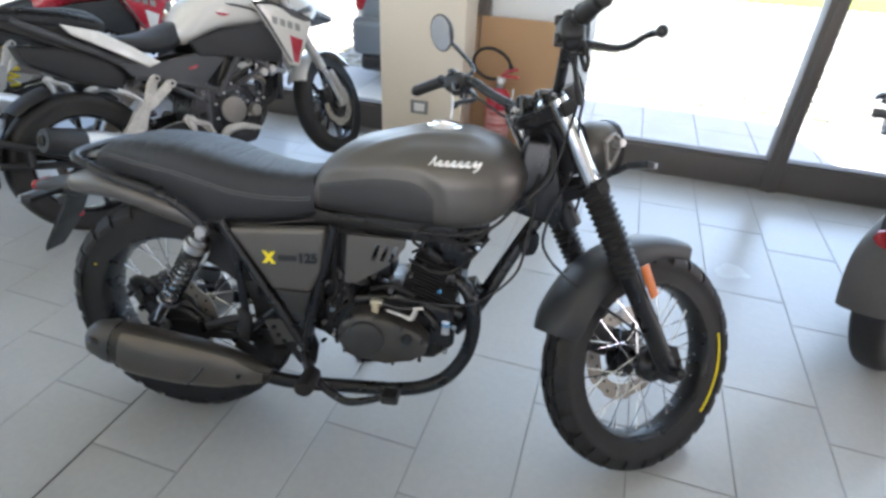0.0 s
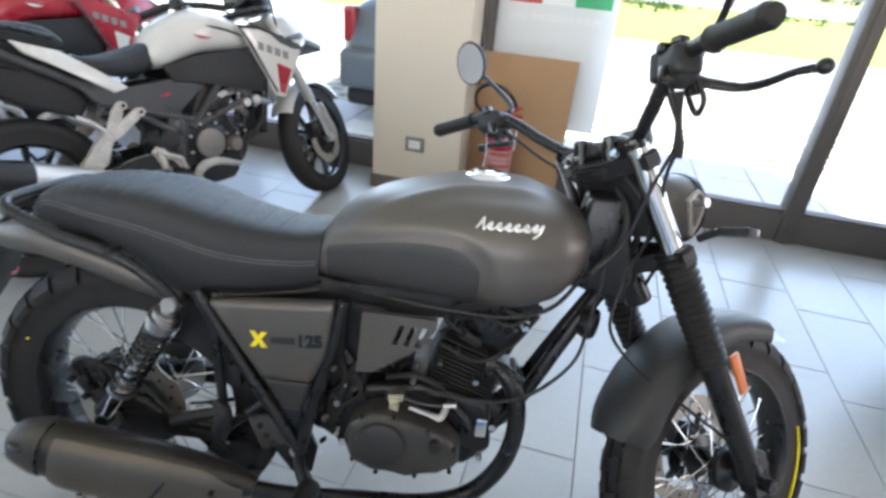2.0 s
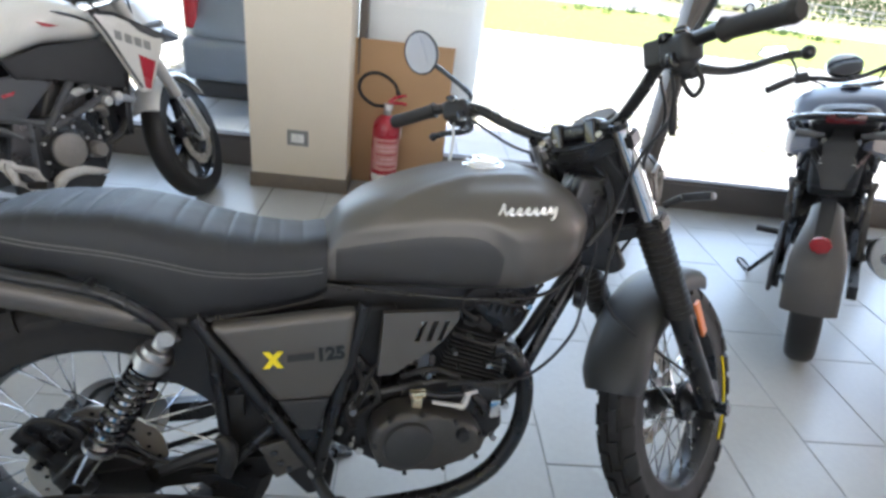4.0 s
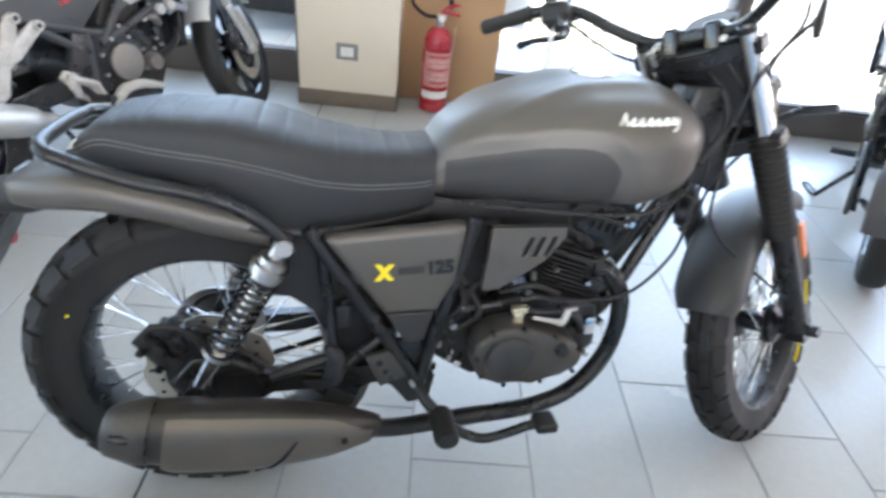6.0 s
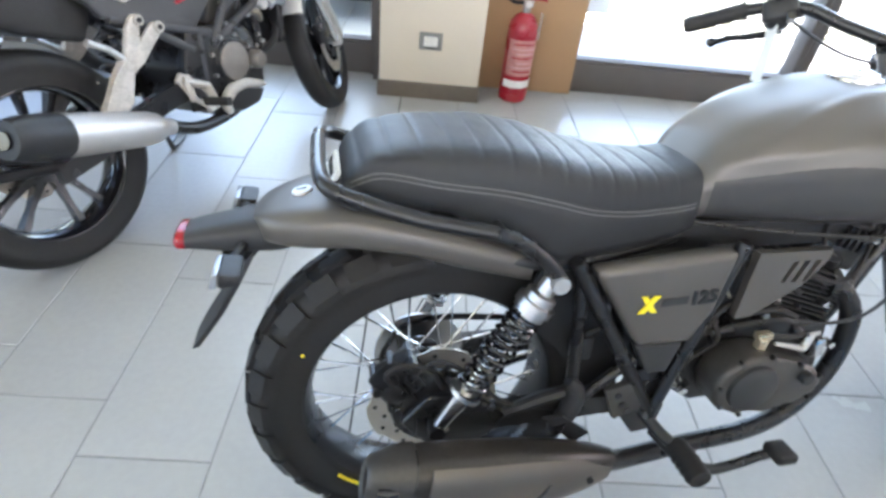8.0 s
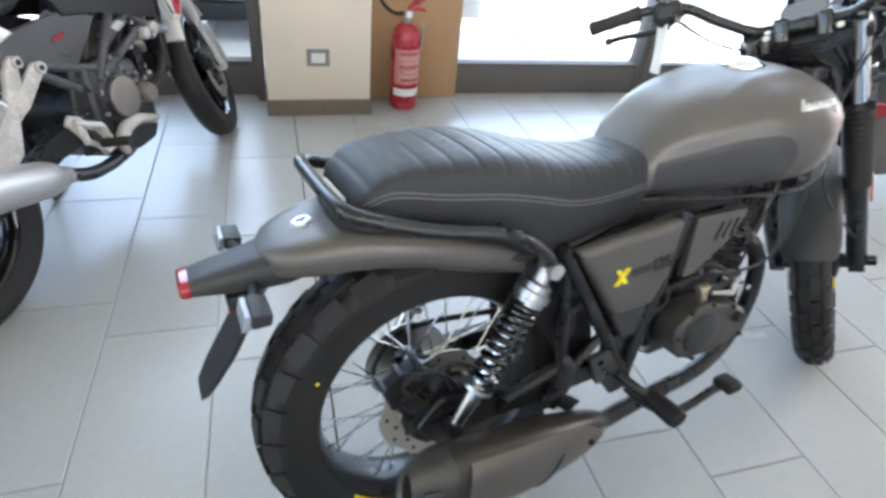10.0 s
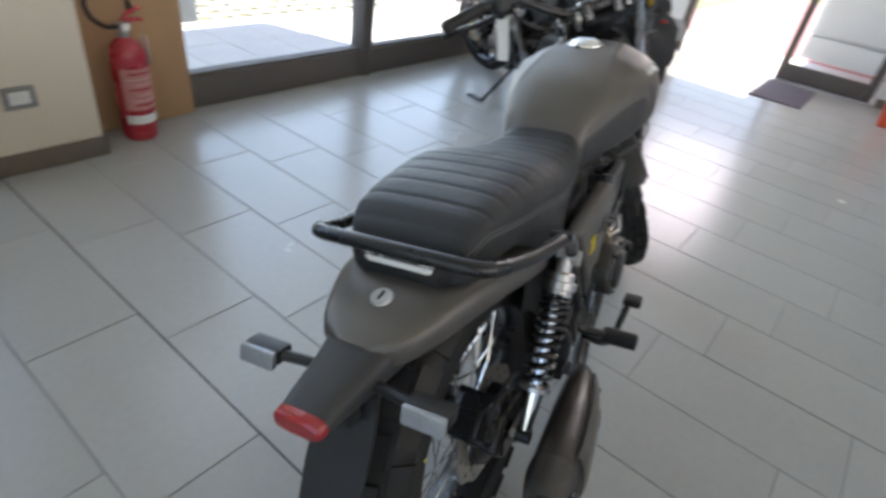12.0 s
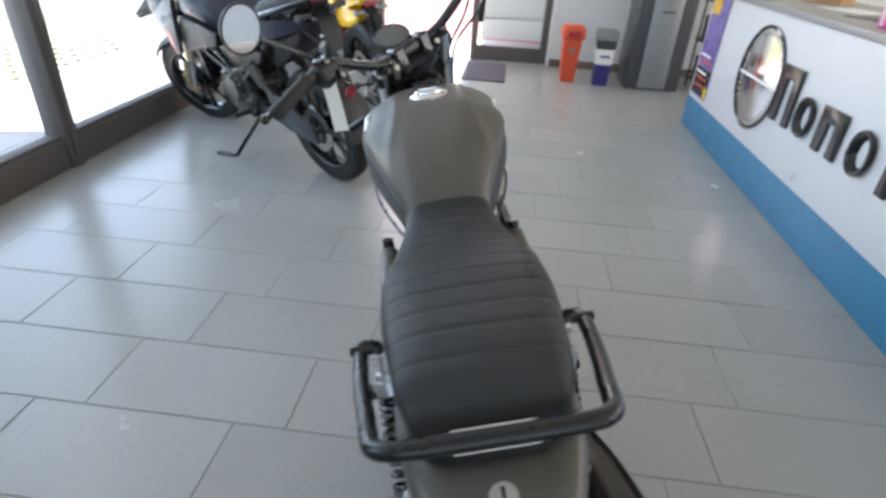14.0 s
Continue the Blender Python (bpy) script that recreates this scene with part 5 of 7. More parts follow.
    for k, (pts, r) in enumerate((([(.22, .03, .98), (.21, -.05, .90), (.20, -.06, .82), (.15, -.03, .76)], .008), ([(.25, .06, .97), (.285, .035, .91), (.290, -.01, .86), (.25, -.04, .80)], .007),
                                  ([(.25, -.05, .96), (.295, -.055, .90), (.30, .02, .85), (.26, .05, .80)], .006), ([(.20, -.06, .95), (.245, -.085, .88), (.27, -.06, .83)], .006))):
        part("wiring_loom", tube([SB(p) for p in pts], r, 8), "black_plastic", bike)
    part("cable_loop", tube([SB(p) for p in ((.112, -.285, 1.072), (.120, -.292, 1.040), (.128, -.275, 1.022), (.134, -.258, 1.040), (.130, -.250, 1.068))], .0045, 8, 4), "black_rubber", bike)
    part("cable_joint", tube([SB(p) for p in ((.118, -.250, 1.060), (.132, -.238, 1.020), (.150, -.225, .985), (.158, -.220, .965))], [.007, .005, .009, .006], 8, 4), "black_rubber", bike)
    part("loom_sleeve", loft([[SB((x + a * .034, c * .086, z)) for a, c in ((-.6, -1), (.6, -1), (1, -.6), (1, .6), (.6, 1), (-.6, 1), (-1, .6), (-1, -.6))] for x, z in ((.292, .835), (.276, .870), (.254, .915), (.228, .965))]), "black_plastic", bike, "black sleeve round the wiring behind the headlight")
    part("horn", lathe([(0, .018), (.03, .016), (.036, 0), (.03, -.012), (0, -.014)], 20, closed=False), "black_metal", bike, matrix=Matrix.Translation((.205, -.055, .66)) @ Matrix.Rotation(radians(60), 4, "Z"))
    return bike


def tank_pad(s):
    """Thin pad that follows the tank's flank inside the knee hollow."""
    b = bmesh.new()
    cols = []
    for i in range(41):
        x = -.342 + .312 * i / 40
        low_ = .704
        top_ = max((z for z in np.linspace(low_ + .004, .84, 90) if knee_edge(x, z, .014) < 0), default=low_ + .004)
        col = []
        for k in range(13):
            z = low_ + (top_ - low_) * k / 12
            edge = min(k, 12 - k, i, 40 - i, 2) / 2
            col.append(b.verts.new((x, s * (tank_side(x, z) - .0015 + .0042 * edge), z)))
        cols.append(col)
    for a, c in zip(cols, cols[1:]):
        for k in range(12):
            b.faces.new((a[k], a[k + 1], c[k + 1], c[k]))
    bmesh.ops.remove_doubles(b, verts=b.verts[:], dist=1e-5)
    return b


def peg_left():
    b = lathe([(0, .275), (.017, .273), (.020, .262), (.018, .250), (.020, .238), (.018, .226), (.020, .214), (.017, .190), (0, .19)], 16, closed=False)
    b.transform(Matrix.Translation((-.333, 0, .284)))
    tube([(-.378, .13, .318), (-.36, .17, .302), (-.345, .19, .292)], .012, 10, bm=b)
    return b


scrambler()


# ---- the other motorcycles ----
def pull(poly, y0, y1, bevel=.008):
    return prism(poly, y0, y1, bevel, 3)


def street_bike(m, label, c, steer=24, group="parked motorcycles", muffler="low", drop=0.0, flap=False, hoop=False, wrapped=False):
    """A naked or touring street motorcycle; c names the materials of its bodywork."""
    bike, at = thing("motorcycle", m, label, "motorcycle", group), m.copy()
    wide = 1.28 if hoop else .90
    ra, fa = Vector((-.68, 0, .315)), Vector((.70, 0, .300))
    u = Vector((-.42, 0, .907)).normalized()
    A = Vector((.40, 0, .80))
    S = Matrix.Translation(A) @ Matrix.Rotation(radians(steer), 4, u) @ Matrix.Translation(-A)
    SH = Matrix(((1, 0, 0, 0), (0, 1, 0, 0), (drop / .4, 0, 1, drop / .4 * .36), (0, 0, 0, 1)))
    wheel(bike, "rear_wheel", Matrix.Translation(ra), .315, c["tyre_half"], .222, 10, "black_gloss", 1, .115, tread=False, label="black cast rear wheel", fine=False)
    wheel(bike, "front_wheel", S @ Matrix.Translation(fa), .300, .058, .218, 10, "black_gloss", -1, .135, tread=False, label="black cast front wheel", fine=False)
    part("rim_stripe", lathe([(.2275, -.046), (.2305, -.046), (.2305, -.048), (.2275, -.048)], 40), c["stripe"], bike, matrix=Matrix.Translation(ra))
    # fuel tank
    rr = []
    xs, zt, zb, hw_ = [-.17, -.12, -.02, .08, .18, .27, .33], [.84, .90, .965, .985, .965, .92, .86], [.77, .75, .78, .80, .80, .80, .82], [.09, .12, .155, .165, .155, .125, .08]
    for x in np.linspace(xs[0], xs[-1], 26):
        T, B, w_ = (curve_at(x, xs, q) for q in (zt, zb, hw_))
        w_ *= wide
        rr.append([(x, w_ * math.copysign(abs(math.cos(a)) ** .75, math.cos(a)), (T + B) / 2 + (T - B) / 2 * math.copysign(abs(math.sin(a)) ** .7, math.sin(a))) for a in (2 * math.pi * j / 28 for j in range(28))])
    tk = part("fuel_tank", loft(rr), c["tank"], bike, c["tank_label"], sharp=60)
    part("filler_cap", lathe([(0, .01), (.035, .01), (.042, 0), (0, -.005)], 20, closed=False), "black_gloss", tk, matrix=Matrix.Translation((.06, 0, .987)) @ Euler((radians(90), 0, 0)).to_matrix().to_4x4())
    # lower tank side and shroud
    for s in (-1, 1):
        part("tank_side", pull([(-.13, .77), (.02, .80), (.26, .81), (.36, .72), (.34, .60), (.22, .63), (.05, .68), (-.10, .70)], s * .115, s * .150 * wide), c["flank"], bike)
        sh = part("shroud", pull([(.22, .915), (.33, .905), (.54, .81), (.545, .775), (.425, .575), (.375, .585), (.33, .70), (.27, .83)], s * .150 * wide, s * .172 * wide), c["shroud"], bike, c["shroud_label"])
        part("shroud_flash", prism([(.40, .735), (.475, .700), (.420, .590), (.395, .600)], s * .1725 * wide, s * .1745 * wide), c["accent"], sh)
        for k in range(4):
            x, z = .315 + .042 * k, .838 - .016 * k
            part("shroud_mark", prism([(x, z), (x + .030, z - .011), (x + .024, z - .046), (x - .004, z - .034)], s * .1725 * wide, s * .1742 * wide), "grey_plastic", sh)
        part("shroud_line", prism([(.225, .905), (.27, .83), (.33, .70), (.375, .60), (.385, .605), (.342, .70), (.285, .83), (.24, .905)], s * .1725 * wide, s * .1738 * wide), "dark_plastic", sh)
        if wrapped:
            part("shroud_edge", prism([(.22, .915), (.33, .905), (.54, .81), (.545, .795), (.33, .889), (.235, .899)], s * .1725 * wide, s * .1745 * wide), "black_plastic", sh)
            part("shroud_beak", prism([(.37, .882), (.45, .846), (.555, .797), (.565, .785), (.50, .792), (.43, .826)], s * .1726 * wide, s * .1765 * wide), "dark_plastic", sh, "dark upper wing of the shroud")
            part("tank_swoosh", tube([(x, s * (curve_at(x, xs, hw_) * wide + .0012), z) for x, z in ((.085, .915), (.13, .905), (.18, .892), (.23, .875), (.265, .860))], [.002, .006, .006, .005, .002], 6, 3), "dark_plastic", tk)
        part("tank_flash", prism([(.02, .885), (.10, .865), (.065, .862), (.04, .868)], s * .164 * wide, s * .1672 * wide), c["accent"], tk)
        part("tail_panel", pull([(-.63, .90), (-.49, .855), (-.385, .78), (-.28, .70), (-.34, .685), (-.47, .775), (-.60, .855)], s * .105, s * .140), c["tail"], bike, c["tail_label"], matrix=SH)
        part("side_panel", pull([(-.45, .715), (-.30, .70), (-.10, .715), (.03, .675), (-.12, .555), (-.25, .605), (-.42, .66)], s * .100, s * .130), c["side"], bike)
        part("panel_flash", prism([(-.165, .657), (-.115, .664), (-.122, .652), (-.160, .646)], s * .1305, s * .1320), c["accent"], bike)
        for a, b in (((.125, .694), (-.05, .50)), ((-.05, .50), (.24, .60)), ((.24, .60), (.125, .694)), ((-.10, .56), (-.14, .32)), ((.30, .82), (.125, .694)), ((-.13, .60), (-.50, .76)), ((-.50, .76), (-.78, .93)), ((-.14, .50), (-.55, .80)), ((.24, .60), (.34, .86)), ((.02, .585), (.18, .655)), ((-.40, .655), (-.05, .535))):
            part("frame_tube", rod((a[0], s * .118, a[1]), (b[0], s * .118 if b[0] > -.4 else s * .09, b[1]), .0150, 10), "dark_plastic" if wrapped else "black_metal", bike)
        part("pivot_plate", pull([(-.16, .56), (-.06, .55), (-.05, .42), (-.10, .30), (-.22, .31), (-.21, .42)], s * .105, s * .128), "black_metal", bike)
        # cast brackets
        pb = prism([(-.385, .50), (-.355, .555), (-.318, .640), (-.345, .652), (-.372, .628), (-.412, .545)], s * .128, s * .150, .007, 3)
        prism([(-.405, .495), (-.360, .520), (-.255, .590), (-.250, .618), (-.282, .622), (-.372, .560)], s * .130, s * .152, .007, 3, bm=pb)
        prism([(-.375, .545), (-.40, .50), (-.43, .425), (-.50, .375), (-.55, .385), (-.535, .435), (-.46, .50), (-.42, .55)], s * .125, s * .148, .008, 3, bm=pb)
        for x, z in ((-.330, .637), (-.268, .604), (-.525, .395)):
            rod((x, s * .124, z), (x, s * .157, z), .017, 14, bm=pb)
        for v in pb.verts:
            v.co += noise.noise_vector(v.co * 40) * (.004 if wrapped else .0005)
        part("passenger_bracket", pb, c["bracket"], bike, "pale cast bracket still in wrapping film" if wrapped else "cast passenger bracket")
        for x, z in ((-.330, .637), (-.268, .604), (-.525, .395)):
            part("bracket_hole", rod((x, s * .155, z), (x, s * .160, z), .008, 10), "black_plastic", bike)
        if wrapped:
            part("bracket_stay", tube([(-.41, s * .135, .545), (-.45, s * .140, .585), (-.50, s * .138, .615)], [.012, .009, .011], 8, 4), "alu", bike)
        fb = prism([(-.262, .432), (-.235, .452), (-.205, .440), (-.198, .410), (-.150, .385), (-.118, .338), (-.128, .302), (-.165, .300), (-.185, .330), (-.225, .352), (-.240, .395)], s * .125, s * .143, .006)
        for p, q, r in (((-.240, .430), (-.150, .385), .012), ((-.150, .385), (-.130, .312), .013), ((-.130, .312), (-.175, .305), .012), ((-.225, .36), (-.235, .425), .012)):
            rod((p[0], s * .147, p[1]), (q[0], s * .147, q[1]), r, 8, bm=fb)
        for v in fb.verts:
            v.co += noise.noise_vector(v.co * 45) * (.005 if wrapped else .001)
        part("foot_bracket", fb, c["bracket"], bike, "pale cast foot peg bracket")
        part("bracket_opening", prism([(-.205, .395), (-.185, .385), (-.165, .355), (-.185, .345), (-.205, .365)], s * .1440, s * .1535, .002), "black_plastic", bike)
        part("foot_peg", rod((-.19, s * .165, .345), (-.18, s * .262, .350), .015, 10), "black_rubber", bike)
        part("swingarm", loft([[(x, s * (.12 if x > -.5 else .128) + a * .016, z + b * h) for a, b in ((-1, -1), (1, -1), (1, 1), (-1, 1))] for x, z, h in ((-.14, .40, .03), (-.32, .385, .034), (-.52, .345, .03), (-.72, .315, .026))]), "black_metal", bike)
    # seats
    for name, xs, zt, zb, hw_ in (("rider_seat", [-.50, -.44, -.34, -.22, -.14], [.86, .835, .825, .845, .865], [.80, .78, .75, .73, .76], [.11, .135, .14, .11, .085]), ("pillion_seat", [-.84, -.78, -.62, -.50, -.46], [.955, .97, .965, .94, .90], [.925, .91, .88, .85, .85], [.05, .08, .105, .115, .11])):
        rr = []
        for x in np.linspace(xs[0], xs[-1], 18):
            T, B, w_ = (curve_at(x, xs, q) for q in (zt, zb, hw_))
            rr.append([(x, w_ * math.copysign(abs(math.cos(a)) ** .6, math.cos(a)), (T + B) / 2 + (T - B) / 2 * math.copysign(abs(math.sin(a)) ** .6, math.sin(a))) for a in (2 * math.pi * j / 24 for j in range(24))])
        part(name, loft(rr), "seat", bike, "black vinyl seat", sharp=60, matrix=SH if name == "pillion_seat" else None)
    part("tail_body", pull([(-.87, .945), (-.55, .90), (-.40, .80), (-.34, .70), (-.48, .735), (-.62, .82), (-.85, .90)], -.085, .085, .02), c["tail_body"], bike, matrix=SH)
    part("under_tail", pull([(-.80, .84), (-.55, .80), (-.40, .68), (-.46, .60), (-.62, .66), (-.78, .76)], -.080, .080, .02), c["under"], bike, matrix=SH)
    part("tail_lamp", box(-.895, -.868, -.055, .055, .905, .938, .008), "lamp_unlit" if hoop else "red_lens", bike, "unlit dark red tail lamp" if hoop else "red tail lamp", matrix=SH)
    if hoop:
        for s in (-1, 1):
            part("tail_strut", rod((-.86, s * .035, .74), (-.70, s * .150, .92), .011, 8), "black_metal", bike, matrix=SH)
            part("tail_shell", loft([[(x, s * (y + dy), z + dz) for dy, dz in ((-.012, .0), (.012, .012), (.012, -.075 * k), (-.012, -.085 * k))] for x, y, z, k in ((-.84, .075, .905, .3), (-.74, .135, .905, .8), (-.60, .165, .89, 1), (-.45, .165, .86, 1))]), c["tail"], bike)
        part("swingarm_cover", prism([(-.80, .30), (-.76, .40), (-.52, .50), (-.40, .48), (-.44, .40), (-.66, .31)], .132, .150, .008), "dark_plastic", bike)
        part("grab_hoop", tube([(-.48, .155, .865), (-.62, .175, .895), (-.76, .165, .915), (-.85, .115, .925), (-.885, 0, .930), (-.85, -.115, .925), (-.76, -.165, .915), (-.62, -.175, .895), (-.48, -.155, .865)], .0125, 10, 5), "black_gloss", bike, "black hoop-shaped grab rail", matrix=SH)
    else:
        for s in (-1, 1):
            part("passenger_grip", tube([(-.50, s * .13, .90), (-.62, s * .15, .935), (-.78, s * .13, .965), (-.86, s * .08, .965)], .012, 8), "black_metal", bike, matrix=SH)
    # plate holder and wheel hugger
    part("plate_holder", loft([[(x, -w_, z), (x, w_, z), (x - .012, w_, z - .006), (x - .012, -w_, z - .006)] for x, z, w_ in (((-.80, .895, .028), (-.868, .865, .030), (-.892, .842, .048), (-.904, .805, .044), (-.914, .770, .054), (-.926, .735, .040), (-.935, .70, .030)) if hoop else ((-.80, .895, .045), (-.865, .865, .060), (-.895, .815, .064), (-.915, .755, .058), (-.930, .70, .040)))]), "black_plastic", bike, "black plastic plate holder", matrix=SH)
    for y, z, x in ((-.048, .85, -.878), (.048, .85, -.878), (-.045, .775, -.912), (.045, .775, -.912)):
        part("plate_bolt", rod((x + .012, y, z), (x - .010, y, z - .004), .008, 8), "steel", bike, matrix=SH)
    part("hugger_tongue", loft([[(x, -.022, z), (x, .022, z), (x - .012, .022, z - .006), (x - .012, -.022, z - .006)] for x, z in ((-.90, .72), (-.935, .66), (-.96, .60))]), "black_plastic", bike)
    if not hoop:
        part("tail_trim", tube([(-.70, .118, .950), (-.80, .105, .962), (-.865, .07, .960), (-.885, 0, .958), (-.865, -.07, .960), (-.80, -.105, .962), (-.70, -.118, .950)], .0065, 8), "black_metal", bike, matrix=SH)
    for s in (-1, 1):
        part("rear_indicator", rod((-.86, s * .05, .865), (-.87, s * .135, .872), .009, 8, .016), "dark_plastic" if hoop else "clear_lens", bike, matrix=SH)
    hg = []
    for a in np.linspace(radians(100), radians(c["hug_end"]), 20):
        w_ = (.052 + .036 * smooth01(radians(104), radians(150), a)) if hoop else .075 + .012 * math.sin(a)
        arc = [(-1.45 + 2.9 * q / 10) for q in range(11)]
        pr_ = [(.322 + .036 * math.cos(q), w_ * math.sin(q)) for q in arc] + [(.317 + .035 * math.cos(q), w_ * .94 * math.sin(q)) for q in arc[::-1]]
        hg.append([(ra.x + r * math.cos(a), y, ra.z + r * math.sin(a)) for r, y in pr_])
    part("rear_mudguard", loft(hg), c["hugger"], bike, "dark plastic mudguard close over the rear wheel", sharp=60)
    part("rear_reflector", lathe([(0, -.012), (.032, -.010), (.034, 0), (0, .002)], 8, closed=False), "red_lens", bike, "red reflector on the rear mudguard", matrix=Matrix.Translation((ra.x - .285, 0, ra.z + .262)) @ Matrix.Rotation(radians(-14), 4, "Y") @ Matrix.Rotation(radians(-90), 4, "Z"))
    part("mudguard_stay", rod((-.70, .10, .33), (-.98, .07, .40), .012, 8), "black_metal", bike)
    if flap:
        fp = loft([[(x, -w_, z), (x, w_, z), (x - .022, w_, z - .004), (x - .022, -w_, z - .004)] for x, z, w_ in ((-.935, .62, .070), (-.975, .56, .095), (-1.005, .47, .098), (-1.020, .37, .092), (-1.028, .31, .070))])
        bmesh.ops.bevel(fp, geom=fp.edges[:], offset=.005, segments=2, affect="EDGES")
        part("mud_flap", fp, "black_plastic", bike, "black plate-like splash guard behind the rear wheel")
        for a, b in (((-.70, -.13, .335), (-1.005, -.09, .40)), ((-.72, -.13, .36), (-.990, -.09, .50)), ((-.90, -.115, .375), (-.89, -.11, .44)), ((-1.00, -.085, .44), (-.985, .085, .50))):
            part("flap_arm", rod(a, b, .016, 8), "black_plastic", bike)
    # engine
    eng = part("engine", pull([(-.20, .45), (-.14, .55), (.02, .56), (.12, .52), (.17, .42), (.15, .30), (.02, .25), (-.14, .27), (-.20, .34)], -.125, .125, .02), "black_metal", bike, "black engine block")
    for s in (-1, 1):
        part("engine_cover", lathe([(0, s * .150), (.066, s * .149), (.074, s * .145), (.078, s * .136), (.095, s * .130), (.102, s * .118), (0, s * .116)], 32, closed=False, origin=(.0, 0, .425)), "black_metal", eng)
        part("cover_disc", lathe([(0, s * .1555), (.056, s * .1550), (.064, s * .153), (.068, s * .147), (0, s * .146)], 32, closed=False, origin=(.0, 0, .425)), "cast_brown", eng, "warm grey round engine cover")
        b0 = None
        for k in range(8):
            a = 2 * math.pi * k / 8 + .3
            mm_ = pose(.0 + .092 * math.cos(a), s * .128, .425 + .092 * math.sin(a))
            if b0 is None:
                b0 = part("cover_bolt", rod((0, -.012, 0), (0, .012, 0), .007, 8), "steel", eng)
                b0.matrix_basis = mm_
            else:
                again(b0, mm_)
        part("water_pump", lathe([(0, s * .165), (.026, s * .165), (.034, s * .15), (.036, s * .12), (0, s * .118)], 18, closed=False, origin=(.115, 0, .40)), "cast_brown", eng)
    part("cylinder", pull([(-.04, .53), (.12, .50), (.20, .66), (.06, .72)], -.085, .085, .012), "engine_grey", eng)
    part("cylinder_head", pull([(.05, .66), (.20, .62), (.25, .72), (.10, .77)], -.095, .095, .014), "black_metal", eng)
    rnd = random.Random(11)
    for k in range(26):
        x, z = rnd.uniform(-.16, .20), rnd.uniform(.28, .70)
        if math.hypot(x, z - .425) < .105:
            continue
        part("engine_bolt", rod((x, -.120 - .012 * rnd.random(), z), (x, -.108, z), rnd.uniform(.005, .009), 7), "steel" if k % 3 else "alu", eng)
    for k, (p, q, r) in enumerate((((.05, .60), (.17, .63), .016), ((.02, .545), (.10, .52), .012), ((.16, .56), (.22, .52), .014), ((-.13, .52), (-.10, .44), .013))):
        part("engine_duct", tube([(p[0], -.095, p[1]), ((p[0] + q[0]) / 2, -.122, (p[1] + q[1]) / 2 + .01), (q[0], -.100, q[1])], r, 9, 4), ("alu", "black_rubber", "cast_brown", "black_metal")[k], eng)
    for x, z in ((.215, .575), (.265, .585)):
        part("horn", lathe([(0, -.150), (.017, -.149), (.021, -.143), (.021, -.120), (0, -.118)], 18, closed=False, origin=(x, 0, z)), "alu", bike)
    part("coolant_elbow", tube([(.25, -.13, .555), (.29, -.135, .575), (.33, -.135, .560), (.345, -.12, .58)], [.012, .016, .014, .012], 10, 4), "clear_lens", bike, "pale coolant elbow in film")
    part("injector", rod((-.02, -.07, .62), (-.08, -.05, .70), .022, 10), "alu", eng)
    part("radiator", pull([(.33, .72), (.36, .72), (.30, .42), (.27, .42)], -.135, .135, .006), "black_metal", bike)
    part("coolant_hose", tube([(.31, -.10, .50), (.24, -.13, .44), (.15, -.12, .40)], .014, 8), "black_rubber", bike)
    part("header_pipe", tube([(.20, -.04, .62), (.235, -.05, .52), (.205, -.06, .37), (.10, -.08, .275), (-.05, -.11, .25), (-.22, -.130, .26), (-.34, -.143, .308)], .021, 10), "black_metal" if wrapped else "steel", bike)
    part("belly_rim", tube([(-.075, -.135, .262), (-.085, -.140, .300), (-.050, -.144, .335), (.020, -.142, .338), (.085, -.136, .318), (.135, -.128, .300)], [.015, .021, .022, .020, .016, .010], 10, 4), c["bracket"], bike, "pale curved rim under the engine")
    part("belly_cover", pull([(-.08, .325), (.03, .325), (.13, .285), (.09, .245), (.0, .240), (-.06, .265)], -.134, -.105, .010), "black_plastic", bike)
    if muffler == "low":
        p, q = Vector((-.34, -.145, .310)), Vector((-.86, -.265, .495))
        d = q - p
        mf = part("muffler", tube([p, p + d * .08, p + d * .2, p + d * .75], [.026, .030, .052, .058], 20, 3), "satin", bike, "satin steel muffler")
        part("end_cap", tube([p + d * .74, p + d * .80, p + d * .93, p + d], [.059, .060, .055, .046], 20, 3), "black_plastic", mf, "black muffler end cap")
        part("outlet", rod(p + d * .98, p + d * 1.012, .022, 14), "black_gloss", mf)
    else:
        mf = part("muffler", loft([[(x, -.215 + .060 * k * math.copysign(abs(math.cos(q)) ** .8, math.cos(q)), z + .078 * k * math.sin(q) + .02 * k * math.cos(q)) for q in (2 * math.pi * n_ / 18 for n_ in range(18))] for x, z, k in ((-.22, .30, .4), (-.30, .33, .8), (-.50, .40, 1.0), (-.72, .47, 1.0))]), "black_metal", bike, "short black muffler")
        part("end_plate", loft([[(x, -.215 + .060 * k * math.copysign(abs(math.cos(q)) ** .8, math.cos(q)), z + .078 * k * math.sin(q) + .02 * k * math.cos(q)) for q in (2 * math.pi * n_ / 18 for n_ in range(18))] for x, z, k in ((-.715, .469, 1.04), (-.735, .475, .98))]), "alu", mf, "pale metal muffler end plate")
        part("outlet", rod((-.73, -.205, .474), (-.742, -.205, .477), .02, 12), "black_gloss", mf)
    part("rear_spring", coil((-.30, 0, .66), (-.38, 0, .42), .035, .008, 6), c["spring"], bike)
    def on_floor(x, y):
        return (x, y, (.006 - at[2][0] * x - at[2][1] * y - at[2][3]) / at[2][2])

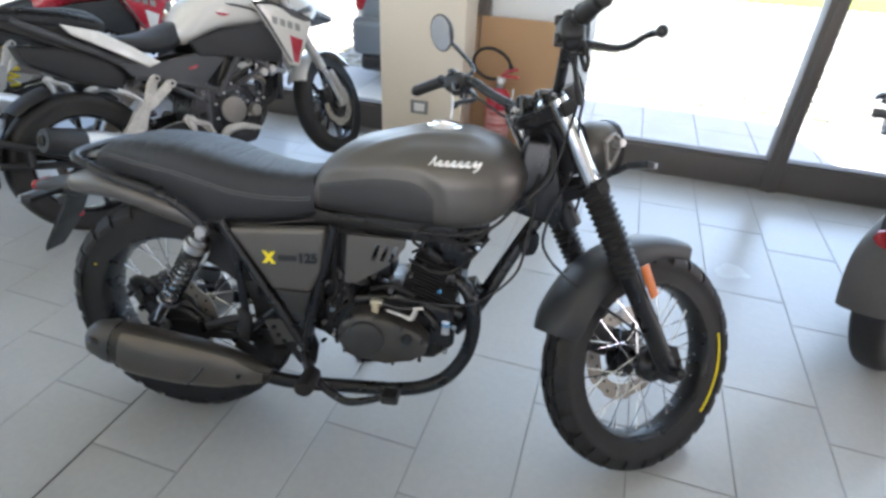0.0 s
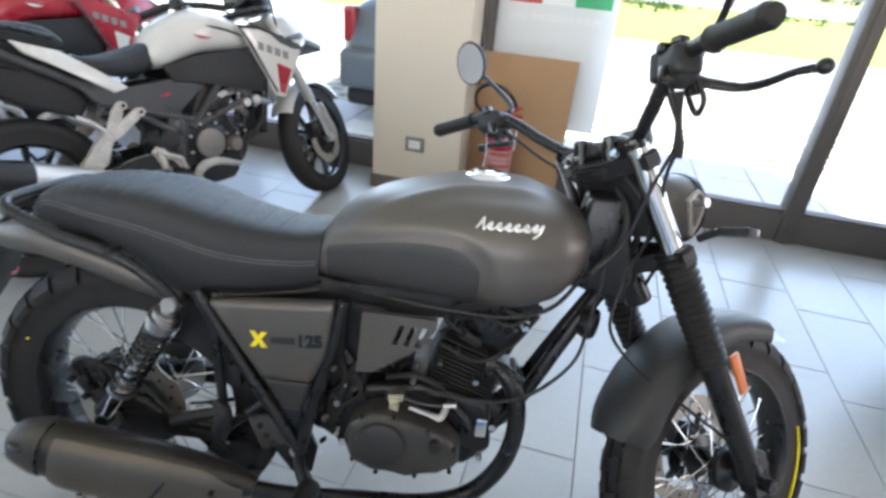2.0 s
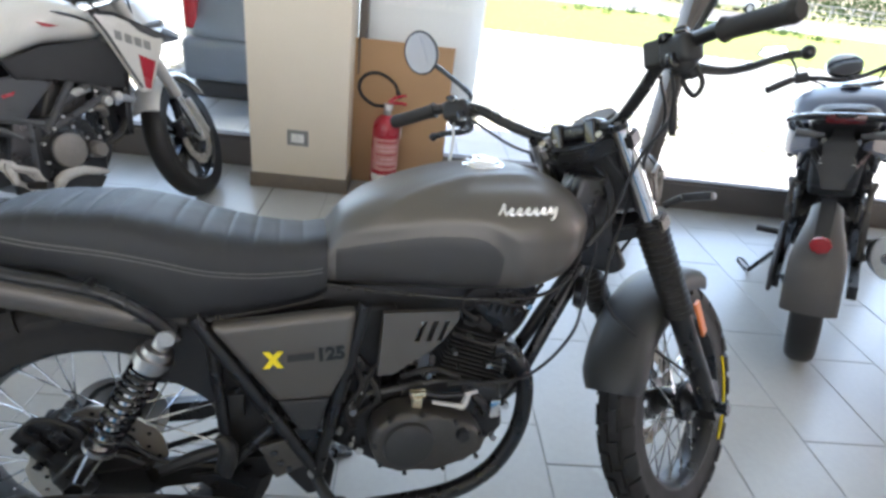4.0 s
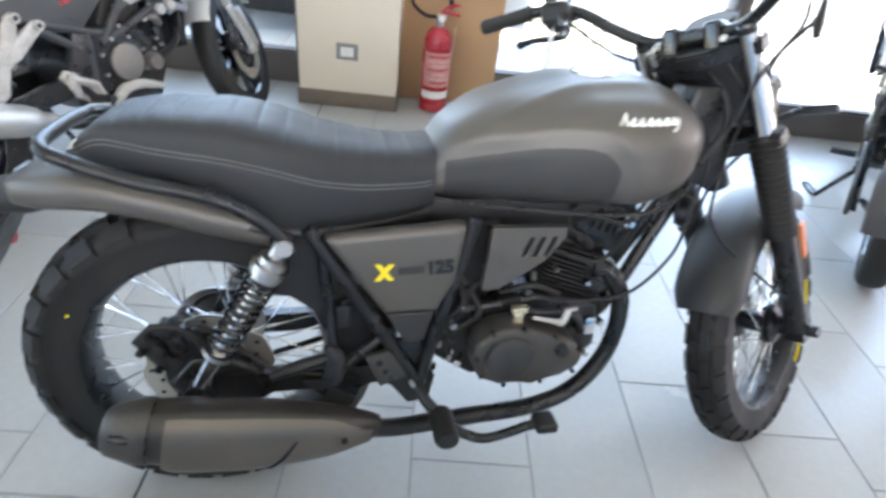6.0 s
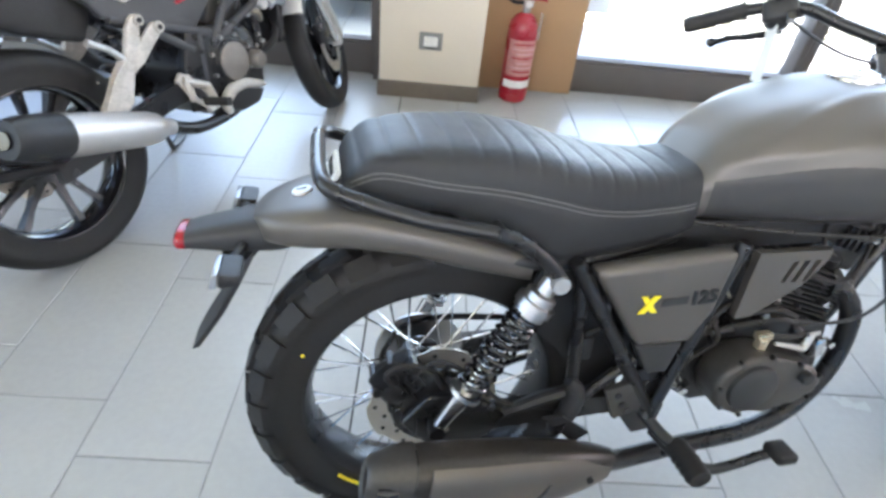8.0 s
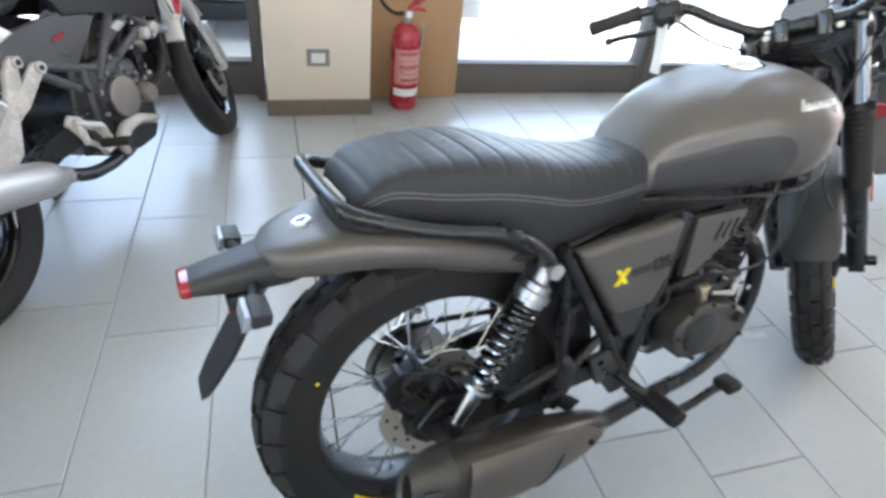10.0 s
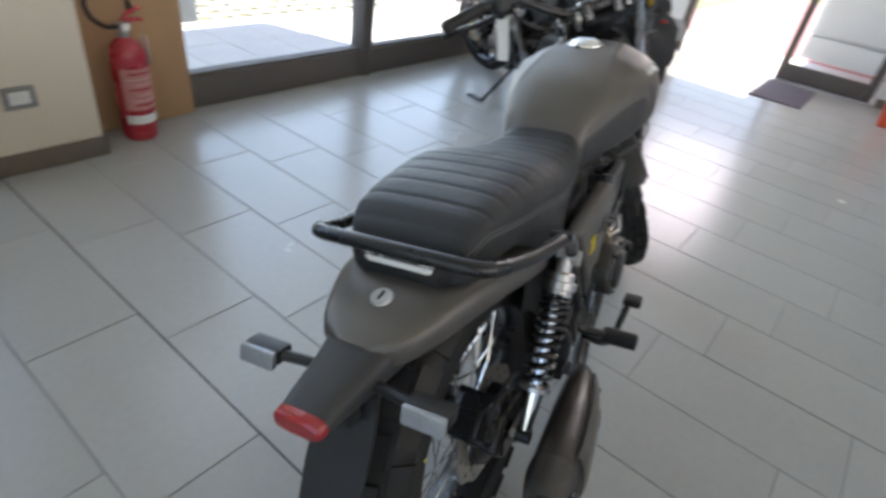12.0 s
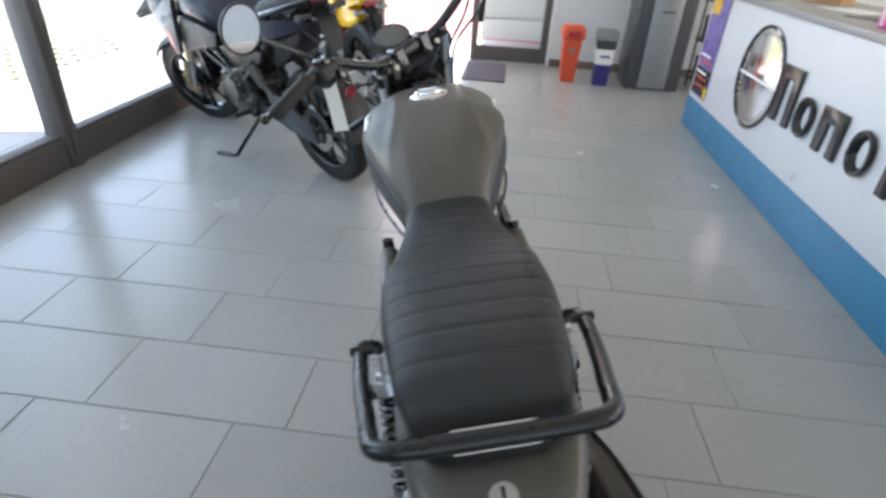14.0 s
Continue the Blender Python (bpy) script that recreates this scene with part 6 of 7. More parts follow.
    part("side_stand", tube([(-.20, .12, .30), (-.184, .153, .264), on_floor(-.051, .282)], .011, 8), "black_metal", bike, "black side stand, folded out")
    part("stand_foot", tube([on_floor(-.045, .278), on_floor(.020, .300), on_floor(.064, .328), on_floor(.052, .352), on_floor(.005, .330), on_floor(-.050, .300)], .0045, 6, closed=True), "black_metal", bike, "bent wire foot of the side stand")
    # front end
    F, D = A + Vector((.045, 0, .022)), -u
    for s in (-1, 1):
        y = Vector((0, s * .10, 0))
        lg = part("fork_leg", rod(F + y - D * .12, F + y + D * .34, .027, 14), c["fork"], bike, c["fork_label"], matrix=S)
        part("fork_slider", rod(F + y + D * .32, F + y + D * .60, .0215, 14), "chrome", lg, matrix=S)
        part("axle_clamp", box(-.03, .03, -.022, .022, -.05, .05, .01), c["fork"], lg, matrix=S @ Matrix.Translation(fa + y + Vector((-.005, 0, .025))))
        part("fork_guard", box(-.012, .020, -.012, .012, -.16, .04, .008), c["fork"], lg, matrix=S @ Matrix.Translation(fa + y * 1.22 + Vector((-.055, 0, .15))) @ Matrix.Rotation(radians(-25), 4, "Y"))
    part("front_axle", rod(fa + Vector((0, -.12, 0)), fa + Vector((0, .12, 0)), .012, 10), "steel", bike, matrix=S)
    part("lower_yoke", box(.33, .47, -.13, .13, .80, .84, .012), "black_metal", bike, matrix=S)
    part("top_yoke", box(.29, .42, -.13, .13, .945, .97, .010), "black_metal", bike, matrix=S)
    fr = []
    for a in np.linspace(radians(38), radians(146), 20):
        w_ = .066
        pr_ = [(.300, -w_), (.322, -w_ * .8), (.330, 0), (.322, w_ * .8), (.300, w_), (.296, w_ * .95), (.323, 0), (.296, -w_ * .95)]
        fr.append([(fa.x + r * math.cos(a), y, fa.z + r * math.sin(a)) for r, y in pr_])
    part("front_mudguard", loft(fr), c["fender"], bike, c["fender_label"], matrix=S, sharp=60)
    part("headlight", pull([(.44, .93), (.58, .96), (.70, .88), (.72, .80), (.60, .76), (.47, .80)], -.095, .095, .03), c["mask"], bike, c["mask_label"], matrix=S)
    part("headlight_glass", box(.66, .725, -.075, .075, .79, .86, .02), "clear_lens", bike, matrix=S)
    part("beak", pull([(.50, .935), (.66, .925), (.90, .785), (.89, .770), (.72, .825), (.55, .865)], -.070, .070, .014), c["beak"], bike, matrix=S)
    part("beak_edge", pull([(.58, .862), (.72, .822), (.89, .768), (.87, .758), (.70, .795), (.58, .83)], -.074, .074, .010), "black_plastic", bike, matrix=S)
    if not hoop:
        part("windscreen", pull([(.42, .95), (.50, .95), (.46, 1.08), (.43, 1.10)], -.09, .09, .01), "dark_glass", bike, matrix=S)
    if hoop:
        part("instrument", lathe([(0, .018), (.066, .018), (.078, .010), (.080, -.010), (.060, -.026), (0, -.030)], 28, closed=False), "black_gloss", bike, "round black instrument", matrix=S @ Matrix.Translation((.40, 0, 1.055)) @ Matrix.Rotation(radians(-38), 4, "Y") @ Matrix.Rotation(radians(90), 4, "X"))
    else:
        part("instrument", box(.34, .42, -.075, .075, 1.00, 1.045, .012), "black_gloss", bike, matrix=S)
    bar = [(.16, -.38, 1.035), (.22, -.27, 1.055), (.29, -.14, 1.03), (.33, -.05, 1.0), (.33, .05, 1.0), (.29, .14, 1.03), (.22, .27, 1.055), (.16, .38, 1.035)]
    hb_ = part("handlebar", tube(bar, .0125, 10, 5), "black_metal", bike, "black handlebar", matrix=S)
    for s in (-1, 1):
        part("grip", rod((.155, s * .40, 1.034), (.213, s * .285, 1.055), .0175, 12), "black_rubber", hb_, matrix=S)
        part("switch_box", box(.205, .25, s * .24 - .03, s * .24 + .03, 1.03, 1.08, .01), "black_plastic", hb_, matrix=S)
        part("lever", tube([(.255, s * .24, 1.045), (.285, s * .29, 1.04), (.27, s * .36, 1.03), (.24, s * .41, 1.025)], .006, 8), "alu", hb_, matrix=S)
        st_ = part("mirror_stem", tube([(.225, s * .255, 1.08), (.23, s * .27, 1.14), (.22, s * .32, 1.19), (.215, s * .35, 1.205)], .006, 8), "black_metal", bike, matrix=S)
        part("mirror_housing", pull([(s * .29, 1.185), (s * .31, 1.225), (s * .40, 1.235), (s * .43, 1.205), (s * .39, 1.175)], -.012, .014, .006), "black_plastic", st_, matrix=S @ Matrix.Translation((.215, 0, 0)) @ Matrix.Rotation(radians(-90), 4, "Z") @ Matrix.Diagonal((-1, 1, 1, 1)))
        part("mirror_glass", prism([(s * .296, 1.188), (s * .314, 1.220), (s * .397, 1.230), (s * .423, 1.204), (s * .387, 1.180)], -.0165, -.0125), "mirror", st_, matrix=S @ Matrix.Translation((.215, 0, 0)) @ Matrix.Rotation(radians(-90), 4, "Z") @ Matrix.Diagonal((-1, 1, 1, 1)))
        part("front_indicator", rod((.50, s * .10, .82), (.50, s * .20, .82), .010, 8, .016), "clear_lens", bike, matrix=S)
    part("front_caliper", box(-.035, .035, -.026, .026, -.045, .045, .012), "black_metal", bike, matrix=S @ Matrix.Translation(fa + Vector((-.115, -.075, .06))))
    part("brake_line", tube([tuple(S @ Vector(p)) for p in ((.24, -.22, 1.04), (.38, -.16, 1.0), (.45, -.11, .80), (.55, -.10, .55), (.60, -.08, .40))], .005, 6), "black_plastic", bike)
    part("clutch_cable", tube([tuple(S @ Vector(p)) for p in ((.24, .22, 1.04), (.40, .12, 1.0), (.42, 0, .90))] + [(.28, -.10, .74), (.08, -.13, .58)], .005, 6), "black_plastic", bike)
    return bike


def stand(x, y, heading, lean=-10.0):
    return Matrix.Translation((x, y, 0)) @ Euler((0, 0, radians(heading))).to_matrix().to_4x4() @ Euler((radians(lean), 0, 0)).to_matrix().to_4x4()


def look_of(**k):
    base = dict(flank="black_plastic", tail_body="black_plastic", hug_end=205, tyre_half=.075, hugger="black_plastic", side="black_plastic", under="black_plastic", stripe="red_paint", tank="white_paint", tank_label="fuel tank", shroud="white_paint", shroud_label="side shroud", accent="red_paint", tail="white_paint", tail_label="tail panel", bracket="plastic_wrap",
                spring="red_paint", fork="alu", fork_label="pale fork leg", fender="white_paint", fender_label="front mudguard", mask="white_paint", mask_label="headlight cowl", beak="white_paint")
    base.update(k)
    return base


street_bike(stand(-1.844, 2.557, 65, -9.6), "white and black street motorcycle with red flashes and steel muffler",
            look_of(spring="black_metal", flank="black_plastic", side="dark_plastic", tail_body="black_plastic", under="black_plastic", hugger="black_plastic", hug_end=128, tank_label="white fuel tank with red flash", shroud_label="white and red tank shroud", tail_label="white tail stripe panel", fork_label="pale fork leg in wrapping film", fender_label="white front mudguard", mask_label="white headlight cowl"), steer=24, flap=True, wrapped=True)
street_bike(stand(1.62, 2.74, 53, -12.5), "midnight blue-black naked motorcycle with short black muffler on side stand",
            look_of(tank="blue_black", tank_label="midnight blue fuel tank", shroud="blue_black", shroud_label="dark tank shroud", accent="red_paint", tail="blue_black", tail_label="dark tail panel", bracket="engine_grey", spring="black_metal", fork="gold", fork_label="pale gold fork leg",
                    fender="black_plastic", fender_label="black front mudguard", mask="black_gloss", mask_label="black headlight cowl", beak="black_plastic", stripe="alu", tyre_half=.064, hugger="hugger", hug_end=176), steer=22, muffler="short", drop=-.05, hoop=True)
street_bike(stand(3.235, 2.785, 42), "yellow and black naked motorcycle parked by the window",
            look_of(tank="yellow_paint", tank_label="yellow fuel tank", shroud="yellow_paint", shroud_label="yellow tank shroud", accent="black_gloss", tail="yellow_paint", tail_label="yellow tail panel", bracket="alu", fork="black_metal", fork_label="black fork leg",
                    fender="black_plastic", fender_label="black front mudguard", mask="black_gloss", mask_label="black headlight cowl", beak="black_plastic", stripe="yellow", side="yellow_paint", under="yellow_paint", tail_body="yellow_paint"), steer=18, muffler="short", drop=.10, flap=True)
street_bike(stand(-2.95, 2.75, 66), "red and black naked motorcycle with yellow shock spring",
            look_of(tank="red_paint", tank_label="red fuel tank", shroud="red_paint", shroud_label="red tank shroud", accent="white_paint", tail="black_gloss", tail_label="black tail panel", bracket="alu", spring="yellow", fork="gold", fork_label="gold fork leg",
                    fender="black_plastic", fender_label="black front mudguard", mask="red_paint", mask_label="red headlight cowl", beak="black_plastic"), steer=15)


# ---- things along the window ----
def cardboard():
    b = box(-.275, .275, -.006, .006, 0, .815, .002)
    ob = part("cardboard_sheet", b, "card")
    ob.matrix_basis = pose(-.540, 3.598, 0.002, -3.0, 0, 1.0)
    return tagged(ob, "plain brown cardboard sheet leaning against the window", "cardboard")


cardboard()


def extinguisher():
    e = thing("fire_extinguisher", pose(-.610, 3.475, 0, 0, 0, 15), "red dry powder fire extinguisher with black hose on the floor", "fire extinguisher")
    up = Euler((radians(90), 0, 0)).to_matrix().to_4x4()
    part("cylinder", lathe([(0, 0), (.066, 0), (.074, .008), (.076, .03), (.076, .36), (.070, .405), (.050, .437), (.028, .450), (.020, .455), (0, .455)], 40, closed=False), "red_paint", e, "red enamel cylinder", matrix=up)
    part("neck", lathe([(0, .453), (.021, .453), (.021, .480), (.015, .485), (0, .485)], 20, closed=False), "steel", e, matrix=up)
    part("valve", box(-.022, .030, -.016, .016, .480, .515, .006), "steel", e)
    part("carry_handle", tube([(.015, 0, .510), (.050, 0, .520), (.105, 0, .512)], [.012, .011, .009], 10, flat=.6), "red_paint", e, "red carry handle")
    part("squeeze_lever", tube([(.005, 0, .520), (.045, 0, .552), (.100, 0, .562)], [.010, .010, .008], 10, flat=.6), "red_paint", e)
    part("gauge", lathe([(0, -.012), (.016, -.010), (.017, 0), (0, .002)], 16, closed=False), "white_plastic", e, matrix=Matrix.Translation((.0, -.016, .497)))
    part("hose", tube([(-.02, 0, .500), (-.085, -.012, .51), (-.150, -.02, .560), (-.165, -.02, .620), (-.130, -.02, .668), (-.07, -.015, .678), (-.01, -.01, .655), (.035, 0, .615), (.055, .01, .575)], .0095, 10, 6), "black_rubber", e, "black rubber hose")
    part("nozzle", rod((.050, .008, .585), (.066, .014, .545), .012, 12, .016), "black_plastic", e)
    # printed label wraps round the front
    lb = bmesh.new()
    for z0, z1 in ((.15, .335),):
        vs = [[lb.verts.new((.0772 * math.sin(a), -.0772 * math.cos(a), z)) for a in np.linspace(-1.25, 1.25, 24)] for z in (z0, z1)]
        for i in range(23):
            lb.faces.new((vs[0][i], vs[0][i + 1], vs[1][i + 1], vs[1][i]))
    part("label", lb, "red_label", e, "printed instruction label")
    wb = bmesh.new()
    vs = [[wb.verts.new((.0774 * math.sin(a), -.0774 * math.cos(a), z)) for a in np.linspace(-1.3, 1.3, 24)] for z in (.085, .125)]
    for i in range(23):
        wb.faces.new((vs[0][i], vs[0][i + 1], vs[1][i + 1], vs[1][i]))
    part("white_band", wb, "white_plastic", e, "white band with small print")
    for k, z in enumerate((.31, .285, .262, .24, .215, .19, .17)):
        bb = bmesh.new()
        n = 10
        w_ = (.8, .95, .6, .9, .5, .85, .7)[k]
        vs = [[bb.verts.new((.0778 * math.sin(a), -.0778 * math.cos(a), zz)) for a in np.linspace(-w_, w_, n)] for zz in (z, z + .008)]
        for i in range(n - 1):
            bb.faces.new((vs[0][i], vs[0][i + 1], vs[1][i + 1], vs[1][i]))
        part("print_line", bb, "pale_print" if k % 3 else "red_paint", e)
    part("inspection_tag", box(.082, .084, -.025, .025, .33, .455, .001), "white_plastic", e, "white inspection tag", matrix=Matrix.Rotation(radians(-18), 4, "Z"))


extinguisher()


def socket():
    s = thing("wall_socket", pose(-1.078, 3.369, .303), "grey framed wall socket on the pillar", "socket")
    fr = prism([(-.056, -.042), (.056, -.042), (.056, .042), (-.056, .042)], -.010, .0, .003)
    part("frame", fr, "grey_plastic", s, "grey socket frame")
    part("plate", prism([(-.034, -.024), (.034, -.024), (.034, .024), (-.034, .024)], -.0125, -.0095, .001), "white_plastic", s, "white socket insert")
    for x in (-.017, .0, .017):
        part("module_gap", box(x - .0006, x + .0006, -.0132, -.0124, -.020, .020), "grey_plastic", s)


socket()


def banner():
    b = thing("window_banner", pose(-.46, 3.718, 0), "white printed banner with green, white and red band outside the window", "banner")
    part("sheet", box(-.335, .335, 0, .012, .42, 1.75, .002), "banner", b)
    for x0, x1, mt in ((-.235, -.062, "banner_red"), (-.060, .113, "banner_grey"), (.115, .305, "banner_green")):
        part("colour_band", box(x0, x1, -.002, -.0005, 1.075, 1.20), mt, b)
    letters("slogan", "PURA PASSIONE DAL", .052, .0004, "banner_grey", b, pose(.018, -.0012, 1.008, 90, 0, 0) @ Matrix.Diagonal((-1, 1, 1, 1)), "pale mirrored lettering seen through the banner")


banner()


# ---- things by the side door ----
def bin_(x, y, kind):
    if kind == "orange":
        b = thing("waste_bin", pose(x, y, 0, 0, 0, 4), "orange square recycling bin by the door", "bin", "recycling bins")
        body = loft([[(a * w_, c * w_, z) for a, c in ((-1, -1), (1, -1), (1, 1), (-1, 1))] for z, w_ in ((0, .062), (.02, .064), (.40, .086))])
        bmesh.ops.bevel(body, geom=body.edges[:], offset=.006, segments=2, affect="EDGES")
        part("body", body, "orange_bin", b)
        lid = loft([[(a * w_, c * w_, z) for a, c in ((-1, -1), (1, -1), (1, 1), (-1, 1))] for z, w_ in ((.402, .088), (.42, .105), (.49, .102), (.525, .085))])
        bmesh.ops.bevel(lid, geom=lid.edges[:], offset=.006, segments=2, affect="EDGES")
        part("lid", lid, "orange_bin", b, "orange lid with flap")
        part("flap", box(-.106, -.1035, -.06, .06, .43, .485, .001), "red_paint", b)
        part("mark", box(-.0835, -.0800, -.02, .02, .28, .33, .001), "grey_plastic", b)
    else:
        b = thing("waste_bin", pose(x, y, 0, 0, 0, -3), "navy bin with white label and grey lid", "bin", "recycling bins")
        body = loft([[(a * w_, c * w_, z) for a, c in ((-1, -1), (1, -1), (1, 1), (-1, 1))] for z, w_ in ((0, .066), (.02, .068), (.20, .078))])
        part("base", body, "navy", b, "navy blue lower body")
        part("sleeve", loft([[(a * w_, c * w_, z) for a, c in ((-1, -1), (1, -1), (1, 1), (-1, 1))] for z, w_ in ((.201, .079), (.34, .087))]), "white_plastic", b, "white paper sleeve")
        part("print_bar", box(-.0865, -.0835, -.05, .04, .265, .285), "navy", b, matrix=Matrix.Rotation(radians(0), 4, "X"))
        part("upper", loft([[(a * w_, c * w_, z) for a, c in ((-1, -1), (1, -1), (1, 1), (-1, 1))] for z, w_ in ((.341, .087), (.42, .092))]), "cabinet_dark", b)
        lid = loft([[(a * w_, c * w_, z) for a, c in ((-1, -1), (1, -1), (1, 1), (-1, 1))] for z, w_ in ((.421, .098), (.48, .104), (.51, .095))])
        bmesh.ops.bevel(lid, geom=lid.edges[:], offset=.006, segments=2, affect="EDGES")
        part("lid", lid, "grey_plastic", b, "grey bin lid")


bin_(4.085, .685, "orange")
bin_(4.05, .365, "navy")


def cabinet():
    c = thing("metal_cabinet", pose(-.065, .105, 0), "tall anthracite cabinet with pale grey door", "cabinet")
    part("body", box(4.02, 4.50, -.47, .03, 0.0, 1.62, .008), "cabinet_dark", c)
    part("door", box(4.002, 4.018, -.345, -.085, .02, .84, .006), "cabinet_light", c, "pale grey metal door")
    part("door_pull", tube([(4.000, -.27, .70), (3.985, -.268, .705), (3.985, -.18, .705), (4.000, -.178, .70)], .006, 8), "black_metal", c)
    part("control_panel", box(4.004, 4.018, -.40, -.05, .90, 1.30, .004), "black_gloss", c)
    part("drip_shelf", box(3.93, 4.018, -.34, -.10, .855, .885, .006), "black_plastic", c)


cabinet()


def shelf_unit():
    s = thing("display_rack", pose(0, .06, 0), "black wire display rack with yellow and dark packets", "rack")
    for x, y in ((3.98, -.60), (3.98, -1.0), (4.30, -.60), (4.30, -1.0)):
        part("upright", rod((x, y, 0), (x, y, 1.5), .010, 8), "black_metal", s)
    for z in (.10, .45, .80, 1.15):
        part("shelf", box(3.96, 4.32, -1.02, -.58, z, z + .015, .003), "black_metal", s)
    return s


shelf_unit()
for k, (y, z, h, mt) in enumerate(((-.68, .116, .20, "poster_dark"), (-.86, .116, .24, "cabinet_dark"), (-.68, .466, .22, "poster_dark"), (-.86, .466, .18, "grey_plastic"), (-.68, .816, .24, "yellow_paint"), (-.86, .816, .20, "yellow_paint"), (-.70, 1.166, .2, "poster_dark"))):
    tagged(part("packet", box(4.02, 4.24, y - .015, y + .135, z, z + h, .008), mt), "yellow card packet on the rack" if mt == "yellow_paint" else "dark card packet on the rack", "packet", "packets on the rack")

tagged(part("door_mat", box(3.78, 4.60, 1.29, 1.72, 0.001, .010, .003), "mat_fibre"), "dark grey fibre door mat before the glass door", "door mat")


# ---- the reception counter ----
def counter():
    c = thing("reception_counter", pose(0, 0, 0), "long white reception counter with blue base and round badge", "counter")
    ya, yb, xa, xb = -.85, -.180, -2.6, 2.945
    part("front_panel", box(xa, xb, yb, yb + .018, .222, .955, .003), "counter_white", c, "white laminate front")
    part("base_band", box(xa, xb - .004, yb + .004, yb + .024, .0, .2215, .003), "blue_base", c, "blue base band")
    part("end_panel", box(xb - .02, xb + .001, ya, yb - .001, .0, .955, .003), "counter_white", c)
    part("end_panel", box(xa, xa + .02, ya, yb - .001, .0, .955, .003), "counter_white", c)
    part("back_panel", box(xa + .021, xb - .021, ya, ya + .018, .0, .955, .003), "counter_white", c)
    part("worktop", box(xa - .02, xb + .025, ya - .02, yb + .045, .957, .992, .006), "counter_top", c, "grey worktop")
    up = Matrix.Translation((1.82, yb + .018, .60))
    part("badge_rim", lathe([(.272, .0), (.290, .0), (.290, .014), (.281, .018), (.272, .014)], 64), "black_gloss", c, "black rim of the round badge", matrix=up)
    part("badge_disc", lathe([(0, .010), (.225, .010), (.230, .0085), (.2715, .008), (.2715, .0), (0, .0)], 64, closed=False), "badge_chrome", c, "round mirror-like silver badge", matrix=up)
    # pale strip that paints the glare line mirrored across the badge
    part("badge_bar", box(1.56, 2.08, yb + .0285, yb + .031, .585, .600, .001), "banner_grey", c)
    ring = bmesh.new()
    for k in range(40):
        a = 2 * math.pi * k / 40
        if abs(math.sin(a)) < .25:
            continue
        rod((1.82 + .242 * math.cos(a), yb + .024, .60 + .242 * math.sin(a)), (1.82 + .242 * math.cos(a), yb + .028, .60 + .242 * math.sin(a)), .008, 5, bm=ring)
    tagged(part("badge_marks", ring, "grey_plastic", c), kind="stuff")
    # big dark name on the front, as plain blocks of its letters' sizes
    for x, w_, z0, z1, bent in ((1.415, .215, .455, .745, 0), (1.165, .165, .455, .660, 1), (.925, .205, .455, .660, 0), (.655, .165, .455, .660, 1), (.455, .080, .455, .745, 0), (.345, .080, .455, .745, 0), (.225, .080, .455, .660, 0)):
        lw = .066
        b = bmesh.new()
        if bent:
            tube([(x + (w_ / 2 - .024) * math.cos(a), yb + .027, (z0 + z1) / 2 + ((z1 - z0) / 2 - .024) * math.sin(a)) for a in np.linspace(0, 2 * math.pi, 17)[:-1]], .027, 8, 2, closed=True, bm=b, flat=.5)
        elif w_ > .1:
            prism([(x - w_ / 2, z0), (x - w_ / 2 + lw, z0), (x - w_ / 2 + lw, z1 - .06), (x + w_ / 2 - lw, z1 - .06), (x + w_ / 2 - lw, z0), (x + w_ / 2, z0), (x + w_ / 2, z1), (x - w_ / 2, z1)], yb + .0185, yb + .036, .004, bm=b)
        else:
            box(x - lw / 2, x + lw / 2, yb + .0185, yb + .036, z0, z1, .008, 2, bm=b)
        part("name_block", b, "letter_black", c, "glossy black raised block")
    return c


counter()


def poster():
    p = thing("poster", pose(-.022, -.159, 0), "narrow violet and dark poster on the counter front", "poster")
    part("sheet", box(2.60, 2.93, 0, .002, .262, .945), "poster_violet", p)
    part("dark_field", box(2.61, 2.925, .0022, .0032, .275, .46), "poster_dark", p)
    part("yellow_strip", box(2.605, 2.66, .0024, .0036, .270, .345), "yellow", p)
    part("gold_field", box(2.76, 2.925, .0022, .0034, .83, .94), "yellow_paint", p)
    for k, (a, b, z) in enumerate(((2.66, 2.90, .38), (2.70, 2.90, .42), (2.64, 2.90, .50), (2.70, 2.91, .54), (2.68, 2.88, .33))):
        part("print_bar", box(a, b, .0034, .0044, z, z + .016), "banner_grey" if k % 2 else "orange_bin", p)


poster()


def pink_bag():
    g = thing("gift_bag", pose(.93, -.38, .992, 0, 0, 20), "pink wrapped parcel with white stripes on the counter", "parcel")
    part("wrap", box(-.16, .16, -.11, .11, 0, .17, .018, 3), "pink", g)
    for k in range(7):
        x = -.135 + k * .045
        part("stripe", prism([(x - .008, .01), (x + .004, .01), (x + .020, .16), (x + .008, .16)], .1095, .1125), "white_plastic", g)


pink_bag()
for k, (x, y, w_, d_, mt, lb) in enumerate(((1.75, -.50, .30, .21, "white_plastic", "loose white papers on the counter"), (1.35, -.45, .30, .21, "poster_dark", "dark leaflet lying on the counter"), (2.15, -.55, .22, .16, "card", "small brown carton lying on the counter"))):
    ob = part("leaflet" if k < 2 else "carton", box(-w_ / 2, w_ / 2, -d_ / 2, d_ / 2, 0, .004 if k < 2 else .07, .001), mt)
    ob.matrix_basis = pose(x, y, .9925, 0, 0, 12 * (k + 1))
    tagged(ob, lb, "paper" if k < 2 else "carton")


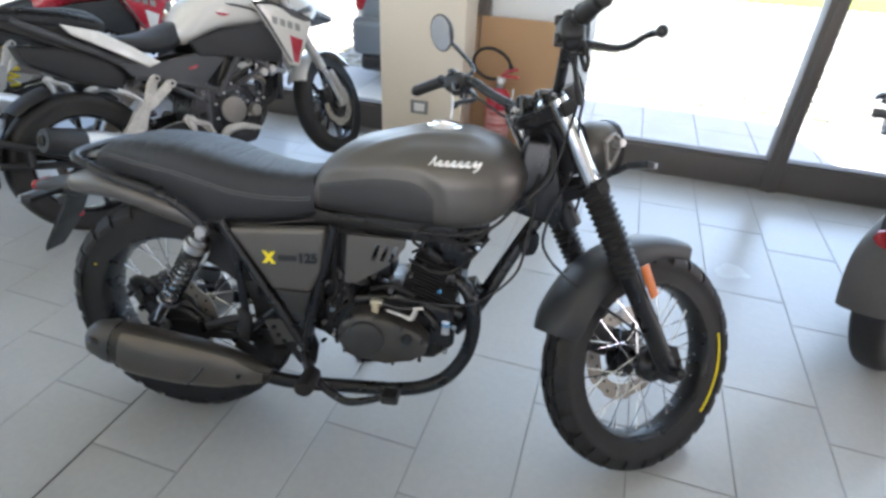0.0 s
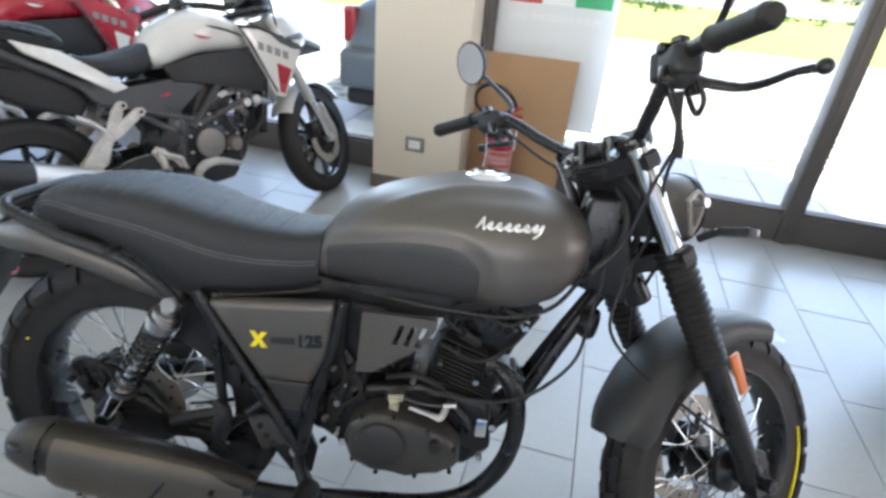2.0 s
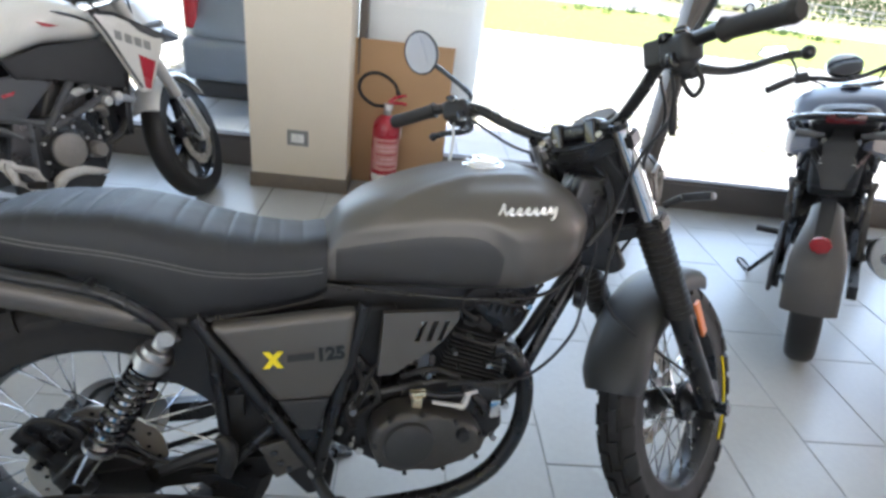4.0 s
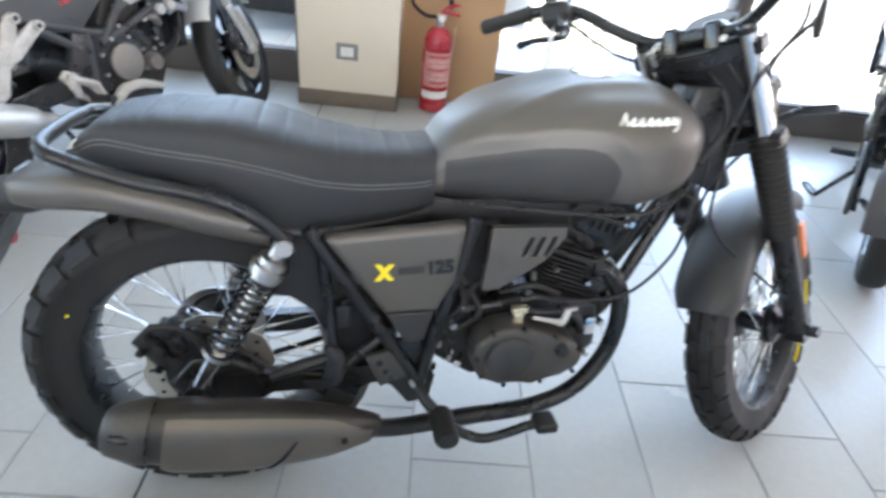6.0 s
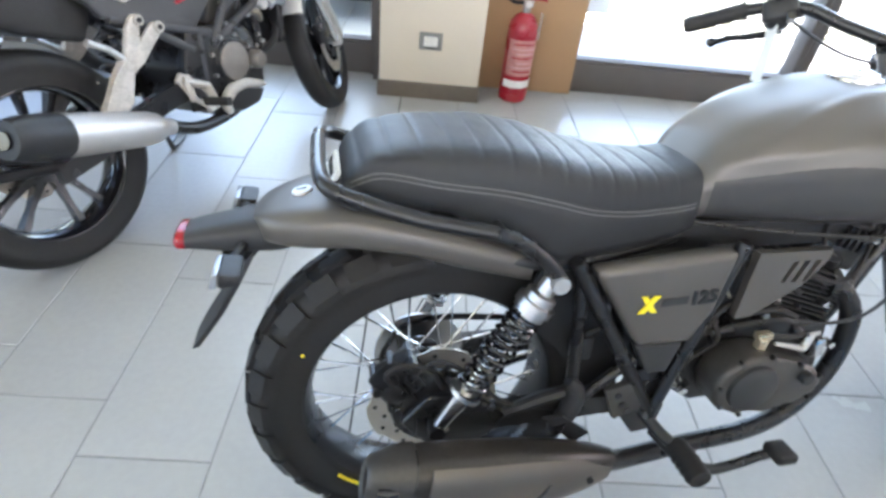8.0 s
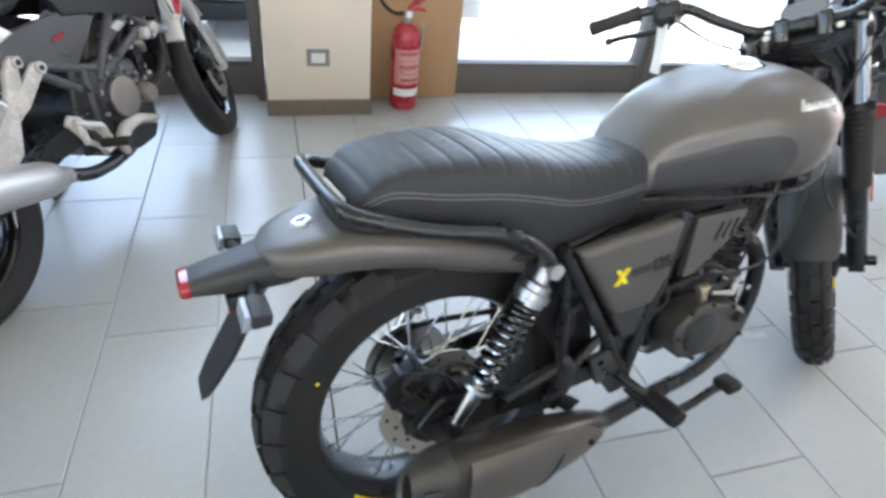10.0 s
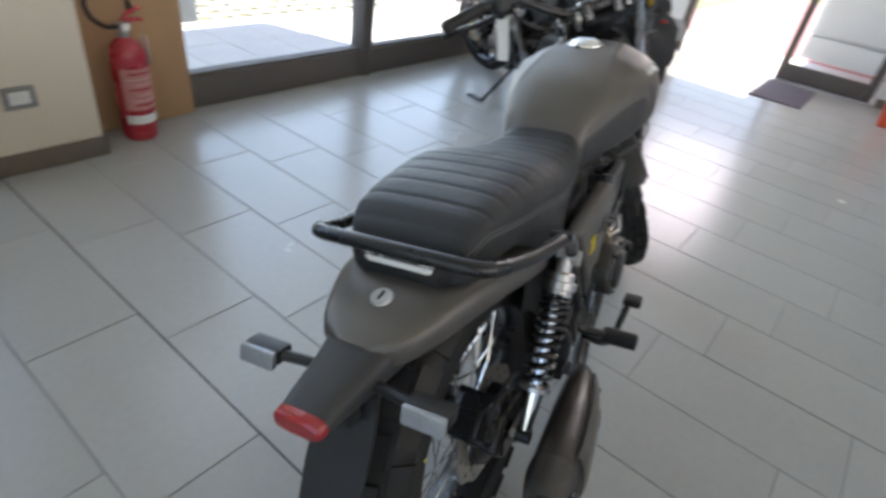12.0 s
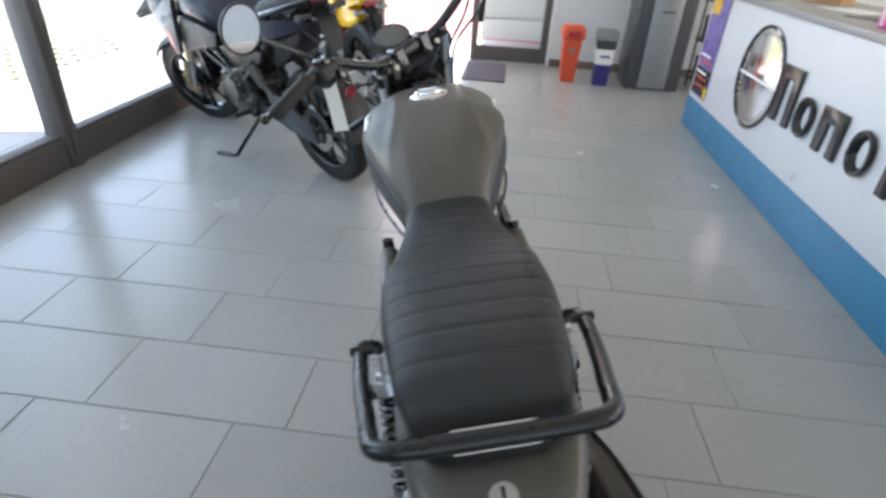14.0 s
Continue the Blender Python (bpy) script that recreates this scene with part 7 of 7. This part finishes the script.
# ---- outside ----
def car(m, label, paint, group="parked cars"):
    c = thing("car", m, label, "car", group)
    def body(xs, zb, zt, hw_, e=.45):
        rr = []
        for x in np.linspace(xs[0], xs[-1], 30):
            T, B, w_ = curve_at(x, xs, zt), curve_at(x, xs, zb), curve_at(x, xs, hw_)
            rr.append([(x, w_ * math.copysign(abs(math.cos(a)) ** e, math.cos(a)), (T + B) / 2 + (T - B) / 2 * math.copysign(abs(math.sin(a)) ** .5, math.sin(a))) for a in (2 * math.pi * j / 28 for j in range(28))])
        return loft(rr)
    part("body", body([-2.05, -2.0, -1.6, 0, 1.2, 1.9, 2.05], [.45, .30, .25, .22, .24, .30, .45], [.70, .88, .98, .96, .92, .78, .62], [.70, .80, .86, .88, .86, .80, .66]), paint, c, sharp=60)
    part("cabin", body([-1.75, -1.5, -.6, .4, 1.15], [.93, .93, .93, .93, .90], [1.05, 1.38, 1.47, 1.42, .95], [.66, .68, .70, .68, .66]), "dark_glass", c, sharp=60)
    part("roof", body([-1.45, -1.2, -.5, .2, .45], [1.37, 1.40, 1.44, 1.40, 1.36], [1.41, 1.46, 1.50, 1.46, 1.40], [.58, .62, .64, .60, .55]), paint, c, sharp=60)
    for x in (-1.28, 1.28):
        for s in (-1, 1):
            wh = part("wheel", lathe([(.0, s * .09), (.20, s * .10), (.21, s * .085), (.21, -s * .08), (0, -s * .08)], 24, closed=False), "alu", c, matrix=Matrix.Translation((x, s * .80, .31)))
            part("tyre", lathe([(.21, s * .095), (.30, s * .10), (.31, s * .08), (.31, -s * .07), (.21, -s * .08)], 28), "black_rubber", wh, matrix=Matrix.Translation((x, s * .80, .31)))
    for s in (-1, 1):
        part("tail_lamp", box(-2.020, -1.88, s * .745 - .045, s * .745 + .045, .64, .90, .030, 3), "red_lens", c)
        part("headlight", box(1.90, 2.03, s * .60 - .11, s * .60 + .11, .58, .70, .02), "clear_lens", c)
    part("bumper", box(-2.11, -1.90, -.80, .80, .30, .60, .07, 4), paint, c, "painted rear bumper")
    part("bumper_skirt", box(-2.08, -1.90, -.74, .74, .17, .31, .05, 3), "black_plastic", c, "black lower bumper")
    pl = part("number_plate", box(-2.122, -2.112, -.26, .26, .40, .51, .003), "banner", c, "white plate with blue ends and dark bars")
    for y in (-.238, .238):
        part("plate_end", box(-2.1235, -2.1225, y - .022, y + .022, .402, .508), "blue_base", pl)
    for y in (-.16, -.10, .0, .05, .10, .16):
        part("plate_bar", box(-2.1235, -2.1225, y - .017, y + .017, .42, .49), "letter_black", pl)
    part("rear_window", loft([[(x, -.56, z), (x, .56, z), (x + .01, .56, z - .01), (x + .01, -.56, z - .01)] for x, z in ((-1.86, .98), (-1.62, 1.34))]), "dark_glass", c)
    return c


car(Matrix.Translation((-1.38, 6.72, -.06)) @ Euler((0, 0, radians(91))).to_matrix().to_4x4(), "dark blue-grey hatchback parked close outside the window", "car_grey")
car(Matrix.Translation((20.4, 40.9, -.07)), "small white car parked far off beyond the road", "car_white")


def van():
    v = thing("van", Matrix.Translation((5.98, -.56, -.02)) @ Euler((0, 0, radians(-90))).to_matrix().to_4x4(), "white delivery van parked close to the side door", "van", "parked cars")
    side = [(-2.2, .42), (-2.2, 2.70), (.7, 2.75), (1.35, 1.60), (2.15, 1.15), (2.25, .75), (2.22, .42)]
    part("body", prism(side, -.88, .88, .07, 4), "car_white", v)
    part("bumper", box(2.10, 2.30, -.82, .82, .30, .52, .05), "white_plastic", v)
    part("sill", box(-2.18, 2.10, -.865, .865, .20, .42, .02), "car_white", v)
    for s in (-1, 1):
        part("side_window", prism([(.30, 1.20), (.30, 1.80), (.98, 1.80), (1.24, 1.40), (1.42, 1.20)], s * .878, s * .886, .003), "dark_glass", v)
        part("headlight", box(2.02, 2.245, s * .66 - .13, s * .66 + .13, .78, .98, .03), "clear_lens", v)
    part("windscreen", loft([[(x, -.74, z), (x, .74, z), (x - .01, .74, z - .012), (x - .01, -.74, z - .012)] for x, z in ((1.10, 2.08), (1.385, 1.60), (1.80, 1.365))]), "dark_glass", v)
    for x in (-0.95, 1.40):
        for s in (-1, 1):
            wh = part("wheel", lathe([(.0, s * .09), (.19, s * .10), (.20, s * .085), (.20, -s * .08), (0, -s * .08)], 24, closed=False), "alu", v, matrix=Matrix.Translation((x, s * .81, .32)))
            part("tyre", lathe([(.20, s * .095), (.31, s * .10), (.32, s * .08), (.32, -s * .07), (.20, -s * .08)], 28), "black_rubber", wh, matrix=Matrix.Translation((x, s * .81, .32)))


van()


def fence():
    f = thing("fence", pose(14, 40.2, -.09), "pale metal railing along the far side of the road", "fence")
    first = None
    for i in range(40):
        if first is None:
            first = part("post", box(-.03, .03, -.03, .03, 0, 1.1, .004, 1), "frame_edge", f)
            first.matrix_basis = pose(-30 + i * 1.5, 0, 0)
        else:
            again(first, pose(-30 + i * 1.5, 0, 0))
    for z in (.35, .70, 1.05):
        part("rail", box(-30, 28.5, -.015, .015, z, z + .05), "frame_edge", f)


fence()
hb = bmesh.new()
random.seed(4)
for k in range(17000):
    x, y = random.uniform(-34, 62), 44 + random.gauss(0, .6)
    z = random.random() ** .8 * (1.9 + .7 * noise.noise((x * .3, 0, 0)))
    s = random.uniform(.09, .24)
    q = Euler((random.uniform(0, 6), random.uniform(0, 6), random.uniform(0, 6))).to_matrix()
    vs = [hb.verts.new(Vector((x, y, z - .09)) + q @ Vector(p) * s) for p in ((-1, 0, 0), (0, -.4, .1), (1, 0, 0), (0, .4, .1))]
    hb.faces.new(vs)
tagged(part("hedge", hb, "leaf"), "uneven green hedge beyond the road", "hedge", kind="stuff")
wv, wf = [], []
for k in range(420):
    cx, cy = random.uniform(-12, 16), 23.2 + random.gauss(0, .8)
    if noise.noise((cx * .35, cy * .5, 3.0)) < -.05:
        continue
    for n in range(9):
        x, y, a, h, d = cx + random.gauss(0, .09), cy + random.gauss(0, .09), random.uniform(0, 6.3), random.uniform(.10, .28), random.uniform(-.08, .08)
        s = len(wv)
        wv += [(x + .02 * math.cos(a), y + .02 * math.sin(a), -.063), (x - .02 * math.cos(a), y - .02 * math.sin(a), -.063), (x + d, y + d * .4, -.063 + h)]
        wf.append((s, s + 1, s + 2))
me = bpy.data.meshes.new("weeds")
me.from_pydata(wv, [], wf)
me.materials.append(M["leaf"])
tagged(new("weeds", me), "scattered darker weeds along the far edge of the lawn", "weeds", kind="stuff")


# ---- floor, paving: the many pieces, last ----
W, LEN, GAP = 0.3035, 0.607, 0.0034
floor = setting("floor", box(X0 - 0.1, X1 + 0.15, Y0 - 0.1, Y1 + 0.05, -0.08, -0.0022), "grout", "grey porcelain floor tiles laid in staggered rows", "floor")
tb = bmesh.new()
TH = 0.010
hw, hl = (W - GAP) / 2, (LEN - GAP) / 2
c = 0.0016
top = [tb.verts.new((sx * (hw - c), sy * (hl - c), 0)) for sx, sy in ((-1, -1), (1, -1), (1, 1), (-1, 1))]
mid = [tb.verts.new((sx * hw, sy * hl, -c)) for sx, sy in ((-1, -1), (1, -1), (1, 1), (-1, 1))]
low = [tb.verts.new((sx * hw, sy * hl, -TH)) for sx, sy in ((-1, -1), (1, -1), (1, 1), (-1, 1))]
tb.faces.new(top)
for a, b in ((top, mid), (mid, low)):
    for i in range(4):
        tb.faces.new((a[i], b[i], b[(i + 1) % 4], a[(i + 1) % 4]))
tile_mesh = bpy.data.meshes.new("tile")
tb.to_mesh(tile_mesh)
tb.free()
tile_mesh.materials.append(M["tile"])
rest_v, rest_f = [], []
base_v = [v.co.copy() for v in tile_mesh.vertices]
base_f = [tuple(p.vertices) for p in tile_mesh.polygons]
for k in range(int(X0 / W) - 1, int(X1 / W) + 1):
    phase = 1.24 + (-2 - k) * LEN / 4
    j0 = math.floor((Y0 - phase) / LEN)
    for j in range(j0, j0 + int((Y1 - Y0) / LEN) + 2):
        x, y = (k + 0.5) * W, phase + (j + 0.5) * LEN
        if y - hl < Y0 - 0.05 or y > Y1 + 0.2 or x < X0 or x > X1:
            continue
        near = -2.9 < x < 3.1 and -0.9 < y < Y1
        if near:
            o = new("tile", tile_mesh)
            o.parent = floor
            o.matrix_basis = pose(x, y, random.uniform(-0.0004, 0.0004), random.uniform(-0.05, 0.05), random.uniform(-0.08, 0.08), 0)
        else:
            s = len(rest_v)
            rest_v += [(v.x + x, v.y + y, v.z) for v in base_v]
            rest_f += [tuple(i + s for i in f) for f in base_f]
me = bpy.data.meshes.new("far_tiles")
me.from_pydata(rest_v, [], rest_f)
me.materials.append(M["tile"])
far_tiles = new("far_tiles", me)
far_tiles.parent = floor
tagged(far_tiles, kind="stuff")

part("wide_joint", box(-1.2168, -1.2112, Y0, Y1, -0.004, 0.0003), "dark_joint", floor, "wider dark joint between two rows of tiles")

paving = setting("paving", box(-8, 4.9, Y1 + 0.13, 5.24, -0.0895, -0.064), "paving_joint", "pale concrete paving slabs in front of the windows", "pavement")
sl = box(-0.197, 0.197, -0.247, 0.247, -0.02, 0.014, 0.004, 1)
first = None
for i in range(-12, 12):
    for j in range(3):
        m = pose(i * 0.4 + 0.1, Y1 + 0.39 + j * 0.5, -0.066 + random.uniform(0, 0.002))
        if first is None:
            first = part("slab", sl, "slab", paving)
            first.matrix_basis = m
        else:
            again(first, m)
pv, pf = [], []
for i in range(-44, 60):
    for j in range(39):
        x, y = i * 0.20, 5.36 + j * 0.19
        for (ax, bx, ay, by) in ((0.0, 0.20, 0.0, 0.062), (0.0, 0.062, 0.066, 0.186)):
            s = len(pv)
            z0, z1 = -0.0895, -0.058 + random.uniform(-0.003, 0.003)
            pv += [(x + ax, y + ay, z0), (x + bx, y + ay, z0), (x + bx, y + by, z0), (x + ax, y + by, z0),
                   (x + ax + .005, y + ay + .005, z1), (x + bx - .005, y + ay + .005, z1), (x + bx - .005, y + by - .005, z1), (x + ax + .005, y + by - .005, z1)]
            pf += [tuple(s + q for q in f) for f in ((4, 5, 6, 7), (0, 1, 5, 4), (1, 2, 6, 5), (2, 3, 7, 6), (3, 0, 4, 7))]
me = bpy.data.meshes.new("grass_pavers")
me.from_pydata(pv, [], pf)
me.materials.append(M["paver"])
tagged(new("grass_pavers", me), "concrete grass pavers with green gaps on the parking area", "paving", kind="stuff")
gv, gf = [], []
for n in range(16000):
    i, j = random.randint(-30, 50), random.randint(0, 38)
    x, y = i * 0.20 + random.uniform(0.07, 0.195), 5.36 + j * 0.19 + random.uniform(0.07, 0.185)
    h, a, d = random.uniform(0.03, 0.06), random.uniform(0, 6.3), random.uniform(-0.02, 0.02)
    s = len(gv)
    gv += [(x + 0.004 * math.cos(a), y + 0.004 * math.sin(a), -0.09), (x - 0.004 * math.cos(a), y - 0.004 * math.sin(a), -0.09), (x + d, y + d * 0.5, -0.09 + h)]
    gf.append((s, s + 1, s + 2))
me = bpy.data.meshes.new("grass")
me.from_pydata(gv, [], gf)
me.materials.append(M["lawn"])
tagged(new("grass", me), "short grass in the gaps of the pavers", "grass", kind="stuff")
